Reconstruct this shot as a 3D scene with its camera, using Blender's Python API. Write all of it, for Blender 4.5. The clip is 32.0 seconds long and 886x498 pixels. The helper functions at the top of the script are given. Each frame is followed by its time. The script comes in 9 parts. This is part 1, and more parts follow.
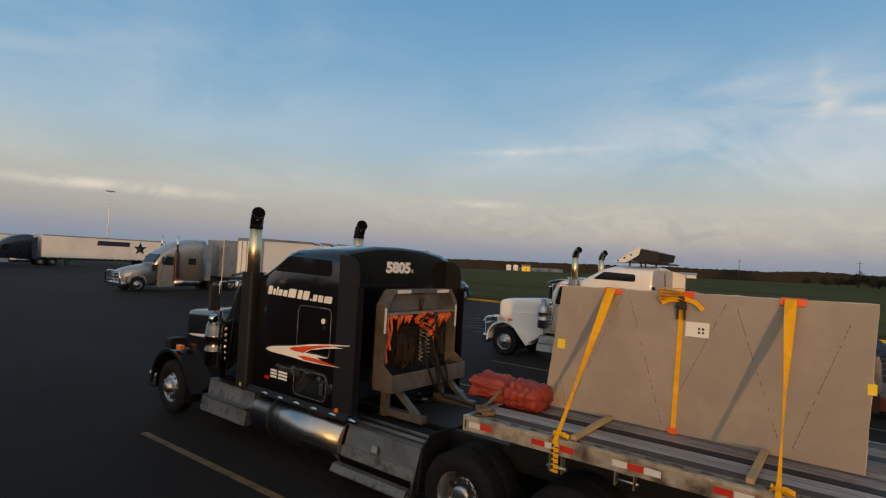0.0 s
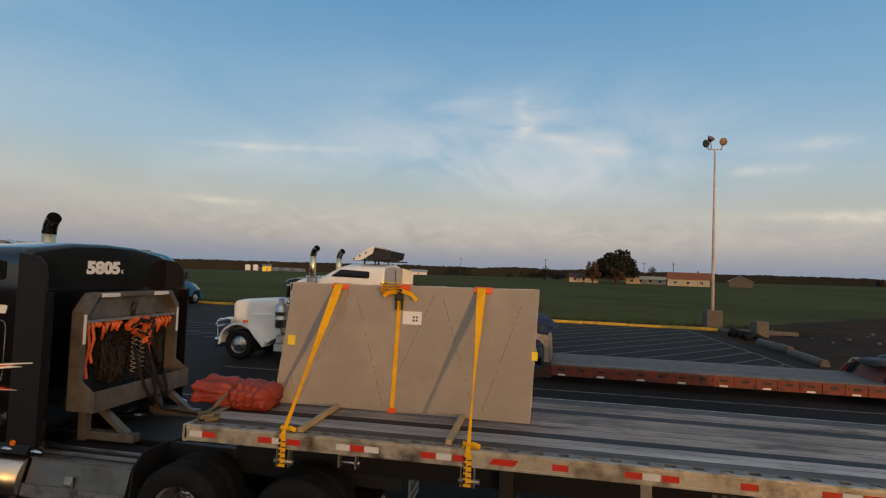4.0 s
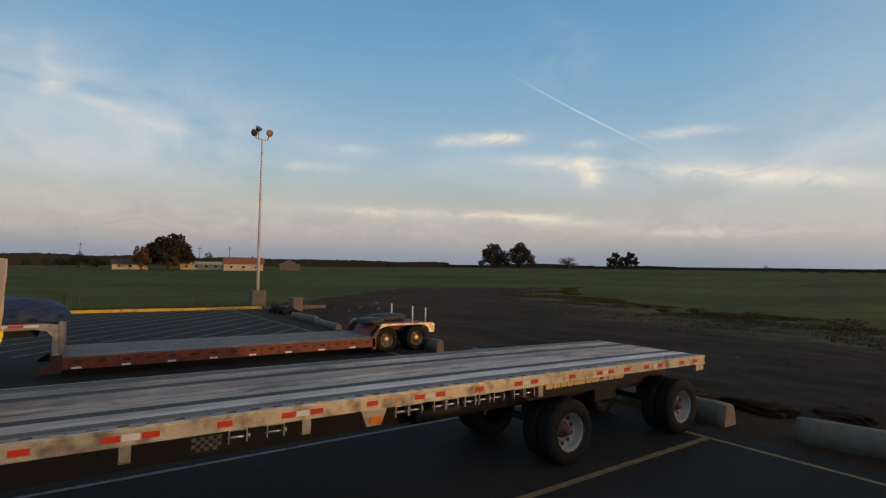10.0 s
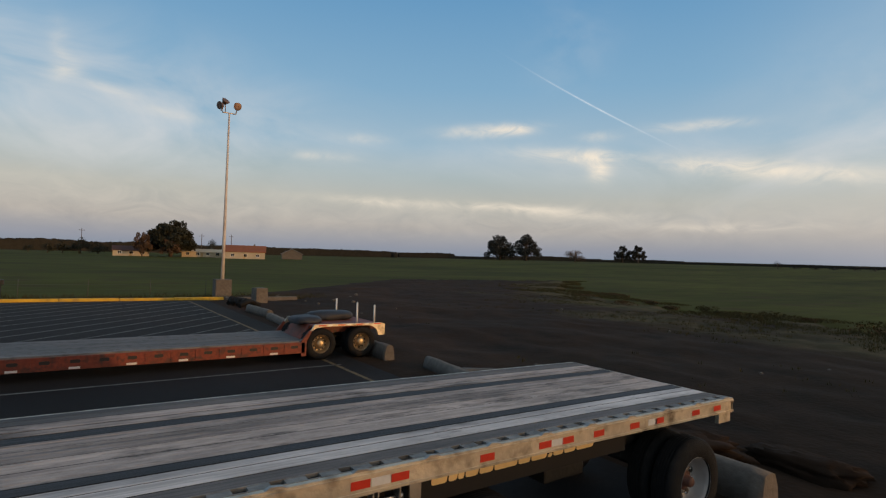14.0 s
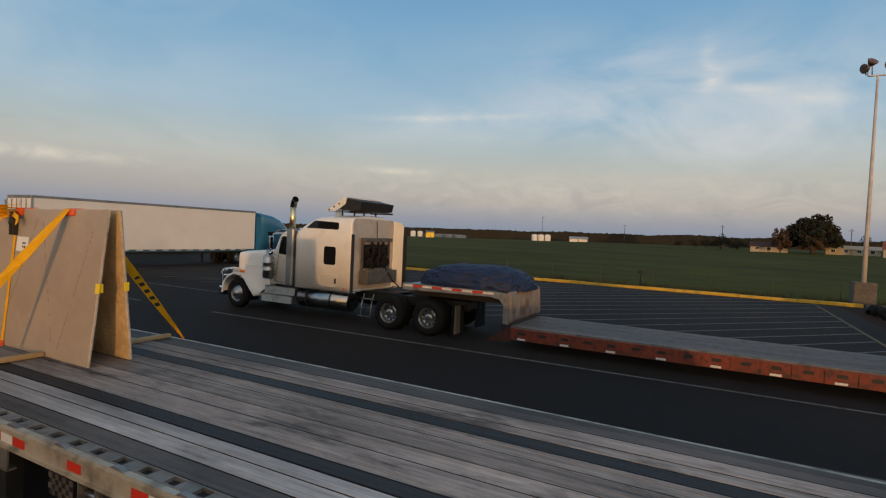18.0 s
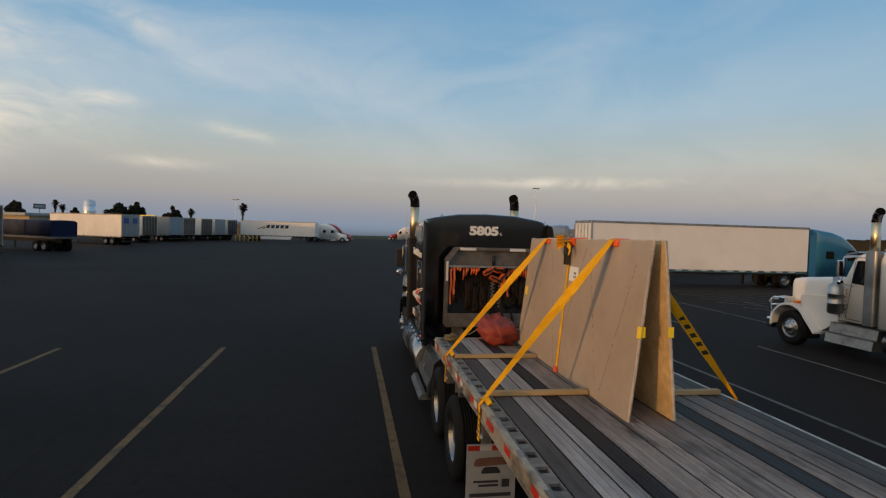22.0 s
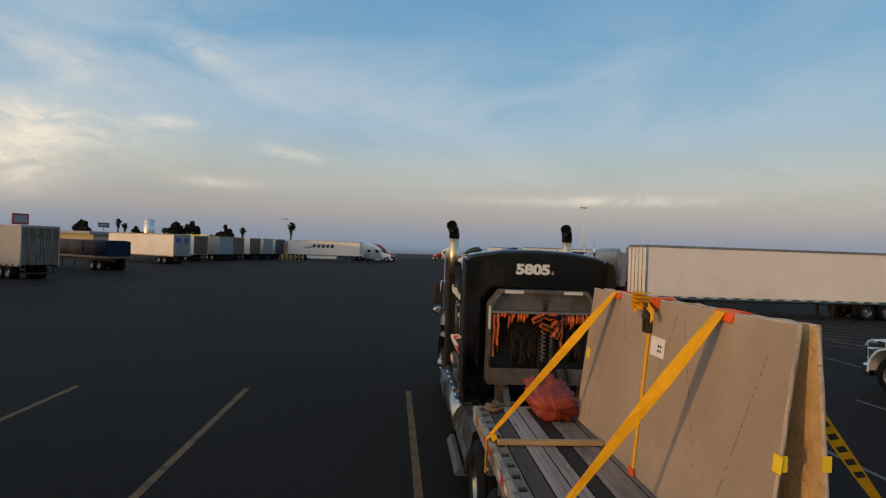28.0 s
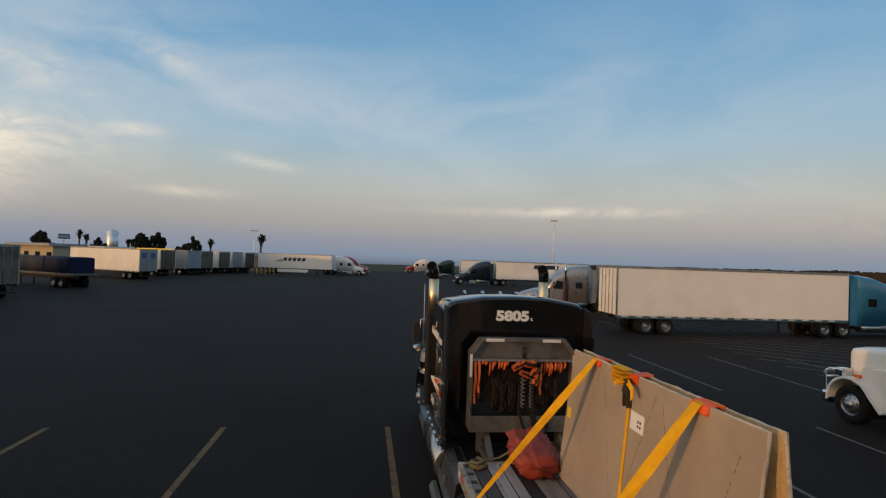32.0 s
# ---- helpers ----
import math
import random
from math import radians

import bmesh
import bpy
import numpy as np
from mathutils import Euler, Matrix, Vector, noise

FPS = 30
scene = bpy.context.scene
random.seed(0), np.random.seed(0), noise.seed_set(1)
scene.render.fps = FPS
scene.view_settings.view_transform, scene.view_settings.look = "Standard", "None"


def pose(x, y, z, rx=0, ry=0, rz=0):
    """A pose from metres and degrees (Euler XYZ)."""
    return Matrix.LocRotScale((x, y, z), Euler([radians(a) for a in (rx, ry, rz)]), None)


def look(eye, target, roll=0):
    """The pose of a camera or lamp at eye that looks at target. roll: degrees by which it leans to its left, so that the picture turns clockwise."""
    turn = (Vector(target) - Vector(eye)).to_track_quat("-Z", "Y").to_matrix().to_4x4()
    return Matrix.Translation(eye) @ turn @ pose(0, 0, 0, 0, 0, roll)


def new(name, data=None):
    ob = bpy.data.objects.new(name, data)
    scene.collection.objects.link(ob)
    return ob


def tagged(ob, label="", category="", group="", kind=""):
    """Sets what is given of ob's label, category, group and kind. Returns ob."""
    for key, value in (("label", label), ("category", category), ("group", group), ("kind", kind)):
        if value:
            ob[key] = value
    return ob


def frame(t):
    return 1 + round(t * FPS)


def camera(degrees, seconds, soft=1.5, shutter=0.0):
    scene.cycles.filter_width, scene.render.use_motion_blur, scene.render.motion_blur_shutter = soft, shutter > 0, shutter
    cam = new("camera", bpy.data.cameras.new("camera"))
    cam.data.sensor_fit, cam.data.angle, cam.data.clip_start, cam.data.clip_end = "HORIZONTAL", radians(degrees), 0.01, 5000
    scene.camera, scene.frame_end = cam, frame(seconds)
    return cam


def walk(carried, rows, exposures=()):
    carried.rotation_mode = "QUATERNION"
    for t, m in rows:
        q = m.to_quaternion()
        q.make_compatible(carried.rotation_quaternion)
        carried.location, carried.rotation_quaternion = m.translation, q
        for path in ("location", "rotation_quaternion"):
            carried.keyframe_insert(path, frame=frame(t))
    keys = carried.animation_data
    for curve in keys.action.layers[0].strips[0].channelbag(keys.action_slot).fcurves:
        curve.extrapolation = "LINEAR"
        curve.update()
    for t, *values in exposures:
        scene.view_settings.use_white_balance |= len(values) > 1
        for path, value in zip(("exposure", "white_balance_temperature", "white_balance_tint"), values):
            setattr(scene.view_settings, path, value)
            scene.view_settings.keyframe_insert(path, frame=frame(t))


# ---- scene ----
cam = camera(79.3, 32.0, soft=1.25)
PATH = [
    (0, (3.475, -5.165, 3.273), (2.265, -3.574, 3.321), 3.1),
    (0.5, (3.411, -5.1, 3.334), (2.283, -3.448, 3.388), 3.1),
    (1, (3.424, -5.117, 3.327), (2.381, -3.411, 3.386), 2.9),
    (1.5, (3.435, -5.121, 3.321), (2.496, -3.357, 3.386), 2.9),
    (2, (3.481, -5.136, 3.306), (2.647, -3.319, 3.375), 2.8),
    (2.5, (3.517, -5.146, 3.285), (2.795, -3.283, 3.362), 2.7),
    (3, (3.565, -5.188, 3.263), (2.957, -3.285, 3.345), 2.6),
    (3.5, (3.628, -5.234, 3.259), (3.144, -3.296, 3.345), 2.4),
    (5.5, (3.907, -5.391, 3.231), (3.951, -3.393, 3.326), 1.9),
    (6, (3.965, -5.439, 3.217), (4.142, -3.449, 3.314), 1.8),
    (6.5, (3.994, -5.446, 3.169), (4.313, -3.474, 3.266), 1.7),
    (7, (4.008, -5.477, 3.145), (4.48, -3.536, 3.243), 1.6),
    (7.5, (4.048, -5.524, 3.141), (4.663, -3.623, 3.238), 1.4),
    (8, (4.09, -5.563, 3.128), (4.852, -3.716, 3.222), 1.3),
    (8.5, (4.099, -5.609, 3.113), (5.005, -3.828, 3.208), 1.1),
    (9, (4.143, -5.675, 3.09), (5.182, -3.969, 3.182), 0.9),
    (9.5, (4.193, -5.734, 3.086), (5.341, -4.098, 3.173), 0.7),
    (10, (4.258, -5.778, 3.051), (5.398, -4.137, 3.132), 1.0),
    (10.5, (4.394, -5.755, 3.06), (5.531, -4.111, 3.135), 1.0),
    (11, (4.69, -5.659, 3.026), (5.826, -4.014, 3.095), 1.1),
    (11.5, (5.061, -5.468, 2.989), (6.201, -3.825, 3.051), 1.1),
    (12, (5.507, -5.187, 2.986), (6.653, -3.549, 3.046), 1.2),
    (12.5, (6.034, -4.814, 3.001), (7.182, -3.178, 3.06), 1.4),
    (13, (6.623, -4.387, 3.023), (7.765, -2.746, 3.078), 1.4),
    (13.5, (7.272, -3.926, 3.036), (8.406, -2.279, 3.088), 1.6),
    (15.5, (9.223, -2.463, 2.924), (9.978, -0.611, 2.944), 2.5),
    (16, (9.145, -2.448, 2.949), (9.561, -0.492, 2.953), 2.7),
    (16.5, (9.199, -2.303, 2.985), (9.231, -0.303, 2.971), 2.7),
    (17, (9.2, -2.192, 3.01), (8.917, -0.212, 2.979), 2.8),
    (17.5, (9.152, -2.03, 3.013), (8.539, -0.127, 2.969), 2.8),
    (18, (9.108, -1.868, 3.012), (8.178, -0.098, 2.953), 2.6),
    (18.5, (9.035, -1.679, 3.03), (7.817, -0.095, 2.961), 2.5),
    (19, (8.925, -1.516, 3.045), (7.44, -0.179, 2.969), 2.2),
    (19.5, (8.766, -1.395, 3.074), (7.059, -0.356, 2.995), 1.9),
    (20, (8.582, -1.325, 3.098), (6.712, -0.621, 3.014), 1.6),
    (20.5, (8.414, -1.265, 3.115), (6.455, -0.869, 3.026), 1.4),
    (21, (8.234, -1.204, 3.118), (6.269, -0.841, 3.036), 1.5),
    (21.5, (8.029, -1.166, 3.121), (6.059, -0.83, 3.047), 1.6),
    (22, (7.855, -1.157, 3.121), (5.88, -0.846, 3.053), 1.7),
    (22.5, (7.712, -1.146, 3.117), (5.734, -0.855, 3.054), 1.7),
    (23, (7.545, -1.126, 3.103), (5.563, -0.862, 3.045), 1.7),
    (23.5, (7.418, -1.108, 3.101), (5.431, -0.889, 3.049), 1.7),
    (24, (7.29, -1.091, 3.101), (5.3, -0.89, 3.056), 1.8),
    (24.5, (7.194, -1.072, 3.095), (5.203, -0.885, 3.056), 1.8),
    (25, (7.136, -1.07, 3.113), (5.144, -0.897, 3.08), 1.8),
    (25.5, (7.025, -1.014, 3.138), (5.032, -0.847, 3.113), 1.8),
    (27.5, (6.574, -0.906, 3.367), (4.58, -0.76, 3.359), 1.9),
    (28, (6.515, -0.914, 3.449), (4.521, -0.771, 3.445), 2.0),
    (28.5, (6.485, -0.928, 3.529), (4.49, -0.784, 3.527), 2.0),
    (29, (6.484, -0.958, 3.618), (4.489, -0.81, 3.624), 2.0),
    (29.5, (6.487, -0.986, 3.7), (4.493, -0.834, 3.711), 2.0),
    (30, (6.51, -1.029, 3.792), (4.517, -0.861, 3.81), 2.1),
    (30.5, (6.541, -1.064, 3.875), (4.549, -0.882, 3.898), 2.1),
    (31, (6.587, -1.087, 3.946), (4.598, -0.884, 3.975), 2.1),
    (31.5, (6.633, -1.115, 3.987), (4.645, -0.891, 4.02), 2.1),
    (32, (6.689, -1.119, 4.071), (4.704, -0.873, 4.109), 2.0),
]
EXPOSURE = 0.0
walk(cam, [(t, look(eye, target, roll)) for t, eye, target, roll in PATH])
scene.view_settings.exposure = EXPOSURE

# ---------------------------------------------------------------- world and sun
SUN_AZ, SUN_EL = -58.0, 2.2      # degrees from +x towards +y, and above the horizon
world = bpy.data.worlds.new("evening_sky")
scene.world = world
world.use_nodes = True
WN, WL = world.node_tree.nodes, world.node_tree.links
WN.clear()


def wn(kind, **props):
    n = WN.new(kind)
    for k, v in props.items():
        setattr(n, k, v)
    return n


def wmath(op, a, b=None, clamp=False):
    n = WN.new("ShaderNodeMath")
    n.operation, n.use_clamp = op, clamp
    for i, v in enumerate((a, b)):
        if v is None:
            continue
        if isinstance(v, (int, float)):
            n.inputs[i].default_value = v
        else:
            WL.new(v, n.inputs[i])
    return n.outputs[0]


def wmix(fac, a, b):
    n = WN.new("ShaderNodeMix")
    n.data_type = "RGBA"
    for sock, v in ((n.inputs[0], fac), (n.inputs[6], a), (n.inputs[7], b)):
        if isinstance(v, (int, float)):
            sock.default_value = v
        elif isinstance(v, tuple):
            sock.default_value = v
        else:
            WL.new(v, sock)
    return n.outputs[2]


def srgb(r, g, b):
    f = lambda c: c / 12.92 if c <= 0.04045 else ((c + 0.055) / 1.055) ** 2.4
    return (f(r / 255), f(g / 255), f(b / 255), 1.0)


coord = wn("ShaderNodeTexCoord")
sep = wn("ShaderNodeSeparateXYZ")
WL.new(coord.outputs["Generated"], sep.inputs[0])
sx, sy, sz = sep.outputs
el = wmath("MULTIPLY", wmath("ARCSINE", sz), 180 / math.pi)
th = wmath("MULTIPLY", wmath("ARCTAN2", wmath("MULTIPLY", sx, -1.0), sy), 180 / math.pi)
ramp = wn("ShaderNodeValToRGB")
WL.new(wmath("DIVIDE", wmath("ADD", el, 10.0), 100.0), ramp.inputs[0])
stops = [(0.0, (60, 62, 64)), (0.09, (92, 98, 110)), (0.10, (126, 142, 161)), (0.115, (141, 147, 161)), (0.135, (164, 160, 158)), (0.165, (176, 177, 171)), (0.19, (168, 181, 184)),
         (0.22, (154, 181, 199)), (0.28, (127, 168, 198)), (0.38, (95, 147, 189)), (0.52, (122, 146, 168)), (1.0, (134, 144, 154))]
while len(ramp.color_ramp.elements) < len(stops):
    ramp.color_ramp.elements.new(0.5)
for e, (p, c) in zip(ramp.color_ramp.elements, stops):
    e.position, e.color = p, srgb(*c)
sky = wn("ShaderNodeTexSky", sky_type="NISHITA", sun_disc=False)
sky.sun_elevation, sky.sun_rotation = radians(SUN_EL), radians(90 - SUN_AZ)
scale_sky = wn("ShaderNodeVectorMath", operation="SCALE")
WL.new(sky.outputs[0], scale_sky.inputs[0])
scale_sky.inputs[3].default_value = 0.09
base_sky = wmix(0.12, ramp.outputs[0], scale_sky.outputs[0])

# thin high cloud: soft patches of broken veil, by bearing and height in the sky
flat = wn("ShaderNodeCombineXYZ")
WL.new(wmath("DIVIDE", th, 11.5), flat.inputs[0])
WL.new(wmath("DIVIDE", el, 5.2), flat.inputs[1])


def wnoise(scale, detail, rough, distort=0.0, shift=0.0):
    n = wn("ShaderNodeTexNoise")
    n.inputs["Scale"].default_value, n.inputs["Detail"].default_value = scale, detail
    n.inputs["Roughness"].default_value, n.inputs["Distortion"].default_value = rough, distort
    if shift:
        m = wn("ShaderNodeVectorMath", operation="ADD")
        WL.new(flat.outputs[0], m.inputs[0])
        m.inputs[1].default_value = (shift, shift * 0.7, 0)
        WL.new(m.outputs[0], n.inputs["Vector"])
    else:
        WL.new(flat.outputs[0], n.inputs["Vector"])
    return n.outputs[0]


big = wnoise(0.8, 6, 0.55, 0.6)
fine = wnoise(2.6, 7, 0.6, 1.2, 5.3)


def blob(theta, elev, wide, high, lean=0.0):
    """A soft patch: 1 at its middle, falling to 0."""
    a = wmath("SUBTRACT", th, theta)
    b = wmath("SUBTRACT", wmath("SUBTRACT", el, elev), wmath("MULTIPLY", a, lean))
    a = wmath("DIVIDE", a, wide)
    b = wmath("DIVIDE", b, high)
    d = wmath("ADD", wmath("MULTIPLY", a, a), wmath("MULTIPLY", b, b))
    return wmath("POWER", 2.718, wmath("MULTIPLY", d, -1.0))


VEILS = [(2, 14.5, 17, 4.8, 0.05, 1.25), (-60, 4.2, 40, 2.2, 0, 0.25), (24, 11.5, 15, 2.2, -0.05, 0.75), (-3, 9.5, 12, 2.2, 0.0, 0.9), (8, 12, 9, 3, 0.1, 0.5), (62, 7.5, 30, 1.4, 0, 0.32), (114, 19, 13, 6, 0, 0.75), (78, 14, 24, 7, 0, 0.35), (55, 19, 22, 10, 0, 0.2),
         (128, 8, 9, 4, 0.0, 0.8), (95, 15, 12, 5, 0, 0.3), (-47, 22, 4, 4, 0, 0.4), (-45, 11, 13, 2.6, 0, 0.55), (-66, 9.5, 14, 3, 0, 0.75), (-75, 14, 10, 5, 0, 0.6), (-18, 12, 9, 3, 0, 0.5), (106, 13, 9, 3, 0.2, 0.3)]
PUFFS = [(-52, 4.6, 38, 1.9, 0, 0.2), (14, 4.6, 34, 2.2, 0, 0.3), (118, 9.5, 7, 2.2, 0.1, 0.4), (1.7, 15.5, 1.2, 1.0, -0.3, 0.5), (2.3, 17.4, 0.8, 1.6, 0.5, 0.28), (-1.5, 14.5, 2.2, 0.5, 0.12, 0.4), (-6.0, 13.1, 3.4, 0.5, 0.05, 0.35),
         (-38.5, 13.9, 4.4, 0.6, -0.05, 1.0), (-41.8, 14.1, 1.5, 0.5, 0, 0.6), (-47.5, 11.3, 5.4, 0.75, 0.08, 1.0), (-50.2, 10.2, 1.1, 1.3, 0, 1.1), (-65.5, 9.3, 8.4, 0.85, 0.12, 1.15), (-61, 9.9, 3.0, 0.5, 0.1, 0.6),
         (-25.2, 12.6, 2.4, 0.55, 0, 0.4), (-59.5, 13.8, 4.0, 0.45, 0.0, 0.75), (-50, 13.2, 1.8, 0.45, 0, 0.5), (-21, 10.5, 3.2, 0.5, 0, 0.5), (-46, 5.5, 6, 0.55, 0.05, 0.5), (-28, 6.1, 7, 0.5, 0.02, 0.5), (-40.5, 6.0, 5, 0.4, 0.03, 0.55), (-62, 4.1, 6, 0.4, 0, 0.4),
         (101.9, 9.1, 3.2, 0.6, 0.12, 0.6), (108.9, 5.7, 3.6, 0.5, 0, 0.55), (113.3, 11.0, 2.4, 0.55, 0, 0.6), (72.2, 5.2, 11, 0.45, 0.0, 0.5), (111, 17.7, 3.0, 1.2, 0.3, 0.4),
         (33.4, 6.35, 3.0, 0.35, 0, 0.6), (27.5, 12.1, 7, 0.35, -0.06, 0.5), (66, 5.5, 7, 0.5, 0.0, 0.4), (125.5, 6.4, 3.6, 2.4, 0, 1.3), (123.5, 9.6, 3.6, 1.8, 0.1, 1.0), (122, 15, 6, 2.2, 0.2, 0.5)]


def added(patches):
    total = None
    for *where, weight in patches:
        b = wmath("MULTIPLY", blob(*where), weight)
        total = b if total is None else wmath("ADD", total, b)
    return total


broken = wmath("MULTIPLY", wmath("SUBTRACT", big, 0.36), 3.2, clamp=True)
wisps = wmath("MULTIPLY", wmath("SUBTRACT", fine, 0.33), 3.0, clamp=True)
veil = wmath("MULTIPLY", added(VEILS), wmath("MULTIPLY", broken, 0.75), clamp=True)
puff = wmath("MULTIPLY", added(PUFFS), wmath("ADD", wmath("MULTIPLY", wisps, 0.75), 0.2), clamp=True)
trail = wmath("MULTIPLY", blob(-49.5, 16.15, 5.0, 0.085, 0.55), wmath("ADD", wmath("MULTIPLY", fine, 0.9), 0.0), clamp=True)
# the glow of the sinking sun, in the part of the sky that it stands in
glow_dot = wn("ShaderNodeVectorMath", operation="DOT_PRODUCT")
WL.new(coord.outputs["Generated"], glow_dot.inputs[0])
glow_dot.inputs[1].default_value = (math.cos(radians(SUN_AZ)) * math.cos(radians(SUN_EL)), math.sin(radians(SUN_AZ)) * math.cos(radians(SUN_EL)), math.sin(radians(SUN_EL)))
toward = wmath("MAXIMUM", glow_dot.outputs["Value"], 0.0)
above = wmath("MULTIPLY", wmath("ADD", el, 1.0), 0.5, clamp=True)
base_sky = wmix(wmath("MULTIPLY", wmath("MULTIPLY", wmath("POWER", toward, 2.0), above), 0.75), base_sky, (1.22, 1.02, 0.80, 1))
base_sky = wmix(wmath("MULTIPLY", wmath("POWER", toward, 12.0), above), base_sky, (1.15, 0.70, 0.28, 1))
base_sky = wmix(wmath("MULTIPLY", wmath("POWER", toward, 90.0), above), base_sky, (4.2, 2.2, 0.55, 1))
with_veil = wmix(wmath("MULTIPLY", veil, 0.8), base_sky, srgb(204, 204, 204))
with_puff = wmix(wmath("MULTIPLY", puff, 0.85), with_veil, srgb(236, 222, 202))
with_trail = wmix(trail, with_puff, srgb(225, 228, 232))
bg = wn("ShaderNodeBackground")
WL.new(with_trail, bg.inputs[0])
bg.inputs[1].default_value = 1.14
out = wn("ShaderNodeOutputWorld")
WL.new(bg.outputs[0], out.inputs[0])

sun_data = bpy.data.lights.new("sun", "SUN")
sun_data.energy, sun_data.angle, sun_data.color = 1.4, radians(0.8), (1.0, 0.52, 0.20)
sun = new("sun", sun_data)
ce = math.cos(radians(SUN_EL))
sun_dir = Vector((math.cos(radians(SUN_AZ)) * ce, math.sin(radians(SUN_AZ)) * ce, math.sin(radians(SUN_EL))))
sun.rotation_euler = sun_dir.to_track_quat("Z", "Y").to_euler()
sun.location = sun_dir * 80

# ---------------------------------------------------------------- materials
MATS = {}


def mat(name, color, rough=0.6, metal=0.0, grain=8.0, vary=0.25, big_vary=0.2, bump=0.15, bump_scale=None, stretch=(1, 1, 1), rough_vary=0.1, coat=0.0, dirt=None, dirt_amount=0.0, per_object=0.0, emit=None, spec=0.5, matte=0.0, patch=None):
    """A procedural surface: base colour with grain and larger patches, uneven gloss, fine relief."""
    if name in MATS:
        return MATS[name]
    m = bpy.data.materials.new(name)
    m.use_nodes = True
    nt = m.node_tree
    N, L = nt.nodes, nt.links
    p = N["Principled BSDF"]
    tc = N.new("ShaderNodeTexCoord")
    mp = N.new("ShaderNodeMapping")
    mp.inputs["Scale"].default_value = stretch
    L.new(tc.outputs["Object"], mp.inputs[0])

    def noise_tex(scale, detail, where=None):
        n = N.new("ShaderNodeTexNoise")
        n.inputs["Scale"].default_value, n.inputs["Detail"].default_value = scale, detail
        L.new(where or mp.outputs[0], n.inputs["Vector"])
        return n.outputs[0]

    def math_(op, a, b, clamp=False):
        n = N.new("ShaderNodeMath")
        n.operation, n.use_clamp = op, clamp
        for i, v in enumerate((a, b)):
            if isinstance(v, (int, float)):
                n.inputs[i].default_value = v
            else:
                L.new(v, n.inputs[i])
        return n.outputs[0]

    small, large = noise_tex(grain, 5), noise_tex(grain * 0.13, 3)
    f = math_("ADD", math_("MULTIPLY", math_("SUBTRACT", small, 0.5), vary * 2.2), math_("MULTIPLY", math_("SUBTRACT", large, 0.5), big_vary * 2.2))
    if patch:
        f = math_("ADD", f, math_("MULTIPLY", math_("SUBTRACT", noise_tex(patch[0], 4, tc.outputs["Object"]), 0.5), patch[1] * 2.2))
    f = math_("MAXIMUM", math_("ADD", f, 1.0), 0.12)
    if per_object:
        oi = N.new("ShaderNodeObjectInfo")
        f = math_("MULTIPLY", f, math_("ADD", math_("MULTIPLY", oi.outputs["Random"], per_object), 1.0 - per_object / 2))
    sc = N.new("ShaderNodeVectorMath")
    sc.operation = "SCALE"
    sc.inputs[0].default_value = color[:3]
    L.new(f, sc.inputs[3])
    col = sc.outputs[0]
    if dirt:
        mx = N.new("ShaderNodeMix")
        mx.data_type = "RGBA"
        spots = math_("MULTIPLY", math_("SUBTRACT", noise_tex(grain * 0.35, 8, tc.outputs["Object"]), 0.5), 5.0, True)
        L.new(math_("MULTIPLY", spots, dirt_amount), mx.inputs[0])
        L.new(col, mx.inputs[6])
        mx.inputs[7].default_value = (*dirt[:3], 1)
        col = mx.outputs[2]
    L.new(col, p.inputs["Base Color"])
    L.new(math_("ADD", math_("MULTIPLY", math_("SUBTRACT", large, 0.5), rough_vary * 2), rough, True), p.inputs["Roughness"])
    p.inputs["Metallic"].default_value = metal
    p.inputs["Specular IOR Level"].default_value = spec
    p.inputs["Diffuse Roughness"].default_value = matte
    p.inputs["Coat Weight"].default_value = coat
    p.inputs["Coat Roughness"].default_value = 0.06
    if bump:
        bp = N.new("ShaderNodeBump")
        bp.inputs["Strength"].default_value = bump
        bp.inputs["Distance"].default_value = 0.02
        L.new(noise_tex(bump_scale or grain * 2.2, 4), bp.inputs["Height"])
        L.new(bp.outputs[0], p.inputs["Normal"])
    if emit:
        p.inputs["Emission Color"].default_value = (*emit[:3], 1)
        p.inputs["Emission Strength"].default_value = emit[3]
    MATS[name] = m
    return m


M_ASPHALT = mat("asphalt", (0.0170, 0.0155, 0.0155), 0.78, matte=1.0, patch=(0.16, 0.6), grain=14, vary=0.3, big_vary=0.35, bump=0.3, bump_scale=60, dirt=(0.0115, 0.011, 0.0115), dirt_amount=0.6, spec=0.09)
M_DIRT = mat("bare_earth", (0.0255, 0.0150, 0.0088), 0.95, matte=1.0, patch=(0.12, 0.6), grain=1.6, vary=0.4, big_vary=0.45, bump=1.0, bump_scale=7, dirt=(0.010, 0.008, 0.0055), dirt_amount=0.6, spec=0.1)
M_FIELD = mat("young_crop", (0.062, 0.066, 0.014), 0.95, patch=(0.02, 0.55), grain=0.6, vary=0.4, big_vary=0.6, bump=0.8, bump_scale=5, stretch=(0.16, 0.75, 1), dirt=(0.055, 0.038, 0.018), dirt_amount=0.75, spec=0.05)
M_FAR = mat("far_plain", (0.05, 0.06, 0.035), 0.95, grain=0.02, vary=0.4, big_vary=0.3, bump=0.0, spec=0.1)
M_LINE = mat("faded_yellow_line", (0.145, 0.092, 0.038), 0.85, grain=9, vary=0.4, bump=0.2, dirt=(0.03, 0.027, 0.025), dirt_amount=0.9)
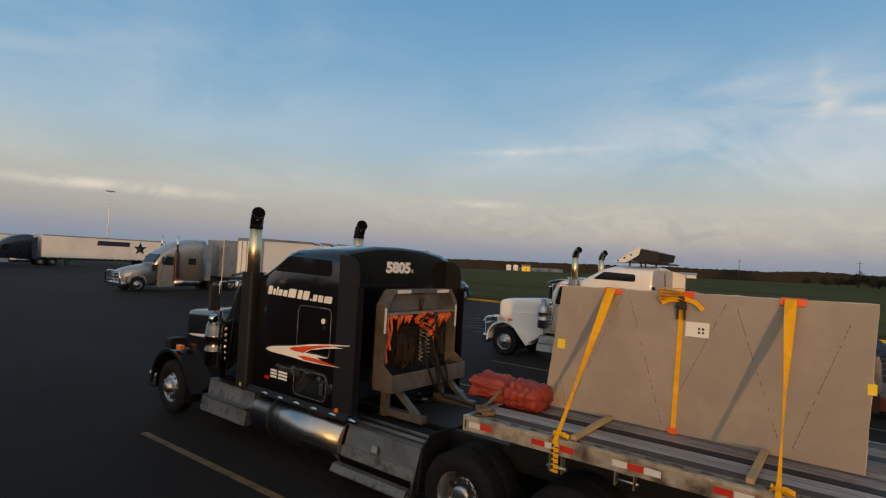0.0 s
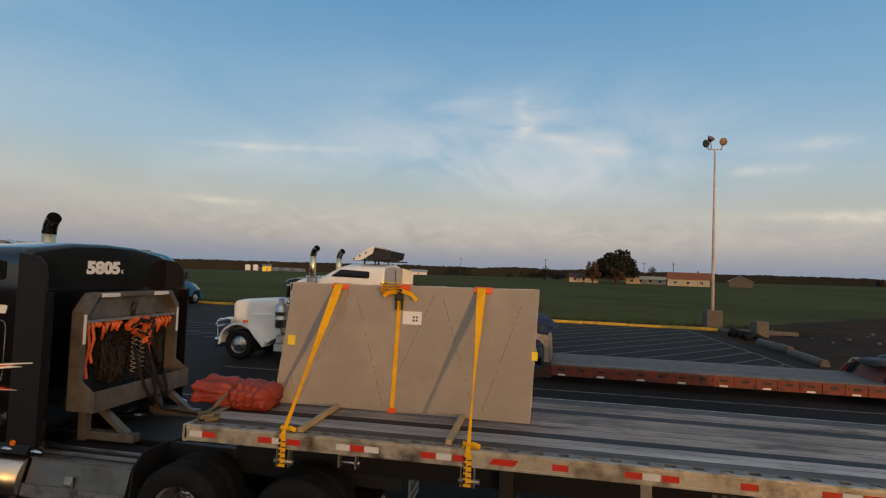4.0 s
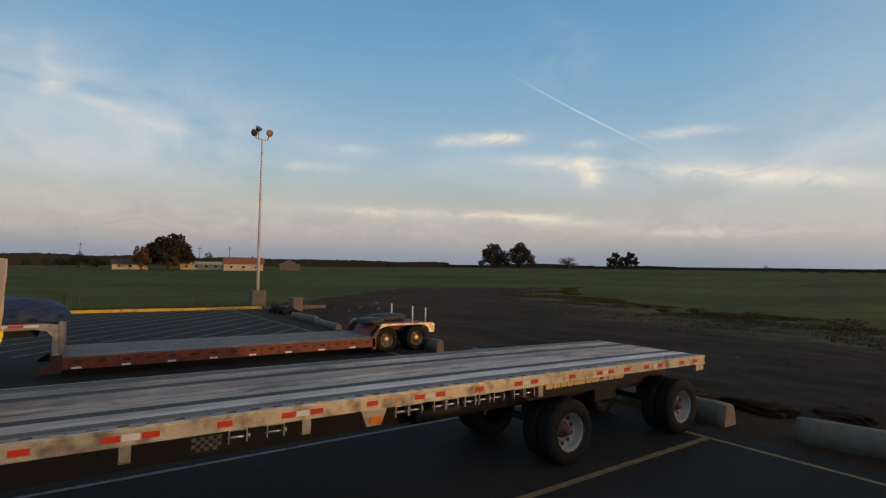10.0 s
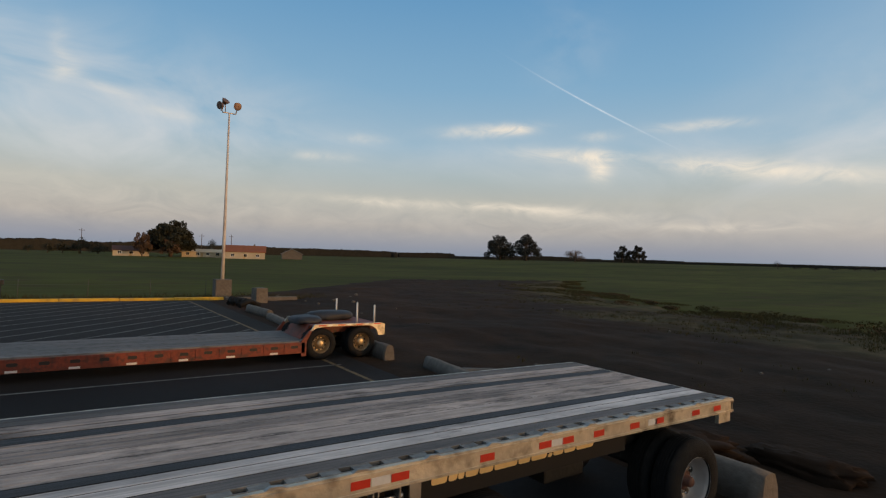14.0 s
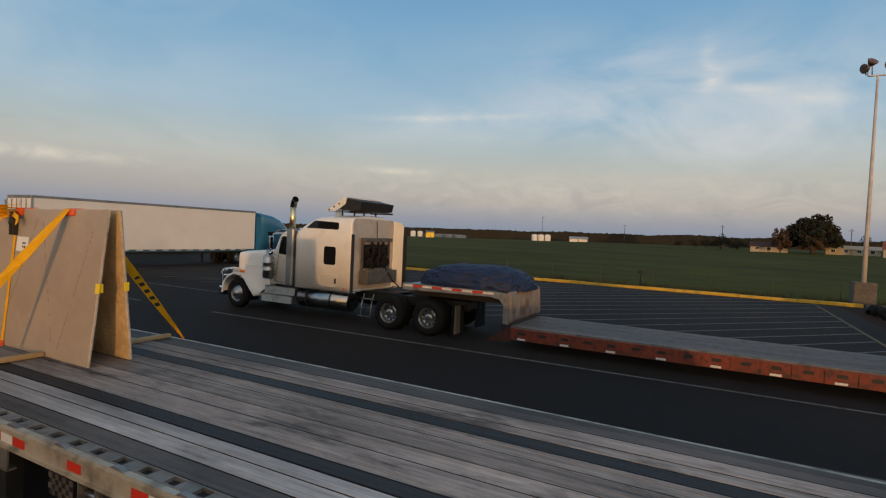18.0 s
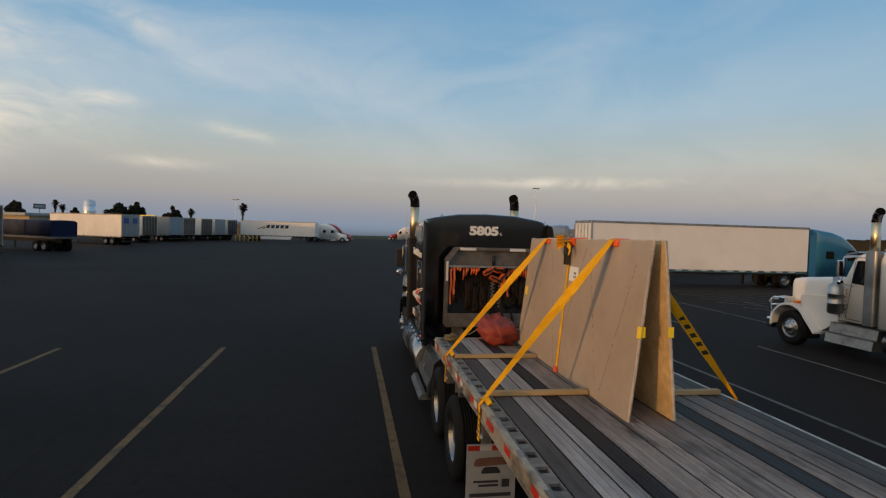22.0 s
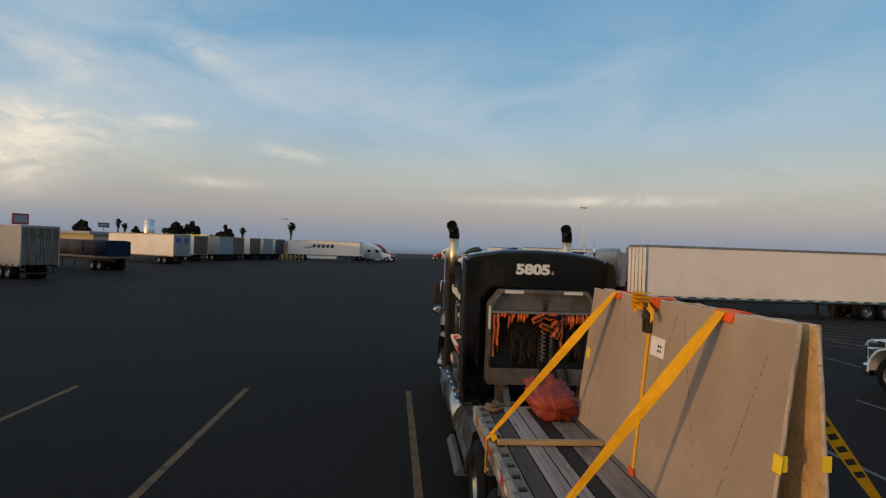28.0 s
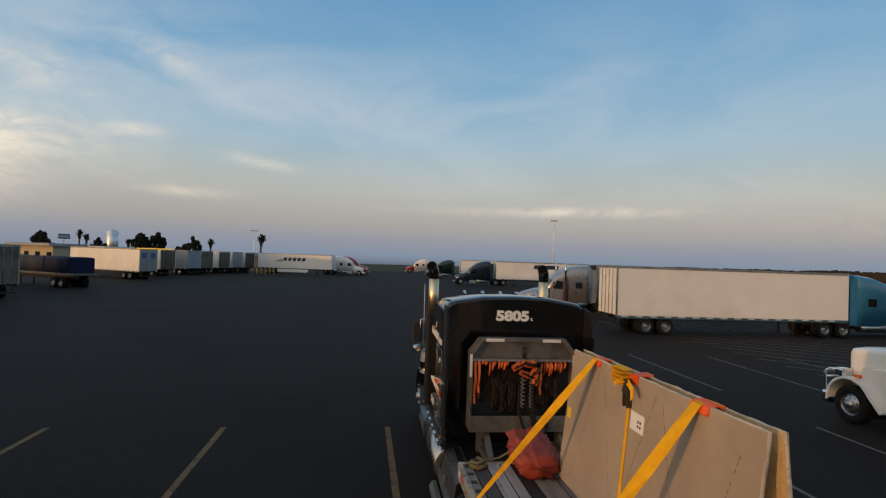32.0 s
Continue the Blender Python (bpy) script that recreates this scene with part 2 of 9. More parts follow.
M_WLINE = mat("faded_white_line", (0.135, 0.13, 0.122), 0.85, grain=9, vary=0.4, bump=0.2, dirt=(0.025, 0.025, 0.025), dirt_amount=0.9)
M_KERB_Y = mat("yellow_kerb_paint", (0.55, 0.34, 0.02), 0.7, grain=6, vary=0.25, bump=0.3, dirt=(0.18, 0.13, 0.06), dirt_amount=0.5)
M_CONC = mat("concrete", (0.118, 0.102, 0.086), 0.9, grain=7, vary=0.4, big_vary=0.4, bump=0.6, dirt=(0.085, 0.07, 0.056), dirt_amount=0.5)
M_BLACK = mat("black_paint", (0.006, 0.006, 0.007), 0.16, grain=3, vary=0.2, bump=0.0, coat=0.6, rough_vary=0.05)
M_WHITE = mat("white_paint", (0.78, 0.78, 0.76), 0.3, grain=3, vary=0.03, big_vary=0.04, bump=0.0, coat=0.4, dirt=(0.68, 0.65, 0.6), dirt_amount=0.2)
M_CHROME = mat("chrome", (0.72, 0.72, 0.72), 0.11, 1.0, grain=4, vary=0.03, big_vary=0.03, bump=0.01, rough_vary=0.03)
M_ALU = mat("polished_aluminium", (0.42, 0.42, 0.42), 0.33, 1.0, grain=6, vary=0.2, big_vary=0.3, bump=0.08, rough_vary=0.2, dirt=(0.10, 0.09, 0.085), dirt_amount=0.45)
M_TREAD = mat("tread_plate", (0.24, 0.23, 0.215), 0.36, 0.9, grain=26, vary=0.35, big_vary=0.45, bump=0.9, bump_scale=70, rough_vary=0.2, dirt=(0.035, 0.03, 0.027), dirt_amount=0.6)
M_STEEL = mat("brushed_step_steel", (0.15, 0.142, 0.134), 0.4, 0.9, grain=9, vary=0.25, big_vary=0.4, bump=0.12, rough_vary=0.2, stretch=(0.3, 1, 1), dirt=(0.06, 0.05, 0.045), dirt_amount=0.6)
# grimy aluminium, its colour darkened further for the shade on the rack
M_RACK = mat("shade_darkened_grimy_aluminium", (0.15, 0.135, 0.118), 0.5, 0.5, grain=9, vary=0.35, big_vary=0.4, bump=0.25, dirt=(0.06, 0.05, 0.042), dirt_amount=0.65)
# white paint greyed and mottled: the back wall's weaker light is in the colour
M_DIM_BACK = mat("dimmed_back_paint", (0.46, 0.43, 0.395), 0.6, grain=4, vary=0.12, big_vary=0.25, bump=0.05, dirt=(0.25, 0.225, 0.2), dirt_amount=0.6)
M_ALU_D = mat("dull_aluminium", (0.33, 0.32, 0.30), 0.45, 0.75, grain=10, vary=0.3, bump=0.2, dirt=(0.12, 0.10, 0.08), dirt_amount=0.6)
M_RUBBER = mat("tyre_rubber", (0.010, 0.010, 0.010), 0.8, grain=25, vary=0.3, bump=0.4, dirt=(0.022, 0.020, 0.018), dirt_amount=0.4, spec=0.2)
M_FRAME = mat("dark_steel_frame", (0.012, 0.0115, 0.011), 0.6, grain=9, vary=0.3, bump=0.3, dirt=(0.028, 0.02, 0.015), dirt_amount=0.5)
M_GLASS_D = mat("dark_tinted_glass", (0.008, 0.009, 0.010), 0.04, grain=1, vary=0.0, big_vary=0.0, bump=0.0, rough_vary=0.0)
M_RAIL = mat("cream_rail", (0.47, 0.425, 0.34), 0.42, 0.4, grain=11, vary=0.3, big_vary=0.35, bump=0.3, dirt=(0.10, 0.078, 0.056), dirt_amount=1.0)
M_RED_T = mat("red_reflective_tape", (0.50, 0.03, 0.015), 0.35, grain=30, vary=0.15, bump=0.1)
M_WHITE_T = mat("silver_reflective_tape", (0.62, 0.62, 0.60), 0.35, grain=30, vary=0.1, bump=0.1)


def deck_mat(name, color, stain, stain_at, streak=0.5, rough=0.7, spec=0.4):
    """Trailer decking: streaks along the boards, worn pale patches, dark stains; the front half is darker."""
    m = bpy.data.materials.new(name)
    m.use_nodes = True
    N, L = m.node_tree.nodes, m.node_tree.links
    p = N["Principled BSDF"]
    tc = N.new("ShaderNodeTexCoord")

    def noise_tex(scale, detail, rough_=0.55):
        mp, n = N.new("ShaderNodeMapping"), N.new("ShaderNodeTexNoise")
        mp.inputs["Scale"].default_value = scale
        n.inputs["Scale"].default_value, n.inputs["Detail"].default_value, n.inputs["Roughness"].default_value = 1.0, detail, rough_
        L.new(tc.outputs["Object"], mp.inputs[0])
        L.new(mp.outputs[0], n.inputs["Vector"])
        return n.outputs[0]

    def op(kind, a, b, clamp=False):
        n = N.new("ShaderNodeMath")
        n.operation, n.use_clamp = kind, clamp
        for i, v in enumerate((a, b)):
            if isinstance(v, (int, float)):
                n.inputs[i].default_value = v
            else:
                L.new(v, n.inputs[i])
        return n.outputs[0]

    fine, mid, wide = noise_tex((0.35, 95, 1), 3), noise_tex((0.5, 24, 1), 4), noise_tex((0.9, 3.0, 1), 5)
    f = op("ADD", op("MULTIPLY", op("SUBTRACT", fine, 0.5), streak * 1.5), op("MULTIPLY", op("SUBTRACT", mid, 0.5), streak * 2.2))
    f = op("ADD", f, op("MULTIPLY", op("SUBTRACT", noise_tex((5.5, 19, 1), 6, 0.7), 0.5), streak * 1.6))
    f = op("ADD", f, op("MULTIPLY", op("SUBTRACT", wide, 0.5), 1.5))
    oi = N.new("ShaderNodeObjectInfo")
    f = op("ADD", f, op("MULTIPLY", op("SUBTRACT", oi.outputs["Random"], 0.5), 0.5))
    sep = N.new("ShaderNodeSeparateXYZ")
    L.new(tc.outputs["Object"], sep.inputs[0])
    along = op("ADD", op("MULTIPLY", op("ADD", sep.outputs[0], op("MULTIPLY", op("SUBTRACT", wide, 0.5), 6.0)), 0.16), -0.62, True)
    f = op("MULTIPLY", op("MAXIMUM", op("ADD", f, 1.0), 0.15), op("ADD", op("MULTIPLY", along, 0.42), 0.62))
    sc = N.new("ShaderNodeVectorMath")
    sc.operation = "SCALE"
    sc.inputs[0].default_value = color
    L.new(f, sc.inputs[3])
    mx = N.new("ShaderNodeMix")
    mx.data_type = "RGBA"
    spots = op("MULTIPLY", op("SUBTRACT", op("ADD", noise_tex((1.1, 3.4, 1), 8, 0.7), op("MULTIPLY", op("SUBTRACT", mid, 0.5), 0.35)), stain_at), 7.0, True)
    L.new(op("MULTIPLY", spots, 0.85), mx.inputs[0])
    L.new(sc.outputs[0], mx.inputs[6])
    mx.inputs[7].default_value = (*stain, 1)
    L.new(mx.outputs[2], p.inputs["Base Color"])
    L.new(op("ADD", op("MULTIPLY", op("SUBTRACT", mid, 0.5), 0.35), rough, True), p.inputs["Roughness"])
    p.inputs["Specular IOR Level"].default_value = spec
    bp = N.new("ShaderNodeBump")
    bp.inputs["Strength"].default_value, bp.inputs["Distance"].default_value = 0.6, 0.006
    L.new(op("ADD", fine, op("MULTIPLY", mid, 1.5)), bp.inputs["Height"])
    L.new(bp.outputs[0], p.inputs["Normal"])
    return m


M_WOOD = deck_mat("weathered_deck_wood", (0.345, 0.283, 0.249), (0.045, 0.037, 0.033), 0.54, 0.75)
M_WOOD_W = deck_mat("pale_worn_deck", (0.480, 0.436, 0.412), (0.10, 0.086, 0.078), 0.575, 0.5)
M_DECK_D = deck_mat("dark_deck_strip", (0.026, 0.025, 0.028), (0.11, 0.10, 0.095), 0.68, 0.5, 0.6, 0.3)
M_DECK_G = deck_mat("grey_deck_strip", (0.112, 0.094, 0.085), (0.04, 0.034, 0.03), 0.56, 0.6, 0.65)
M_SLAB = mat("tan_stone_slab", (0.340, 0.287, 0.229), 0.36, matte=1.0, grain=9, vary=0.10, big_vary=0.22, bump=0.03, dirt=(0.27, 0.225, 0.185), dirt_amount=0.5, spec=1.0)
M_SLAB_E = mat("rough_slab_edge", (0.52, 0.45, 0.36), 0.85, grain=14, vary=0.3, bump=1.0, dirt=(0.3, 0.24, 0.18), dirt_amount=0.5)
M_MARK = mat("pencil_mark", (0.175, 0.142, 0.112), 0.8, grain=30, vary=0.4, bump=0.0)
M_STRAP = mat("yellow_webbing", (0.78, 0.40, 0.012), 0.75, grain=30, vary=0.08, bump=0.12, bump_scale=160, dirt=(0.6, 0.26, 0.008), dirt_amount=0.35, spec=0.12)
M_SLAB_Y = mat("yellowish_slab_back", (0.60, 0.45, 0.25), 0.85, grain=14, vary=0.3, bump=0.8, dirt=(0.38, 0.26, 0.13), dirt_amount=0.5)
M_JOINT = mat("dark_joint_strip", (0.022, 0.019, 0.017), 0.95, grain=20, vary=0.4, bump=0.2, spec=0.1)
M_MATTE = mat("matte_black_paint", (0.008, 0.008, 0.009), 0.6, grain=6, vary=0.2, bump=0.05, spec=0.3)
# near-black for discs and bars that stand in for shade inside openings
M_HOLLOW = mat("opening_black", (0.004, 0.004, 0.004), 0.95, grain=9, vary=0.3, bump=0.0, spec=0.05)
M_SMOKE = mat("smoked_chrome", (0.20, 0.185, 0.165), 0.2, 1.0, grain=4, vary=0.15, bump=0.02, rough_vary=0.1)
M_LOWDECK = mat("dark_worn_deck", (0.15, 0.14, 0.135), 0.75, grain=14, vary=0.6, big_vary=0.5, bump=0.8, stretch=(0.06, 1.8, 1), per_object=0.5, dirt=(0.05, 0.045, 0.04), dirt_amount=0.7)
# stack chrome: the golden sun reflection is put into the base colour
M_STACK = mat("sun_gold_chrome", (0.78, 0.66, 0.44), 0.38, 1.0, grain=4, vary=0.1, bump=0.01, rough_vary=0.05)
M_RIM_G = mat("grey_painted_rim", (0.30, 0.29, 0.275), 0.5, grain=8, vary=0.2, bump=0.1, dirt=(0.14, 0.11, 0.085), dirt_amount=0.5)
# dirty aluminium rim, the orange of the low sun put into its colour
M_RIM_B = mat("sun_tinted_dirty_rim", (0.34, 0.27, 0.17), 0.4, 0.7, grain=8, vary=0.3, bump=0.1, dirt=(0.10, 0.075, 0.05), dirt_amount=0.6)
# cream letter vinyl with the low sun's gold put into its colour
M_SUN_LETTER = mat("sun_gold_cream_vinyl", (0.72, 0.52, 0.24), 0.4, grain=12, vary=0.15, bump=0.05)
M_HUB = mat("rusty_red_hub", (0.075, 0.03, 0.02), 0.7, grain=14, vary=0.4, bump=0.3)
M_TANK = mat("polished_tank", (0.42, 0.42, 0.42), 0.27, 1.0, grain=5, vary=0.15, big_vary=0.25, bump=0.03, rough_vary=0.12, dirt=(0.25, 0.24, 0.23), dirt_amount=0.3)
M_TRACK = mat("worn_winch_track", (0.21, 0.195, 0.175), 0.55, 0.3, grain=12, vary=0.5, big_vary=0.4, bump=0.5, dirt=(0.07, 0.058, 0.048), dirt_amount=0.75)
M_STRAP_INK = mat("black_webbing_print", (0.03, 0.025, 0.02), 0.8, grain=40, vary=0.2, bump=0.1)
M_ORANGE = mat("orange_edge_guard", (0.75, 0.10, 0.015), 0.55, grain=10, vary=0.15, bump=0.2)
M_TIMBER = mat("raw_timber", (0.42, 0.29, 0.14), 0.75, grain=14, vary=0.3, bump=0.4, stretch=(1, 0.15, 1))
M_TARP_R = mat("red_tarpaulin", (0.28, 0.037, 0.017), 0.6, grain=7, vary=0.25, bump=0.4, dirt=(0.2, 0.03, 0.015), dirt_amount=0.4)
M_TARP_B = mat("blue_tarpaulin", (0.005, 0.016, 0.055), 0.65, grain=4, vary=0.25, bump=0.3)
M_TARP_W = mat("pale_tarp_side", (0.24, 0.205, 0.175), 0.7, grain=5, vary=0.3, bump=0.5, dirt=(0.09, 0.04, 0.03), dirt_amount=0.7)
M_LOWBOY = mat("worn_orange_red_paint", (0.16, 0.029, 0.013), 0.65, grain=15, vary=0.5, big_vary=0.4, bump=0.4, dirt=(0.03, 0.02, 0.016), dirt_amount=0.95)
M_YTAG = mat("yellow_sticker", (0.85, 0.62, 0.02), 0.5, grain=10, vary=0.08, bump=0.1)
M_PAPER = mat("white_paper_label", (0.75, 0.75, 0.73), 0.7, grain=10, vary=0.05, bump=0.05)
M_INK = mat("dark_ink", (0.03, 0.03, 0.035), 0.6, grain=10, vary=0.1, bump=0.0)
M_LETTER = mat("white_vinyl_letter", (0.75, 0.75, 0.72), 0.4, grain=10, vary=0.05, bump=0.0)
M_DECAL_R = mat("red_vinyl", (0.55, 0.06, 0.015), 0.35, grain=10, vary=0.05, bump=0.0)
M_AMBER = mat("amber_lens", (0.75, 0.16, 0.01), 0.2, grain=20, vary=0.1, bump=0.1)
M_RED_L = mat("red_lens", (0.5, 0.01, 0.008), 0.2, grain=20, vary=0.1, bump=0.1)
M_CHAIN = mat("rusty_chain", (0.028, 0.021, 0.016), 0.6, 0.6, grain=20, vary=0.5, bump=0.4)
M_BINDER = mat("orange_chain_binder", (0.50, 0.092, 0.014), 0.55, grain=12, vary=0.3, bump=0.2, per_object=0.9, dirt=(0.12, 0.03, 0.012), dirt_amount=0.5)
M_TILE_W = mat("white_van_side", (0.77, 0.745, 0.70), 0.4, grain=1.2, vary=0.06, big_vary=0.08, bump=0.04, dirt=(0.5, 0.45, 0.4), dirt_amount=0.25)
M_BLUE = mat("blue_truck_paint", (0.03, 0.16, 0.30), 0.25, grain=3, vary=0.1, bump=0.0, coat=0.4)
M_SILVER = mat("silver_truck_paint", (0.34, 0.34, 0.345), 0.3, 0.55, grain=3, vary=0.06, bump=0.0, coat=0.3)
M_NAVY = mat("dark_blue_paint", (0.012, 0.02, 0.045), 0.3, grain=3, vary=0.1, bump=0.0, coat=0.3)
M_REDP = mat("red_truck_paint", (0.35, 0.02, 0.02), 0.3, grain=3, vary=0.1, bump=0.0, coat=0.3)
M_LEAF = mat("dark_foliage", (0.030, 0.031, 0.020), 0.85, grain=2, vary=0.5, big_vary=0.3, bump=0.0, spec=0.2)
M_LEAF_B = mat("bare_brown_twigs", (0.105, 0.066, 0.042), 0.9, grain=2, vary=0.4, bump=0.0, spec=0.2)
# far foliage: the haze of distance is put into these two base colours
M_LEAF_H = mat("haze_tinted_far_foliage", (0.034, 0.031, 0.024), 0.9, grain=0.5, vary=0.4, bump=0.0, spec=0.1)
M_LEAF_Z = mat("haze_tinted_blue_grey_foliage", (0.044, 0.045, 0.040), 0.9, grain=0.5, vary=0.45, bump=0.0, spec=0.1)
M_BARK = mat("bark", (0.09, 0.065, 0.045), 0.9, grain=6, vary=0.4, bump=0.6)
M_GRASS = mat("dry_weeds", (0.055, 0.048, 0.02), 0.9, grain=3, vary=0.5, bump=0.0, spec=0.1)
M_DRY = mat("dry_tan_brush", (0.075, 0.05, 0.025), 0.9, grain=3, vary=0.5, bump=0.0, spec=0.1)
M_HOUSE = mat("tan_house_wall", (0.42, 0.36, 0.26), 0.85, grain=1, vary=0.15, bump=0.1)
M_ROOF = mat("red_brown_roof", (0.22, 0.075, 0.035), 0.85, grain=2, vary=0.3, bump=0.4)
M_ROOF_G = mat("grey_metal_roof", (0.14, 0.15, 0.16), 0.5, 0.3, grain=1, vary=0.15, bump=0.1)
M_BLUE_ROOF = mat("blue_canopy", (0.03, 0.12, 0.26), 0.5, grain=1, vary=0.15, bump=0.0)
M_POLE = mat("galvanised_pole", (0.42, 0.38, 0.35), 0.45, 0.6, grain=3, vary=0.3, bump=0.1, dirt=(0.3, 0.16, 0.1), dirt_amount=0.5)
M_POLE_W = mat("painted_pole", (0.55, 0.50, 0.46), 0.6, grain=2, vary=0.25, bump=0.1, dirt=(0.3, 0.17, 0.1), dirt_amount=0.6)

# ---------------------------------------------------------------- mesh tools
def box(bm, x0, x1, y0, y1, z0, z1, bevel=0.0):
    vs = [bm.verts.new((x, y, z)) for z in (z0, z1) for x, y in ((x0, y0), (x1, y0), (x1, y1), (x0, y1))]
    fs = [bm.faces.new([vs[i] for i in q]) for q in ((3, 2, 1, 0), (4, 5, 6, 7), (0, 1, 5, 4), (1, 2, 6, 5), (2, 3, 7, 6), (3, 0, 4, 7))]
    if bevel:
        es = list({e for f in fs for e in f.edges})
        bmesh.ops.bevel(bm, geom=es, offset=bevel, segments=2, affect="EDGES", profile=0.6)
    return bm


def ring(bm, c, u, v, r, n):
    return [bm.verts.new(c + u * (r * math.cos(2 * math.pi * i / n)) + v * (r * math.sin(2 * math.pi * i / n))) for i in range(n)]


def frame_of(d):
    d = d.normalized()
    u = d.cross(Vector((0, 0, 1)) if abs(d.z) < 0.95 else Vector((1, 0, 0))).normalized()
    return u, d.cross(u).normalized()


def skin(bm, a, b, smooth=True):
    n = len(a)
    for i in range(n):
        f = bm.faces.new((a[i], a[(i + 1) % n], b[(i + 1) % n], b[i]))
        f.smooth = smooth


def cyl(bm, p0, p1, r0, r1=None, n=16, caps=True):
    p0, p1 = Vector(p0), Vector(p1)
    u, v = frame_of(p1 - p0)
    a, b = ring(bm, p0, u, v, r0, n), ring(bm, p1, u, v, r0 if r1 is None else r1, n)
    skin(bm, a, b)
    if caps:
        bm.faces.new(a[::-1])
        bm.faces.new(b)
    return bm


def tube(bm, pts, r, n=8, radii=None):
    pts = [Vector(p) for p in pts]
    last = None
    for i, p in enumerate(pts):
        d = (pts[min(i + 1, len(pts) - 1)] - pts[max(i - 1, 0)])
        u, v = frame_of(d)
        if last:
            u = (last[1] - d.normalized() * last[1].dot(d.normalized())).normalized()
            v = d.normalized().cross(u).normalized()
        now = ring(bm, p, u, v, radii[i] if radii else r, n)
        if last:
            skin(bm, last[0], now)
        else:
            bm.faces.new(now[::-1])
        last = (now, u)
    bm.faces.new(last[0])
    return bm


def lathe(bm, profile, centre, axis="y", n=32):
    """profile: (radius, along) pairs, turned round an axis through centre."""
    c = Vector(centre)
    d = {"x": Vector((1, 0, 0)), "y": Vector((0, 1, 0)), "z": Vector((0, 0, 1))}[axis]
    u, v = frame_of(d)
    last = None
    for r, a in profile:
        now = ring(bm, c + d * a, u, v, max(r, 0.0005), n)
        if last:
            skin(bm, last, now)
        last = now
    return bm


def prism(bm, poly, axis, a, b, bevel=0.0):
    """A polygon drawn out along an axis. poly is in the other two axes, in order."""
    def at(p, t):
        return {"x": (t, p[0], p[1]), "y": (p[0], t, p[1]), "z": (p[0], p[1], t)}[axis]
    va, vb = [bm.verts.new(at(p, a)) for p in poly], [bm.verts.new(at(p, b)) for p in poly]
    n = len(poly)
    fs = [bm.faces.new(va[::-1]), bm.faces.new(vb)]
    for i in range(n):
        fs.append(bm.faces.new((va[i], va[(i + 1) % n], vb[(i + 1) % n], vb[i])))
    if bevel:
        bmesh.ops.bevel(bm, geom=list({e for f in fs for e in f.edges}), offset=bevel, segments=3, affect="EDGES", profile=0.55)
    return bm


def hull_of(bm, rows):
    """Closed skin over rows of equally many points (open rows: the first and last points meet the ground plane of the row)."""
    rings = [[bm.verts.new(p) for p in row] for row in rows]
    for a, b in zip(rings, rings[1:]):
        for i in range(len(a) - 1):
            f = bm.faces.new((a[i], a[i + 1], b[i + 1], b[i]))
            f.smooth = True
        f = bm.faces.new((a[-1], a[0], b[0], b[-1]))
    bm.faces.new(rings[0][::-1])
    bm.faces.new(rings[-1])
    return bm


def rounded(poly, r, n=4):
    """A polygon with its corners rounded off."""
    out = []
    k = len(poly)
    for i in range(k):
        p, a, b = Vector(poly[i]), Vector(poly[i - 1]), Vector(poly[(i + 1) % k])
        rr = min(r, (a - p).length * 0.49, (b - p).length * 0.49)
        s, e = p + (a - p).normalized() * rr, p + (b - p).normalized() * rr
        for j in range(n + 1):
            t = j / n
            q = s * (1 - t) ** 2 + p * (2 * t * (1 - t)) + e * t * t
            out.append((q.x, q.y))
    return out


def mesh_of(name, bm, material):
    bmesh.ops.recalc_face_normals(bm, faces=bm.faces)
    me = bpy.data.meshes.new(name)
    bm.to_mesh(me)
    bm.free()
    me.materials.append(material)
    return me


def part(name, bm, material, parent, label=""):
    ob = new(name, mesh_of(name, bm, material))
    ob.parent = parent
    if label:
        ob["label"] = label
    return ob


def share(name, me, parent, at=(0, 0, 0), turn=0.0, label=""):
    ob = new(name, me)
    ob.parent = parent
    ob.location = at
    ob.rotation_euler[2] = turn
    if label:
        ob["label"] = label
    return ob


def thing(name, label, category, at=(0, 0, 0), turn=0.0, group="", kind=""):
    ob = new(name)
    ob.empty_display_size = 0.3
    ob.location = at
    ob.rotation_euler[2] = radians(turn)
    return tagged(ob, label, category, group, kind)


def solid(name, bm, material, label, category, at=(0, 0, 0), turn=0.0, group="", kind=""):
    ob = new(name, mesh_of(name, bm, material))
    ob.location = at
    ob.rotation_euler[2] = radians(turn)
    return tagged(ob, label, category, group, kind)


def BM():
    return bmesh.new()


def flat_text(text, size, extrude, parent, material, at, rot, shear=0.0, bold=0.0, name="lettering"):
    cu = bpy.data.curves.new(name, "FONT")
    cu.body, cu.size, cu.extrude, cu.shear, cu.offset = text, size, extrude, shear, bold
    tmp = bpy.data.objects.new(name, cu)
    dg = bpy.context.evaluated_depsgraph_get()
    scene.collection.objects.link(tmp)
    dg.update()
    me = bpy.data.meshes.new_from_object(tmp.evaluated_get(dg))
    bpy.data.objects.remove(tmp)
    me.materials.clear()
    me.materials.append(material)
    ob = new(name, me)
    ob.parent = parent
    ob.location = at
    ob.rotation_euler = [radians(a) for a in rot]
    return ob


# ---------------------------------------------------------------- ground
def rise(x, y):
    """The plain tips up very slightly towards +x, away from the level lot."""
    r = math.hypot(x, y)
    s = min(max((r - 140) / 260, 0), 1)
    return (0.0125 * x + 0.006 * y) * s * s * (3 - 2 * s)


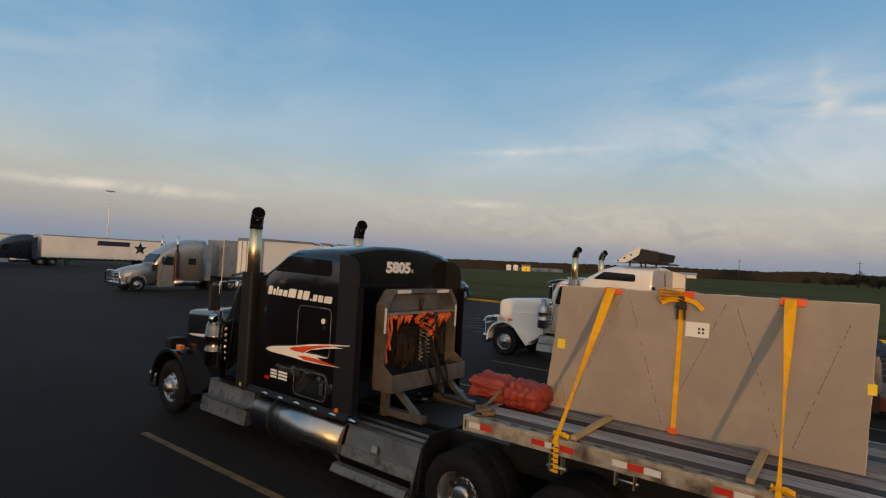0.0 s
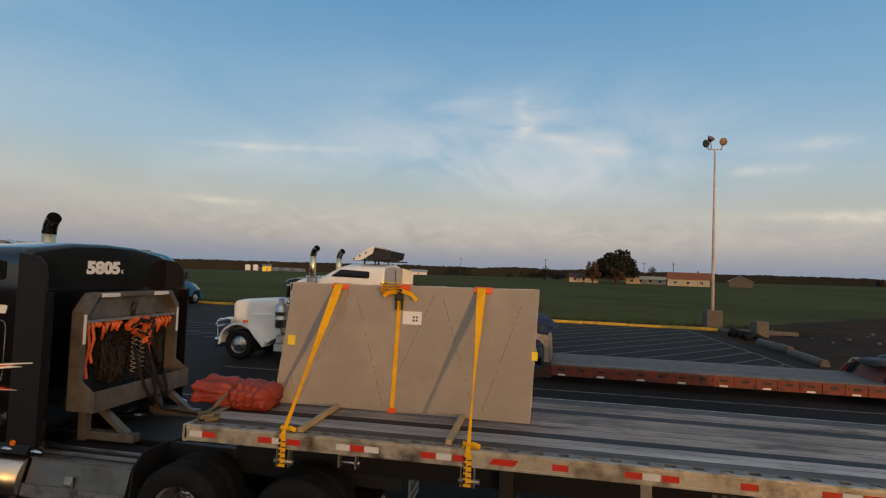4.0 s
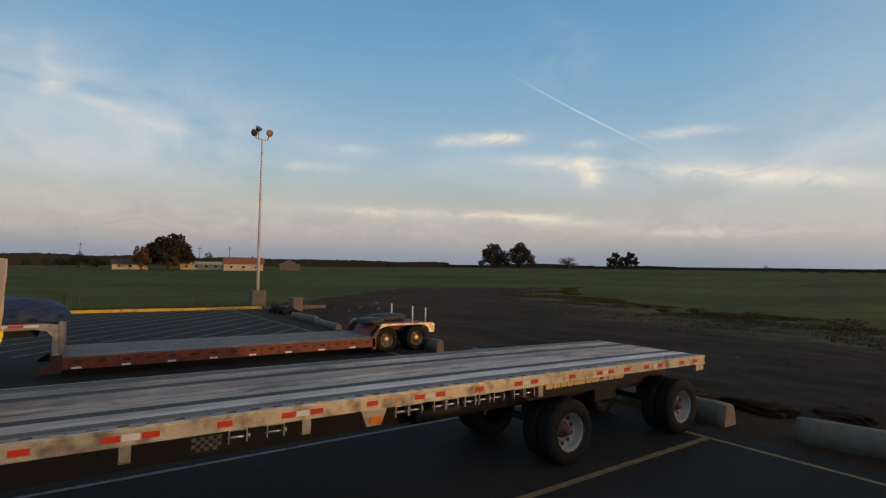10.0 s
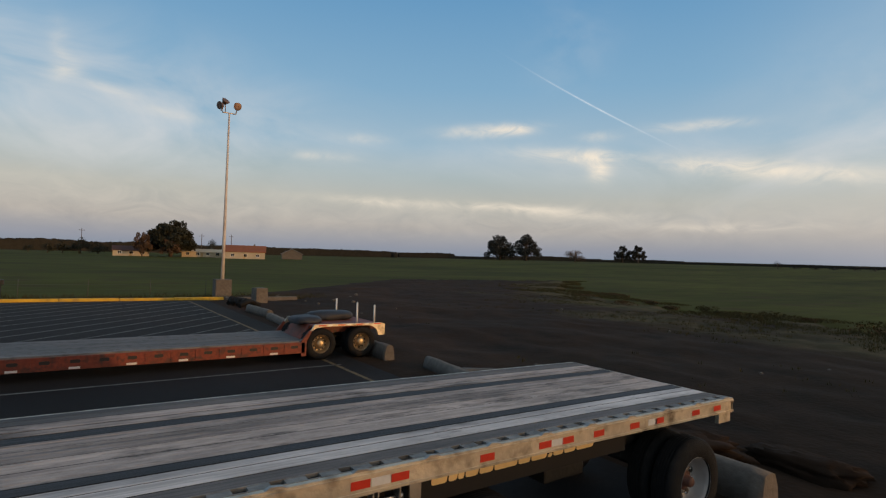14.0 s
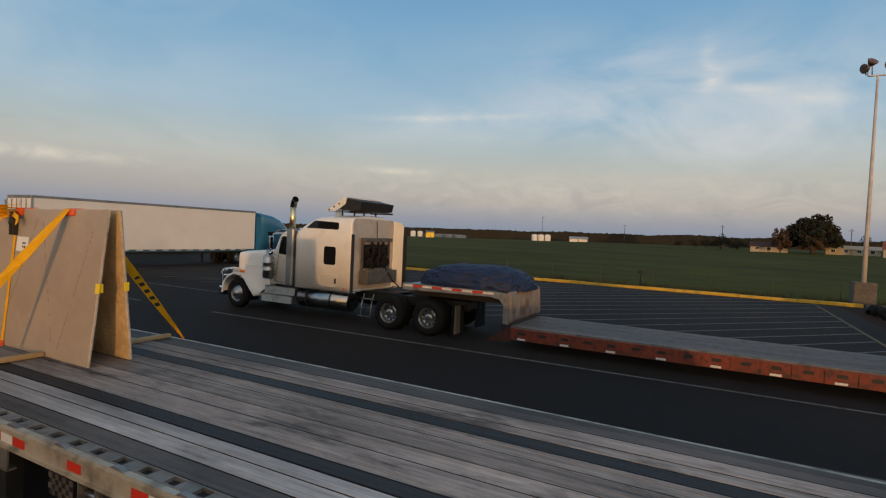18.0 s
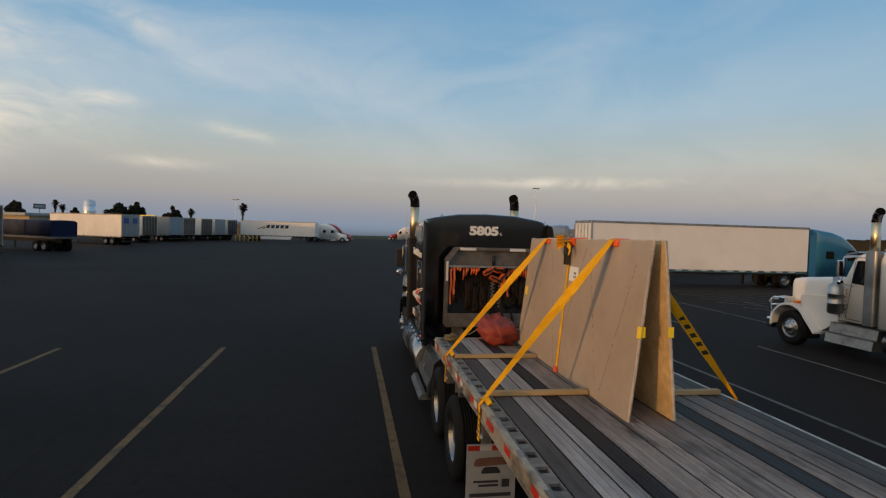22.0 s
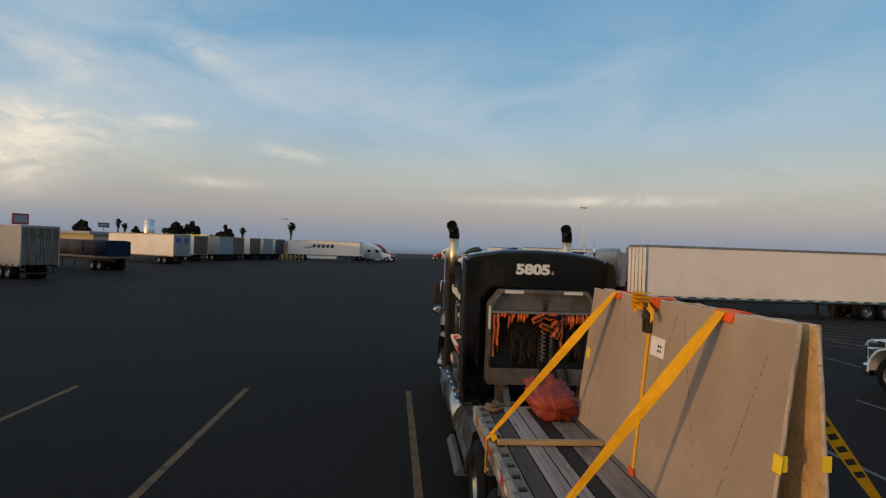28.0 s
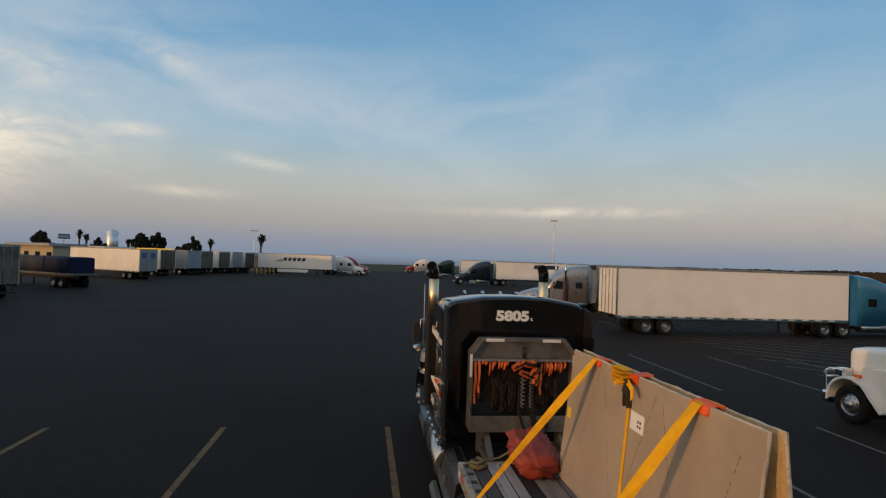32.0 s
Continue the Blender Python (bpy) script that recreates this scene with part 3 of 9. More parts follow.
def sheet(name, xs, ys, z, material, label, category, rough=0.0, inside=None):
    bm = BM()
    grid = {}
    for i, x in enumerate(xs):
        for j, y in enumerate(ys):
            h = rough * noise.noise(Vector((x * 0.25, y * 0.25, 1.0))) + rough * 0.5 * noise.noise(Vector((x * 0.9, y * 0.9, 4.0))) if rough else 0
            grid[i, j] = bm.verts.new((x, y, z + h + rise(x, y)))
    for i in range(len(xs) - 1):
        for j in range(len(ys) - 1):
            bm.faces.new((grid[i, j], grid[i + 1, j], grid[i + 1, j + 1], grid[i, j + 1])).smooth = True
    return solid(name, bm, material, label, category, kind="structure")


def steps(a, b, n):
    return [a + (b - a) * i / n for i in range(n + 1)]


far = [-4500, -3000, -2000, -1400, -1000, -700, -500, -400, -300, -220, -160, -110, -70, -40]
sheet("ground", far + steps(-20, 60, 8) + [-v for v in far[::-1] if -v > 60], far + steps(-20, 60, 8) + [-v for v in far[::-1] if -v > 60], -0.60, M_FAR, "wide flat farm plain reaching the horizon", "ground")
sheet("road", steps(-150, -40, 11) + steps(-30, 14.9, 12), steps(-70, 34.45, 20), 0.0, M_ASPHALT, "dark worn asphalt of the truck parking lot", "parking lot")
sheet("field", steps(-160, -10, 15) + steps(0, 160, 40) + steps(190, 700, 14), [-400, -300, -220, -160, -110] + steps(-80, 130, 54) + steps(150, 420, 12), -0.24, M_FIELD, "flat green field of young crop", "field", rough=0.05)


def earth_edge(y):
    """Where the bare earth ends, from the lot outwards."""
    far_side = 39 + 0.25 * max(y + 10, 0) + (0.012 * (y - 20) ** 2 if y > 20 else 0) + 3.5 * noise.noise(Vector((y * 0.13, 2.0, 0))) + 1.2 * noise.noise(Vector((y * 0.6, 7.0, 0)))
    near_side = 14.9 if y < 35.4 else 14.9 + (y - 35.4) * 0.95 + 1.5 * noise.noise(Vector((y * 0.3, 5, 0)))
    return near_side, max(far_side, near_side + 0.3)


bm = BM()
last = None
GREEN = []
for y in steps(-60, 72, 240):
    a, b = earth_edge(y)
    now = []
    for i in range(91):
        x = a + (b - a) * i / 90
        rut = 0.05 * math.sin((x + 0.12 * y) * 1.7) * max(0, noise.noise(Vector((x * 0.1, y * 0.05, 3))))
        h = 0.13 * noise.noise(Vector((x * 0.22, y * 0.22, 1.0))) + 0.08 * noise.noise(Vector((x * 0.8, y * 0.8, 4.0))) + 0.04 * noise.noise(Vector((x * 2.3, y * 2.3, 8.0))) + rut
        fade = min(1, i / 8)
        GREEN.append(min(max((x - b + 12) / 13 + 0.9 * noise.noise(Vector((x * 0.16, y * 0.10, 9))) + 0.3 * noise.noise(Vector((x * 0.7, y * 0.5, 3))), 0), 1))
        now.append(bm.verts.new((x, y, -0.02 + h * fade + (-0.30 if i == 90 else -0.15 if i == 89 else -0.06 if i == 88 else 0))))
    if last:
        for i in range(90):
            bm.faces.new((last[i], last[i + 1], now[i + 1], now[i])).smooth = True
    last = now
bank = solid("earth_bank", bm, M_DIRT, "bare dark rutted earth beside the lot, grown over towards the field", "earth", kind="structure")
bank.data.attributes.new("overgrown", "FLOAT", "POINT").data.foreach_set("value", GREEN)
NT = M_DIRT.node_tree
surface = NT.nodes["Principled BSDF"].inputs["Base Color"]
grown, mixed, tuft, ramp_n = (NT.nodes.new(k) for k in ("ShaderNodeAttribute", "ShaderNodeMix", "ShaderNodeTexNoise", "ShaderNodeValToRGB"))
grown.attribute_name = "overgrown"
mixed.data_type = "RGBA"
tuft.inputs["Scale"].default_value, tuft.inputs["Detail"].default_value = 0.9, 6
for e, (p, c) in zip(ramp_n.color_ramp.elements, ((0.38, (0.048, 0.046, 0.014, 1)), (0.66, (0.115, 0.082, 0.040, 1)))):
    e.position, e.color = p, c
place = NT.nodes.new("ShaderNodeTexCoord")
NT.links.new(place.outputs["Object"], tuft.inputs["Vector"])
NT.links.new(tuft.outputs[0], ramp_n.inputs[0])
NT.links.new(grown.outputs["Fac"], mixed.inputs[0])
NT.links.new(surface.links[0].from_socket, mixed.inputs[6])
NT.links.new(ramp_n.outputs[0], mixed.inputs[7])
NT.links.new(mixed.outputs[2], surface)

lines = thing("road_marking", "faded yellow parking stall lines on asphalt", "parking lines", kind="structure")
white_lines = thing("road_marking", "faded thin white bay lines on asphalt", "parking lines", kind="structure")


def stripe(x0, y0, x1, y1, w, parent, material):
    d = Vector((x1 - x0, y1 - y0))
    n = Vector((-d.y, d.x)).normalized() * w / 2
    bm = BM()
    k = max(2, int(d.length / 1.5))
    last = None
    for i in range(k + 1):
        t = i / k
        q = Vector((x0, y0)) + d * t
        j1, j2 = 1 + 0.12 * noise.noise(Vector((q.x, q.y, 3))), 1 + 0.12 * noise.noise(Vector((q.x, q.y, 9)))
        now = [bm.verts.new((q.x + n.x * j1, q.y + n.y * j1, 0.006)), bm.verts.new((q.x - n.x * j2, q.y - n.y * j2, 0.006))]
        if last:
            bm.faces.new((last[0], now[0], now[1], last[1]))
        last = now
    part("line", bm, material, parent)


for y in (-12.04, -8.26, -4.48, -0.71):
    stripe(-6.28, y, 14.2, y + 0.41, 0.13, lines, M_LINE)
stripe(14.42, -12, 14.19, 0.3, 0.12, lines, M_LINE)
stripe(14.13, 4.0, 13.72, 34.1, 0.12, lines, M_LINE)
for y in (3.0, 6.8, 10.5):
    stripe(-6.1, y, 14.2, y + 0.3, 0.10, white_lines, M_WLINE)
# slanted bays between the low trailer and the yellow kerb
for i in range(35):
    ye = 19.1 + i * 1.85
    xe, yt = (13.8, ye) if ye < 34.2 else (13.8 - (ye - 34.2) / 1.085, 34.2)
    stripe(xe - (yt - 16.4) / 1.085, 16.4, xe, yt, 0.10, white_lines, M_WLINE)
for i in range(6):
    stripe(-17.0 + 0.3 * i, 6.8 + i * 3.7, -10.0, 6.8 + i * 3.7, 0.10, white_lines, M_WLINE)

def crack(name, pts, seed):
    """A thin irregular crack, drawn as a dark strip."""
    rg_ = random.Random(seed)
    bm = BM()
    last = None
    for (xa, ya), (xb, yb) in zip(pts, pts[1:]):
        n = max(2, int(math.hypot(xb - xa, yb - ya) / 0.12))
        for i in range(n):
            f = i / n
            x, y = xa + (xb - xa) * f + rg_.uniform(-0.02, 0.02), ya + (yb - ya) * f + rg_.uniform(-0.03, 0.03)
            w = rg_.uniform(0.008, 0.03)
            now = [bm.verts.new((x, y - w, 0.004)), bm.verts.new((x, y + w, 0.004))]
            if last:
                bm.faces.new((last[0], now[0], now[1], last[1]))
            last = now
    part(name, bm, M_JOINT, road_)


road_ = bpy.data.objects["road"]
crack("crack", [(3.2, -5.05), (1.0, -5.23), (0.1, -5.34), (-0.8, -5.37), (-1.8, -5.27)], 1)
crack("crack", [(-8.5, -14.0), (-7.9, -9.5), (-8.3, -5.5), (-7.6, -2.0), (-8.0, 3.0)], 2)
crack("crack", [(-30, -7.0), (-22, -6.2), (-14, -7.1), (-8.3, -6.6)], 3)

kerb = thing("kerb", "long low concrete kerb painted yellow at the lot edge", "kerb", kind="structure")
for i in range(26):
    bm = BM()
    x0 = -62 + i * 3.0
    box(bm, x0, x0 + 2.97, 34.45, 34.8, -0.4, 0.17 + 0.012 * math.sin(i * 2.3), 0.03)
    part("kerb_stone", bm, M_KERB_Y if x0 < 15.5 else M_CONC, kerb)
bm = BM()
box(bm, 16.1, 21, 34.45, 34.85, -0.4, 0.16, 0.03)
part("kerb_stone", bm, M_CONC, kerb, "bare concrete end of the kerb")

# ---------------------------------------------------------------- wheels
def wheel_meshes(r, w, rim_r, style):
    """Meshes of a tyre and rim round the y axis; the outer face looks towards -y."""
    bm = BM()
    prof = [(rim_r, 0.02), (rim_r + 0.02, 0.0), (r * 0.86, -0.005), (r * 0.955, 0.025), (r, 0.06)]
    ng = 5
    for i in range(ng):
        a = 0.06 + (w - 0.12) * i / ng
        b = 0.06 + (w - 0.12) * (i + 1) / ng
        prof += [(r, a + 0.012), (r, b - 0.008), (r - 0.014, b - 0.004), (r - 0.014, b + 0.004)]
    prof += [(r, w - 0.05), (r * 0.955, w - 0.025), (r * 0.86, w + 0.005), (rim_r + 0.02, w), (rim_r, w - 0.02), (rim_r, 0.02)]
    lathe(bm, prof, (0, 0, 0), "y", 40)
    tyre = mesh_of("tyre", bm, M_RUBBER)
    bm = BM()
    if style != "steer":          # deep dish that looks outwards, dual wheel
        prof = [(rim_r + 0.006, 0.0), (rim_r + 0.012, 0.012), (rim_r - 0.01, 0.03), (rim_r - 0.03, 0.07), (rim_r - 0.045, 0.15), (rim_r - 0.07, 0.185), (rim_r * 0.6, 0.185), (rim_r * 0.48, 0.16), (rim_r * 0.46, 0.10), (rim_r * 0.4, 0.06), (rim_r * 0.28, 0.045), (0.0, 0.045)]
    else:                          # steer wheel, convex
        prof = [(rim_r + 0.006, 0.0), (rim_r + 0.012, 0.012), (rim_r - 0.015, 0.03), (rim_r - 0.03, 0.06), (rim_r - 0.05, 0.05), (0.18, -0.01), (0.14, -0.015), (0.11, -0.02), (0.10, -0.08), (0.07, -0.10), (0.0, -0.10)]
    if style == "trailer":        # deep open dish, hub of its own
        prof = [(rim_r + 0.006, 0.0), (rim_r + 0.012, 0.012), (rim_r - 0.01, 0.03), (rim_r - 0.02, 0.07), (rim_r - 0.03, 0.16), (rim_r - 0.06, 0.20), (0.165, 0.21), (0.135, 0.195), (0.135, 0.24)]
    lathe(bm, prof, (0, 0.005, 0), "y", 40)
    rim = mesh_of("rim", bm, M_ALU)
    bm = BM()
    face = 0.0 if style == "steer" else 0.19 if style == "drive" else 0.21
    q = 0.178 if style != "drive" else rim_r * 0.55
    cyl(bm, (q, face, 0), (q, face - 0.045, 0), 0.014, n=6)
    nuts = mesh_of("wheel_nut", bm, M_CHROME)
    bm = BM()
    k = 10
    for a in (math.pi / k,):
        q = (rim_r - 0.085) if style == "steer" else (rim_r - 0.087)
        rr = 0.026 if style == "steer" else 0.03 if style == "drive" else 0.037
        d = 0.03 if style == "steer" else 0.179 if style == "drive" else 0.204
        cyl(bm, (q * math.cos(a), d, q * math.sin(a)), (q * math.cos(a), d - 0.008, q * math.sin(a)), rr, n=12)
    holes = mesh_of("rim_hole", bm, M_FRAME)
    return tyre, rim, nuts, holes


WHEELS = {}


def wheel(parent, x, y, z, r=0.52, style="drive", side=-1, dual=False, rim_material=None, name="wheel"):
    """A wheel, a part of its vehicle: its tyre carries the rim, nuts and holes. side -1: outer face towards -y."""
    key = (r, style)
    if key not in WHEELS:
        WHEELS[key] = wheel_meshes(r, 0.29, 0.30 * r / 0.52, style)
    tyre, rim, nuts, holes = WHEELS[key]
    base = share(name, tyre, parent, (x, y, z), 0 if side < 0 else math.pi)
    o = share("rim", rim, base)
    if rim_material:
        key = (r, style, rim_material.name)
        if key not in WHEELS:
            WHEELS[key] = rim.copy()
            WHEELS[key].materials[0] = rim_material
        o.data = WHEELS[key]
    n = 10
    for i in range(n):
        share("rim_hole", holes, base).rotation_euler[1] = 2 * math.pi * i / n
    for i in range(10):
        share("wheel_nut", nuts, base).rotation_euler[1] = 2 * math.pi * i / 10
    if rim_material is M_RIM_G:
        if "hub" not in WHEELS:
            bm = BM()
            lathe(bm, [(0.0, 0.055), (0.045, 0.055), (0.062, 0.075), (0.066, 0.13), (0.09, 0.14), (0.115, 0.15), (0.118, 0.20), (0.134, 0.205), (0.134, 0.26)], (0, 0, 0), "y", 20)
            WHEELS["hub"] = mesh_of("hub", bm, M_HUB)
        share("hub", WHEELS["hub"], base)
    if dual:
        share(name, tyre, parent, (x, y - side * 0.33, z), 0 if side < 0 else math.pi)


# ---------------------------------------------------------------- flatbed trailer
LEN, WID = 14.63, 2.59


def deck_z(x):
    """The long deck is cambered: highest ahead of the middle."""
    return 1.535 - 0.0007 * (x - 4.5) ** 2 if x > 4.5 else 1.535 - 0.0012 * (4.5 - x) ** 2


flatbed = thing("flatbed_trailer", "long empty flatbed trailer with weathered plank deck", "trailer")


def bent_bar(bm, y0, y1, dz0, dz1, x0=0.0, x1=LEN, k=14):
    last = None
    for x in steps(x0, x1, k):
        z = deck_z(x)
        now = [bm.verts.new((x, y, z + d)) for y, d in ((y0, dz0), (y1, dz0), (y1, dz1), (y0, dz1))]
        if last:
            for i in range(4):
                bm.faces.new((last[i], last[(i + 1) % 4], now[(i + 1) % 4], now[i]))
        else:
            bm.faces.new(now)
        last = now
    bm.faces.new(last[::-1])
    return bm


# side rails, with the row of stake pockets along the top
for side, (ya, yb) in enumerate(((0.0, 0.045), (WID - 0.045, WID))):
    bm = BM()
    bent_bar(bm, ya, yb, -0.15, -0.006 if side else 0.004)
    outer = -0.012 if side == 0 else WID
    rail = part("side_rail", bm, M_RAIL, flatbed, "cream painted side rail, scuffed")
    for lo, hi in ((-0.155, -0.135), (-0.03, -0.012)):
        bm = BM()
        bent_bar(bm, outer, outer + 0.012, lo, hi)
        part("rail_lip", bm, M_RAIL, rail)
    bm = BM()
    y = 0.06 if side == 0 else WID - 0.14
    up = -0.001 if side else 0.006
    bent_bar(bm, y - 0.012, y, -0.02, up)
    bent_bar(bm, y + 0.08, y + 0.092, -0.02, up)
    if side:
        bent_bar(bm, y, y + 0.08, -0.02, -0.001)
    for i in range(0 if side else 60):
        x = 0.15 + i * 0.243
        z = deck_z(x)
        box(bm, x, x + 0.145, y, y + 0.08, z - 0.02, z + 0.003)
    part("pocket_track", bm, M_DECK_G if side else M_TRACK, flatbed, "perforated aluminium winch track")
    bm = BM()
    bent_bar(bm, y, y + 0.08, -0.05, -0.02)
    part("track_bed", bm, M_FRAME, flatbed)
    # flattened lugs that stand up along the rail's edge
    for i in range(0 if side else 24):
        x = 0.5 + i * 0.605
        z = deck_z(x)
        bm = BM()
        yy = 0.005 if side == 0 else WID - 0.035
        prism(bm, [(x, z), (x + 0.16, z), (x + 0.12, z + 0.016), (x + 0.05, z + 0.022)], "y", yy, yy + 0.035)
        part("stake_lug", bm, M_ALU_D, flatbed)

# deck: planks run lengthwise in bands between dark metal strips
BANDS = [(0.165, 0.335, M_DECK_G, 1), (0.34, 0.655, M_WOOD_W, 2), (0.66, 0.805, M_DECK_D, 1), (0.81, 1.75, M_WOOD, 4), (1.755, 1.925, M_DECK_D, 1), (1.93, 2.285, M_WOOD, 2), (2.29, 2.44, M_DECK_G, 1)]
rnd = random.Random(5)
SEAMS = []
for y0, y1, m, k in BANDS:
    edges = [y0] + [y0 + (y1 - y0) * (j + rnd.uniform(-0.22, 0.22)) / k for j in range(1, k)] + [y1]
    SEAMS.append(edges[:-1])
    for j in range(k):
        # each board is ribbed lengthwise: low grooves between raised strips
        wide = edges[j + 1] - edges[j] - 0.012
        ribs = max(2, round(wide / 0.055)) if k > 1 else 1
        bm = BM()
        for q in range(ribs):
            ya = edges[j] + 0.006 + wide * q / ribs
            bent_bar(bm, ya, ya + wide / ribs - (0.0035 if ribs > 1 else 0), -0.035, rnd.uniform(-0.0025, 0.0), 0.03, LEN - 0.03)
            bent_bar(bm, ya + wide / ribs - 0.0035, ya + wide / ribs, -0.035, -0.005, 0.03, LEN - 0.03)
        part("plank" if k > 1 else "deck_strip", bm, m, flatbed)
# joints between the planks, drawn as dark strips that fill the gaps
for seams in SEAMS:
    for j, y in enumerate(seams):
        bm = BM()
        bent_bar(bm, y - (0.009 if j == 0 else 0.0062), y + 0.0062, -0.03, -0.003, 0.03, LEN - 0.03)
        part("plank_joint", bm, M_JOINT, flatbed)
bm = BM()
bent_bar(bm, 0.1, WID - 0.1, -0.05, -0.03)
part("deck_bed", bm, M_FRAME, flatbed)
# frame below
bm = BM()
for y in (0.78, 1.72):
    bm = BM()
    bent_bar(bm, y - 0.06, y + 0.08, -0.62, -0.05, 0.2, LEN - 0.2)
    part("main_beam", bm, M_MATTE, flatbed, "black painted steel main beam")
for i in range(26):
    x = 0.4 + i * 0.55
    bm = BM()
    box(bm, x, x + 0.05, 0.05, WID - 0.05, deck_z(x) - 0.17, deck_z(x) - 0.055)
    part("cross_member", bm, M_FRAME, flatbed)
bm = BM()
box(bm, LEN - 0.05, LEN, 0.0, WID, deck_z(LEN) - 0.17, deck_z(LEN) - 0.003, 0.008)
box(bm, LEN - 0.30, LEN - 0.05, 0.005, 0.05, deck_z(LEN) - 0.27, deck_z(LEN) - 0.14)
box(bm, LEN - 0.30, LEN - 0.05, WID - 0.05, WID - 0.005, deck_z(LEN) - 0.27, deck_z(LEN) - 0.14)
part("rear_bar", bm, M_RAIL, flatbed)
bm = BM()
box(bm, -0.03, 0.03, 0.0, WID, deck_z(0) - 0.17, deck_z(0) + 0.01, 0.01)
part("nose_bar", bm, M_RAIL, flatbed)
# reflective tape: pairs of red and white blocks on the near and far rails
for side in (0, 1):
    yy = -0.004 if side == 0 else WID + 0.001
    reds = (0.21, 0.857, 1.18, 1.865, 2.60, 2.93, 3.88, 4.54, 4.865, 5.53, 6.19, 6.51, 7.21, 7.88, 8.20, 8.85, 9.57, 9.89, 10.71, 11.37, 11.66, 12.09, 12.64, 13.06, 13.75, 14.2)
    whites = (0.06, 1.015, 1.72, 2.02, 2.76, 4.70, 6.35, 8.04, 9.73, 11.52, 12.94)
    for places, m in ((reds, M_RED_T), (whites, M_WHITE_T)):
        for xx in places:
            bm = BM()
            z = deck_z(xx + 0.07)
            box(bm, xx, xx + 0.15, yy, yy + 0.003, z - 0.112, z - 0.052)
            part("reflective_tape", bm, m, flatbed)
bm = BM()
z = deck_z(3.5)
prism(bm, [(3.28, z - 0.112), (3.52, z - 0.112), (3.56, z - 0.052), (3.32, z - 0.052)], "y", -0.005, -0.001)
part("maker_plate", bm, M_RED_T, flatbed, "red slanted maker's plate")
# big pale letter shapes low on the frame near the axles, as plain bars
for x, w, h in [(0.0, .15, .13), (.165, .085, .10), (.26, .06, .13), (.335, .13, .10), (.48, .145, .10), (.64, .26, .13), (.915, .14, .13), (1.07, .19, .13), (1.275, .05, .035), (1.345, .13, .10), (1.49, .15, .10), (1.655, .24, .10)]:
    bm = BM()
    prism(bm, rounded([(10.30 + x, 1.255), (10.30 + x + w, 1.255), (10.32 + x + w, 1.255 + h), (10.32 + x, 1.255 + h)], 0.025, 2), "y", 0.094, 0.099)
    part("lettering_bar", bm, M_SUN_LETTER, flatbed)
bm = BM()
box(bm, 9.9, 12.7, 0.10, 0.115, 1.13, 1.385)
part("sign_board", bm, M_MATTE, flatbed, "black board below the rail")

for x in (10.87, 14.0):
    for side, y in ((-1, 0.07), (1, WID - 0.07)):
        wheel(flatbed, x, y, 0.52, style="trailer", side=side, dual=True, rim_material=M_RIM_G)
    bm = BM()
    cyl(bm, (x, 0.5, 0.52), (x, WID - 0.5, 0.52), 0.065, n=12)
    box(bm, x - 0.3, x + 0.3, 0.72, 0.92, 0.6, 0.95, 0.02)
    box(bm, x - 0.3, x + 0.3, WID - 0.92, WID - 0.72, 0.6, 0.95, 0.02)
    part("axle", bm, M_FRAME, flatbed)
bm = BM()
box(bm, 12.0, 12.6, 0.55, 1.9, 0.75, 1.0, 0.03)
part("suspension_box", bm, M_FRAME, flatbed)
for y in (0.6, 1.9):
    bm = BM()
    cyl(bm, (8.2, y, 1.05), (9.3, y, 1.05), 0.13, n=14)
    part("air_tank", bm, M_FRAME, flatbed)
# landing gear
for y in (0.62, 1.97):
    bm = BM()
    box(bm, 3.35, 3.50, y - 0.07, y + 0.07, 0.35, 1.40, 0.01)
    box(bm, 3.31, 3.54, y - 0.13, y + 0.13, 0.27, 0.30, 0.01)
    box(bm, 3.38, 3.47, y - 0.045, y + 0.045, 0.29, 0.5)
    cyl(bm, (3.42, y, 1.2), (4.1, y, 1.42), 0.03, n=8)
    part("landing_leg", bm, M_FRAME, flatbed)
# winches and strap brackets hung below the near rail
WIN = [1.84, 5.74, 6.13, 7.70, 7.90, 8.27, 8.47, 8.77, 9.02, 9.28, 9.66, 9.88]
for x in WIN:
    z = deck_z(x) - 0.155
    bm = BM()
    prism(bm, [(x - 0.096, z - 0.14), (x - 0.084, z - 0.14), (x - 0.084, z - 0.012), (x + 0.084, z - 0.012), (x + 0.084, z - 0.14), (x + 0.096, z - 0.14), (x + 0.096, z), (x - 0.096, z)], "y", 0.0, 0.09)
    part("winch_bracket", bm, M_ALU_D, flatbed)
    bm = BM()
    cyl(bm, (x - 0.11, 0.045, z - 0.09), (x + 0.13, 0.045, z - 0.09), 0.02, n=10)
    cyl(bm, (x + 0.10, 0.045, z - 0.09), (x + 0.125, 0.045, z - 0.09), 0.035, n=10)
    part("winch_drum", bm, M_ALU, flatbed)
for x in (4.73, 6.47, 10.1):
    z = deck_z(x) - 0.155
    bm = BM()
    prism(bm, [(x - 0.05, z), (x + 0.05, z), (x + 0.05, z - 0.16), (x - 0.045, z - 0.16)], "y", 0.0, 0.012)
    box(bm, x - 0.05, x + 0.05, 0.0, 0.06, z - 0.165, z - 0.15)
    part("strap_hook", bm, M_ALU_D, flatbed)
bm = BM()
z = deck_z(7.3) - 0.155
prism(bm, [(7.13, z), (7.49, z), (7.41, z - 0.20), (7.21, z - 0.20)], "y", 0.0, 0.05, 0.01)
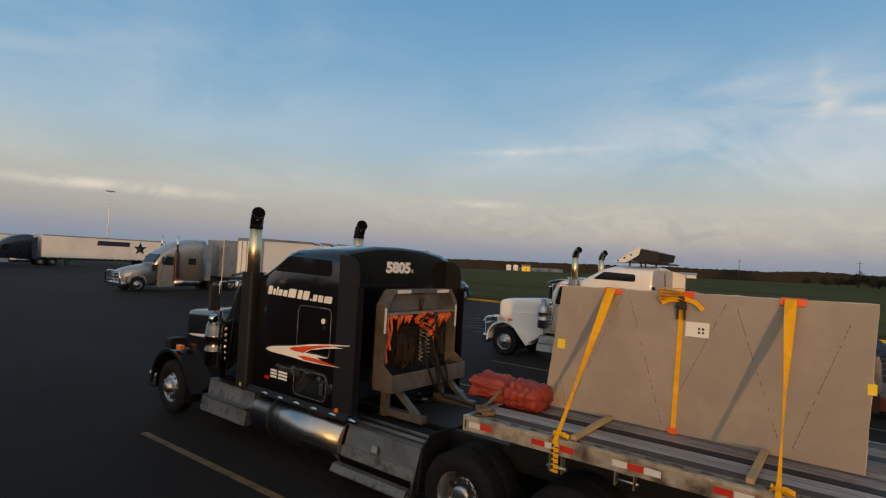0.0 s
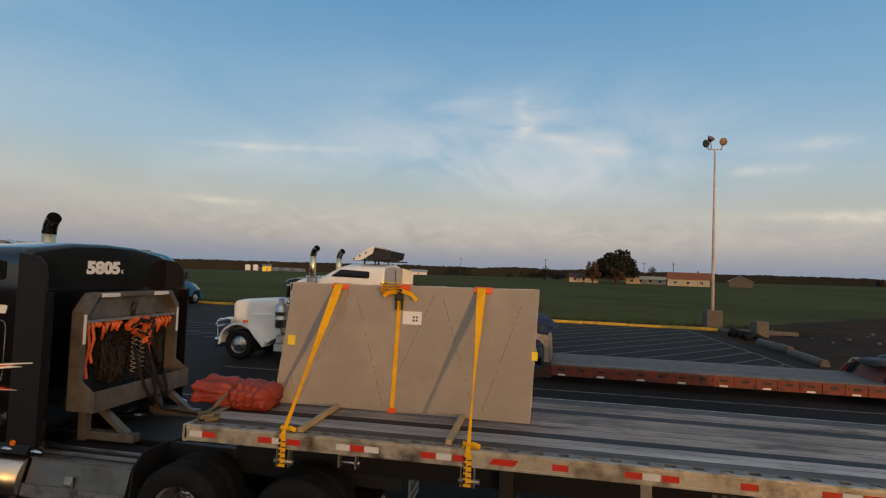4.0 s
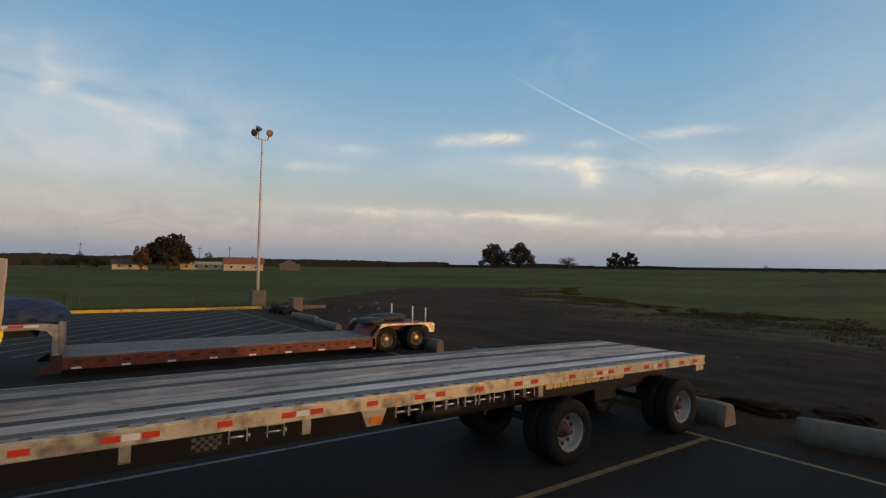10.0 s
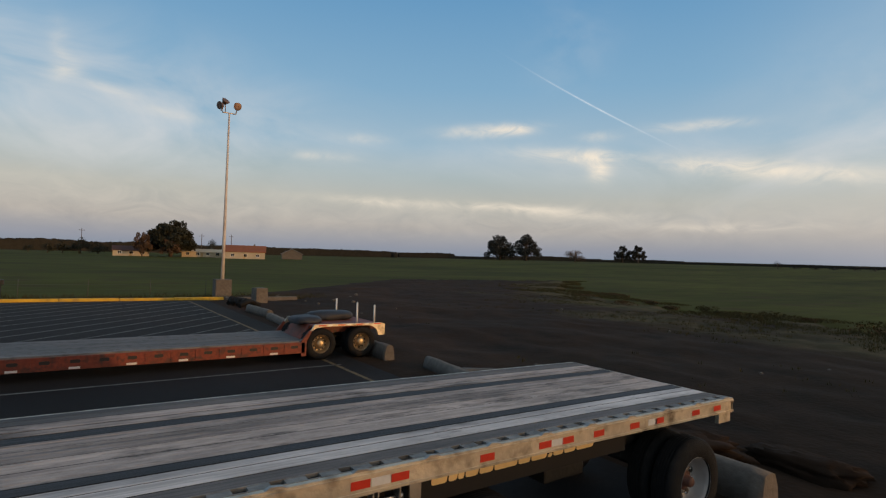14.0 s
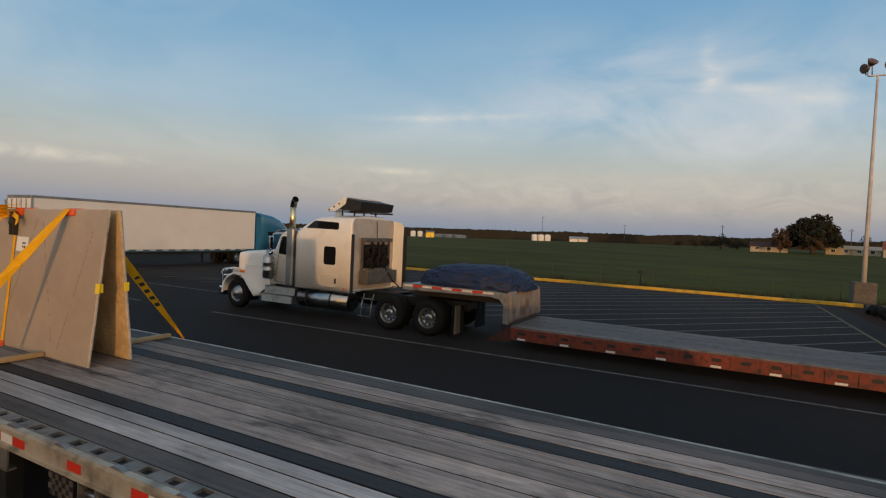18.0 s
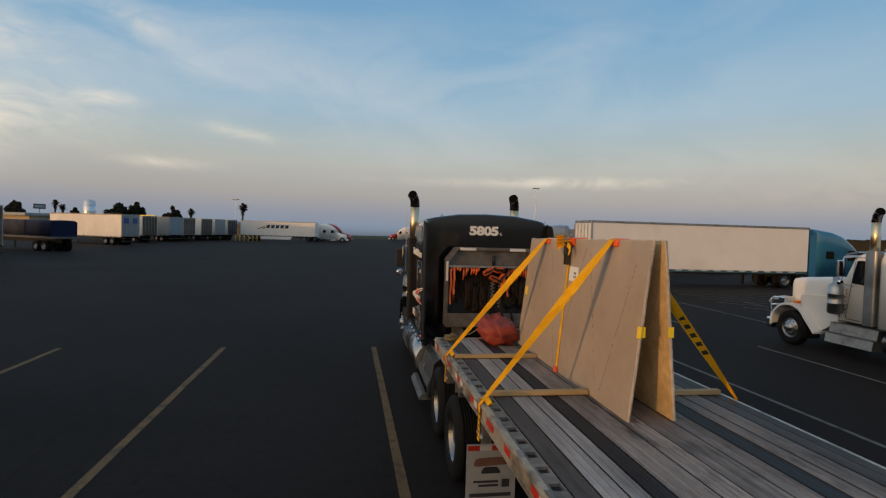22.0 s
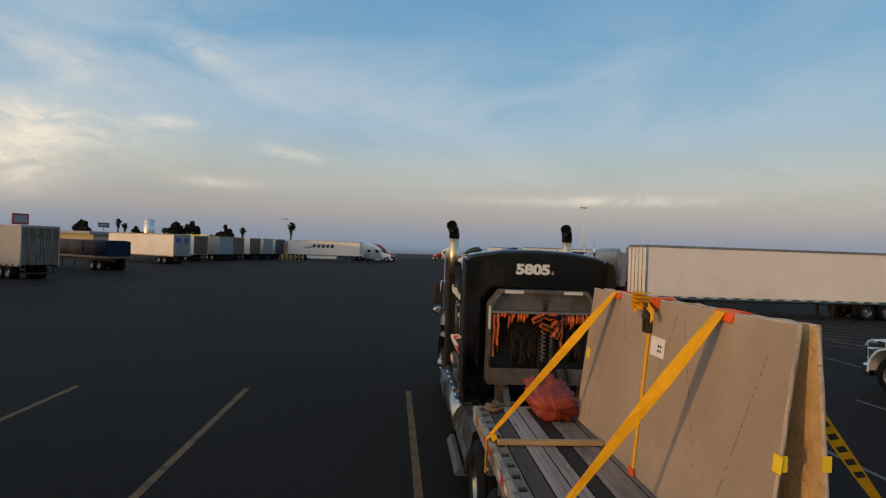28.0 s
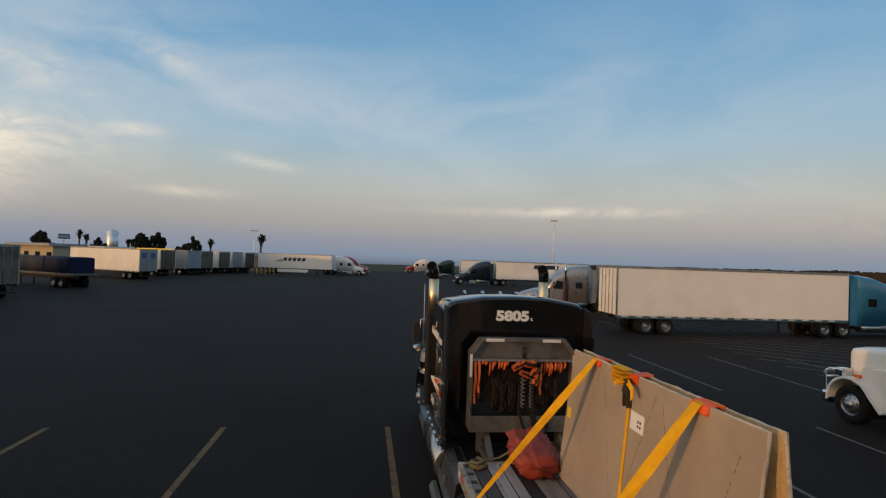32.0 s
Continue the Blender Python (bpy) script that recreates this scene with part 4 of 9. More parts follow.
lamp_bracket = part("lamp_bracket", bm, M_ALU_D, flatbed)
bm = BM()
prism(bm, rounded([(7.25, z - 0.16), (7.41, z - 0.16), (7.41, z - 0.09), (7.25, z - 0.09)], 0.03), "y", -0.02, 0.0)
part("marker_lamp", bm, M_AMBER, lamp_bracket, "amber side marker lens")
bm = BM()
box(bm, 5.30, 5.58, 0.012, 0.016, 1.20, 1.36)
checker = part("checker_flag", bm, M_MATTE, flatbed, "torn black and white checkered tape")
for i in range(7):
    for j in range(4):
        if (i + j) % 2:
            bm = BM()
            box(bm, 5.30 + i * 0.04, 5.34 + i * 0.04, 0.007, 0.011, 1.21 + j * 0.035, 1.245 + j * 0.035)
            part("check", bm, M_DECK_G, checker)

# ---------------------------------------------------------------- stone slabs on the deck
def slab(y0, lean, label, flip, t=0.03):
    """A big slab that leans: its foot at y0, its head moved by lean in y."""
    s = thing("stone_slab", label, "stone slab", (0, 0, 0), group="slabs leaning together")
    z0, h = deck_z(2) + 0.006, 1.535
    nx, nz = 40, 18
    r2 = random.Random(3 if flip else 8)
    jag = {}

    def at(k, i, j, out=0.0):
        """A place on the slab: k picks its near or far face."""
        f, g = j / nz, i / nx
        x = (0.43 + 0.12 * f) * (1 - g) + (3.645 + 0.065 * f) * g
        if (i, j) not in jag:
            e = 0.006 * noise.noise(Vector((i * 0.31, j * 0.43, 5 + flip))) + r2.uniform(-0.002, 0.002)
            jag[i, j] = (e if i in (0, nx) else 0, min(0.006, e) if j == nz else 0)
        if i in (0, nx):
            x += out * (1 if i else -1)
        return (x + jag[i, j][0], y0 + lean * f + k * t, z0 + h * f + 0.045 * (g - 0.5) * f + jag[i, j][1] + (out if j == nz else 0))

    for k in (0, 1):
        bm = BM()
        grid = {(i, j): bm.verts.new(at(k, i, j)) for i in range(nx + 1) for j in range(nz + 1)}
        for i in range(nx):
            for j in range(nz):
                bm.faces.new((grid[i, j], grid[i + 1, j], grid[i + 1, j + 1], grid[i, j + 1]))
        if k == (1 if flip else 0):
            part("mesh_back", bm, M_SLAB_Y, s, "rough yellowish resin-meshed back")
        else:
            part("polished_face", bm, M_SLAB, s)
    bm = BM()
    loop = [(0, j) for j in range(nz + 1)] + [(i, nz) for i in range(1, nx + 1)] + [(nx, j) for j in range(nz - 1, -1, -1)]
    rows = []
    for i, j in loop:
        mid = Vector(at(0.5, i, j, 0.006 + r2.uniform(-0.004, 0.005)))
        rows.append([bm.verts.new(at(0, i, j)), bm.verts.new(mid), bm.verts.new(at(1, i, j))])
    for a, b in zip(rows, rows[1:]):
        for q in (0, 1):
            bm.faces.new((a[q], b[q], b[q + 1], a[q + 1]))
    part("rough_edge", bm, M_SLAB_E, s, "rough broken pale edge")
    return s


Y_FOOT, LEAN = 1.14, 0.125
Y_BACK = 1.405      # the head of the slab behind
slab_a = slab(Y_FOOT, LEAN, "large upright tan stone slab leaning on another, strapped", 1)
slab_b = slab(1.565, -0.19, "tan stone slab at the back of the leaning pair", 0)
ZT = deck_z(2) + 1.536


def on_slab(x, z, off=0.003):
    """A place on the near face of the front slab."""
    f = (z - deck_z(2) - 0.006) / 1.535
    return (x, Y_FOOT + LEAN * f - off, z)


def slab_patch(name, x0, x1, z0, z1, material, parent, label=""):
    bm = BM()
    vs = [bm.verts.new(on_slab(x, z, o)) for o in (0.002, 0.005) for x, z in ((x0, z0), (x1, z0), (x1, z1), (x0, z1))]
    for q in ((3, 2, 1, 0), (4, 5, 6, 7), (0, 1, 5, 4), (1, 2, 6, 5), (2, 3, 7, 6), (3, 0, 4, 7)):
        bm.faces.new([vs[i] for i in q])
    return part(name, bm, material, parent, label)


lab = slab_patch("paper_label", 2.05, 2.29, 2.60, 2.76, M_PAPER, slab_a, "white paper label")
for dx, dz in ((0.14, 0.09), (0.18, 0.09), (0.14, 0.05), (0.18, 0.05)):
    bm = BM()
    x, y, z = on_slab(2.05 + dx, 2.60 + dz, 0.0065)
    cyl(bm, (x, y, z), (x, y + 0.002, z), 0.014, n=12)
    part("printed_dot", bm, M_INK, lab)
slab_patch("yellow_sticker", 0.55, 0.65, 2.26, 2.38, M_YTAG, slab_a, "bright yellow sticker on the edge")
slab_patch("yellow_sticker", 3.645, 3.715, 2.26, 2.36, M_YTAG, slab_a, "bright yellow sticker on the edge")
for y0, y1, owner in ((1.455, 1.505, slab_b), (Y_FOOT + 0.06, Y_FOOT + 0.105, slab_a)):
    bm = BM()
    box(bm, 3.692, 3.700, y0, y1, 2.27, 2.36)
    part("yellow_sticker", bm, M_YTAG, owner)
# dashed pencil lines across the face
for xa, za, xb, zb in ((1.32, 2.98, 0.80, 1.66), (1.43, 2.93, 1.86, 1.60), (2.44, 2.98, 2.03, 2.0), (2.55, 2.94, 2.96, 1.70), (3.52, 2.93, 3.08, 1.62), (0.62, 1.92, 0.72, 1.58)):
    bm = BM()
    k = 26
    for i in range(k):
        if rnd.random() < 0.22:
            continue
        t0, t1 = i / k, (i + rnd.uniform(0.55, 0.98)) / k
        x0_, x1_, z0_, z1_ = xa + (xb - xa) * t0, xa + (xb - xa) * t1, za + (zb - za) * t0, za + (zb - za) * t1
        q = [on_slab(x0_ - 0.0045, z0_, 0.0025), on_slab(x0_ + 0.0045, z0_, 0.0025), on_slab(x1_ + 0.0045, z1_, 0.0025), on_slab(x1_ - 0.0045, z1_, 0.0025)]
        bm.faces.new([bm.verts.new(p) for p in q])
    part("pencil_line", bm, M_MARK, slab_a)


def ribbon(bm, pts, w, wdir, t=0.004):
    """A flat band along pts; wdir is the way of its width, or one way for each point."""
    last = None
    ways = [Vector(q) for q in wdir] if isinstance(wdir, list) else [Vector(wdir)] * len(pts)
    pts = [Vector(p) for p in pts]
    full = w
    for i, (p, wdir) in enumerate(zip(pts, ways)):
        w = full[i] if isinstance(full, list) else full
        d = (pts[min(i + 1, len(pts) - 1)] - pts[max(i - 1, 0)]).normalized()
        s = (wdir - d * wdir.dot(d)).normalized()
        n = d.cross(s)
        now = [bm.verts.new(p + s * (a * w / 2) + n * (b * t / 2)) for a, b in ((-1, -1), (1, -1), (1, 1), (-1, 1))]
        if last:
            for q in range(4):
                bm.faces.new((last[q], last[(q + 1) % 4], now[(q + 1) % 4], now[q]))
        else:
            bm.faces.new(now)
        last = now
    bm.faces.new(last[::-1])
    return bm


def strap(x_top, x_near, x_far):
    s = thing("ratchet_strap", "wide yellow webbing strap over the slabs, winched tight", "strap", group="straps over the slabs")
    top = ZT + 0.012 + 0.014 * (x_top - 2.1)
    bm = BM()
    def between(a, b, f):
        return tuple(u + (v - u) * f for u, v in zip(a, b))
    a, b = (x_near, -0.022, 1.52), (x_top, Y_FOOT + LEAN - 0.02, top - 0.01)
    c, d = (x_top, Y_BACK + 0.02, top - 0.01), (x_far, WID + 0.02, 1.53)
    flat_ = (1, 0, 0)
    pts = [(x_near, -0.022, 1.19), (x_near, -0.022, 1.50), a] + [between(a, b, f) for f in (0.12, 0.3, 0.5, 0.7, 0.88)] + [b, (x_top, Y_FOOT + LEAN + 0.01, top), (x_top, Y_BACK - 0.02, top), c] + [between(c, d, f) for f in (0.12, 0.3, 0.5, 0.7, 0.88)] + [d, (x_far, WID + 0.02, 1.2)]
    wide = [0.08, 0.07, 0.05, 0.045, 0.055, 0.074, 0.09, 0.1, 0.105, 0.105, 0.105, 0.105, 0.105, 0.1, 0.09, 0.075, 0.05, 0.04, 0.05]
    ribbon(bm, pts, wide, [flat_] * 3 + [(0.55, 0.65, -0.57), (0.12, 0.75, -0.66), (0.3, 0.75, -0.66), (0.7, 0.6, -0.5), (1, 0.25, -0.2)] + [flat_] * 4 + [(1, 0.1, 0.1), (0.8, 0.6, 0.5), (0.6, 0.8, 0.6), (0.6, 0.8, 0.6), (0.8, 0.5, 0.4)] + [flat_] * 2)
    part("webbing", bm, M_STRAP, s)
    # the loose tail knotted at the deck's edge
    bm = BM()
    ze = deck_z(x_near)
    ribbon(bm, [(x_near - 0.07, 0.03, ze + 0.012), (x_near - 0.03, 0.02, ze + 0.05), (x_near + 0.05, 0.03, ze + 0.06), (x_near + 0.11, 0.05, ze + 0.03), (x_near + 0.08, 0.07, ze + 0.012), (x_near - 0.02, 0.06, ze + 0.03), (x_near - 0.06, 0.05, ze + 0.06)], 0.05, (0.2, 1, 0.35))
    part("loose_tail", bm, M_STRAP, s)
    bm = BM()
    for i in range(5):
        z = 1.22 + 0.055 * i
        box(bm, x_near - 0.04, x_near - 0.015, -0.0265, -0.0245, z, z + 0.035)
        box(bm, x_near - 0.005, x_near + 0.04, -0.0265, -0.0245, z, z + 0.012)
    part("printed_bar", bm, M_STRAP_INK, s)
    top_, foot_ = Vector((x_top, Y_BACK + 0.02, top - 0.01)), Vector((x_far, WID + 0.02, 1.53))
    run = (foot_ - top_).normalized()
    across = (Vector((0.6, 0.8, 0.6)) - run * Vector((0.6, 0.8, 0.6)).dot(run)).normalized()
    up_ = run.cross(across)
    for i in range(8):
        c0 = top_.lerp(foot_, 0.30 + 0.055 * i)
        for sgn in (-1, 1):
            bm = BM()
            o = up_ * (0.0035 * sgn)
            bm.faces.new([bm.verts.new(c0 + o + across * u + run * v) for u, v in ((-0.026, 0.0), (0.026, 0.012), (0.026, 0.062), (-0.026, 0.05))])
            part("printed_bar", bm, M_STRAP_INK, s)
    for y, sgn in ((Y_FOOT + LEAN - 0.008, -1), (Y_BACK, 1)):
        bm = BM()
        prism(bm, [(y, top - 0.004), (y + sgn * 0.02, top - 0.06), (y + sgn * 0.012, top - 0.07), (y - sgn * 0.07, top + 0.001), (y - sgn * 0.06, top + 0.01)], "x", x_top - 0.09, x_top + 0.13)
        part("corner_protector", bm, M_ORANGE, s, "orange plastic corner protector")
    bm = BM()
    box(bm, x_near - 0.07, x_near - 0.06, -0.01, 0.09, 1.18, 1.38)
    box(bm, x_near + 0.06, x_near + 0.07, -0.01, 0.09, 1.18, 1.38)
    cyl(bm, (x_near - 0.09, 0.0, 1.24), (x_near + 0.12, 0.0, 1.24), 0.022, n=10)
    part("winch", bm, M_ALU_D, s)


strap(1.19, 1.14, 1.22)
strap(3.02, 3.075, 3.08)
# narrow band round the slabs with its ratchet bundled at the top
band = thing("ratchet_strap", "narrow yellow strap with black ratchet bundled on top of the slab", "strap", group="straps over the slabs")
bm = BM()
ribbon(bm, [on_slab(1.985, deck_z(2) + 0.01, 0.008), on_slab(2.0, ZT - 0.01, 0.008), (2.0, Y_FOOT + LEAN, ZT + 0.008), (2.0, Y_BACK, ZT + 0.008), (2.0, Y_BACK + 0.012, ZT - 0.05), (2.0, 1.603, deck_z(2) + 0.01)], 0.05, (1, 0, 0))
part("webbing", bm, M_STRAP, band)
bm = BM()
x, y, z = on_slab(2.0, ZT - 0.17, 0.03)
box(bm, x - 0.045, x - 0.03, y - 0.03, y + 0.02, z - 0.12, z + 0.12)
box(bm, x + 0.03, x + 0.045, y - 0.03, y + 0.02, z - 0.12, z + 0.12)
cyl(bm, (x - 0.055, y - 0.01, z + 0.02), (x + 0.055, y - 0.01, z + 0.02), 0.026, n=12)
box(bm, x - 0.03, x + 0.03, y - 0.035, y - 0.02, z + 0.03, z + 0.14)
part("ratchet", bm, M_STRAP_INK, band, "black steel ratchet")
bm = BM()
for k in range(4):
    zf, off = ZT - 0.085 + 0.036 * k, 0.012 * (k % 2)
    yb = Y_FOOT + LEAN - 0.055
    pts = [(1.99, yb - off, zf), (1.88 + off, yb, zf - 0.008), (1.79 - off, yb, zf - 0.004), (1.765 - off, yb, zf + 0.012), (1.79 - off, yb, zf + 0.026), (1.90, yb, zf + 0.024), (2.02 + off, yb, zf + 0.03)]
    ribbon(bm, pts, 0.085, (0.05, 1, 0.12))
ribbon(bm, [(1.80, yb - 0.03, ZT - 0.12), (1.9, yb - 0.02, ZT - 0.07), (2.02, yb - 0.01, ZT - 0.05), (2.16, yb - 0.03, ZT - 0.09), (2.24, yb - 0.07, ZT - 0.16)], 0.05, (0, 0.4, 1))
part("loose_webbing", bm, M_STRAP, band)
bm = BM()
prism(bm, [(Y_FOOT + LEAN - 0.012, ZT - 0.07), (Y_FOOT + LEAN - 0.02, ZT + 0.02), (Y_BACK, ZT + 0.028), (Y_BACK, ZT + 0.014), (Y_FOOT + LEAN, ZT + 0.01)], "x", 1.99, 2.12)
part("corner_protector", bm, M_ORANGE, band, "orange plastic corner protector")
bm = BM()
x, y, z = on_slab(1.985, deck_z(2) + 0.03, 0.012)
box(bm, x - 0.05, x + 0.05, y - 0.012, y, z - 0.03, z + 0.03)
part("foot_tag", bm, M_ORANGE, band, "orange plastic foot under the strap")

# timbers that pin the slabs' feet
for x, y0, y1 in ((1.29, 0.07, 1.13), (2.86, 0.10, 1.13), (1.25, 1.60, 2.50), (2.94, 1.60, 2.52)):
    bm = BM()
    box(bm, -0.032, 0.032, 0, y1 - y0, 0, 0.046, 0.005)
    solid("timber_batten", bm, M_TIMBER, "pale raw timber batten braced against the slab", "timber", (x, y0, deck_z(x) + 0.006), turn=0, group="timbers on the deck")


# ---------------------------------------------------------------- cloth bundles
def bundle(name, lumps, material, label, category, amp=0.10, seed=1, sub=4, flat_z=None):
    bm = BM()
    for c, s in lumps:
        r = bmesh.ops.create_icosphere(bm, subdivisions=sub, radius=1.0)
        for v in r["verts"]:
            p = v.co.copy()
            o = Vector((seed, c[0] * 3, c[1]))
            n = noise.noise(p * 1.5 + o)
            crease = abs(noise.noise(p * 2.6 + o * 1.7)) + 0.55 * abs(noise.noise(p * 5.5 + o * 0.6)) + 0.25 * abs(noise.noise(p * 11 + o))
            p = Vector([math.copysign(abs(a) ** 0.75, a) for a in p])
            p *= 1 + amp * (n * 1.2 - 1.9 * crease + 0.7)
            v.co = Vector((c[0] + p.x * s[0], c[1] + p.y * s[1], max(c[2] + p.z * s[2], flat_z if flat_z is not None else -9)))
    for f in bm.faces:
        f.smooth = True
    return solid(name, bm, material, label, category)


zt = deck_z(0.2) + 0.002
# a rolled red tarpaulin: folds run along the roll, its end shows the turns
bm = BM()
rows = []
TURN = radians(-8)
for i in range(57):
    f = i / 56
    u = (f - 0.5) * 1.10
    ends = min(1.0, (1 - abs(2 * f - 1) ** 9) ** 0.5 + 0.12)
    row = []
    for k in range(56):
        a = 2 * math.pi * k / 56
        fold = abs(noise.noise(Vector((u * 0.9, math.cos(a) * 2.4, math.sin(a) * 2.4)))) + 0.7 * abs(noise.noise(Vector((u * 1.4 + 4, math.cos(a) * 4.2, math.sin(a) * 4.2)))) + 0.08 * abs(noise.noise(Vector((u * 9, math.cos(a) * 4, math.sin(a) * 4 + 7))))
        pinch = 0.30 * math.exp(-((u - 0.02) / 0.07) ** 2)          # drawn in where the strap goes over
        pleat = (0.05 if u > 0.06 else 0.015) * math.sin(u * 62 + 2.0 * math.sin(a * 2))
        r = ends * (1.10 - 0.50 * fold - pinch + pleat) * (1 + 0.08 * math.sin(u * 9 + 1))
        v, w = 0.29 * r * math.cos(a), 0.18 * r * math.copysign(abs(math.sin(a)) ** 0.8, math.sin(a))
        x = -0.08 + u * math.cos(TURN) - v * math.sin(TURN)
        y = 0.93 + u * math.sin(TURN) + v * math.cos(TURN)
        row.append((x, y, max(zt, zt + 0.145 + w)))
    rows.append(row)
vs = [[bm.verts.new(p) for p in row] for row in rows]
for ra, rb in zip(vs, vs[1:]):
    for k in range(56):
        bm.faces.new((ra[k], ra[(k + 1) % 56], rb[(k + 1) % 56], rb[k])).smooth = True
for row, out in ((vs[0], -1), (vs[-1], 1)):
    mid = sum((v.co for v in row), Vector()) / 56
    prev = row
    mid = mid + Vector((0, 0.05, 0.03))
    for n in range(1, 13):
        now = []
        for k, v in enumerate(row):
            a = 2 * math.pi * k / 56
            d = out * (0.055 * (1 - (1 - n / 13) ** 3) + 0.030 * math.sin(n * 1.9 - a) + 0.05 * noise.noise(v.co.lerp(mid, n / 13) * 9))
            now.append(bm.verts.new(v.co.lerp(mid, n / 13) + Vector((math.cos(TURN) * d, math.sin(TURN) * d, 0))))
        for k in range(56):
            bm.faces.new((prev[k], prev[(k + 1) % 56], now[(k + 1) % 56], now[k])).smooth = True
        prev = now
    bm.faces.new(prev)
bmesh.ops.recalc_face_normals(bm, faces=bm.faces[:])
red = solid("tarpaulin", bm, M_TARP_R, "rolled crumpled red tarpaulin at the front of the deck", "tarpaulin")
red.location.x = 0.13
bm = BM()
ribbon(bm, [(-0.02, 0.30, zt + 0.02), (0.0, 0.52, zt + 0.06), (0.02, 0.68, zt + 0.16), (0.06, 0.86, zt + 0.27), (0.10, 1.05, zt + 0.24), (0.13, 1.24, zt + 0.06)], 0.05, (1, 0, 0))
tube(bm, [(0.02, 0.22, zt + 0.03), (0.1, 0.15, zt + 0.05), (0.2, 0.2, zt + 0.06), (0.12, 0.3, zt + 0.05), (-0.02, 0.25, zt + 0.05)], 0.03, 8)
tube(bm, [(0.15, 0.12, zt + 0.03), (0.25, 0.2, zt + 0.03), (0.18, 0.32, zt + 0.03), (0.05, 0.3, zt + 0.03)], 0.026, 8)
solid("rope", bm, mat("worn_rope", (0.16, 0.12, 0.06), 0.85, grain=40, vary=0.4, bump=0.6), "worn brown strap end tied over the red tarpaulin", "rope")

# ---------------------------------------------------------------- long-nosed tractors (front towards -x, x = 0 at the sleeper's back, y = 0 in the middle)
def arch_row(x, hw, zb, zt, r=0.12, crown=0.06):
    half = [(-hw, zb), (-hw, zt - crown - r), (-hw + r * 0.12, zt - crown - r * 0.55), (-hw + r * 0.45, zt - crown - r * 0.15), (-hw + r, zt - crown), (-hw * 0.45, zt - crown * 0.2)]
    pts = half + [(0, zt)] + [(-y, z) for y, z in half[::-1]]
    return [(x, y, z) for y, z in pts]


def outline(bm, poly, y, w=0.012, t=0.006):
    """A thin raised line round a polygon on a side wall."""
    pts = [Vector((x, y, z)) for x, z in poly]
    for a, b in zip(pts, pts[1:] + pts[:1]):
        tube(bm, [a, b], w / 2, 5)


def rrect(x0, x1, z0, z1, r):
    return rounded([(x0, z0), (x1, z0), (x1, z1), (x0, z1)], r, 3)


def side_plate(bm, poly, y0, y1):
    prism(bm, poly, "y", y0, y1)


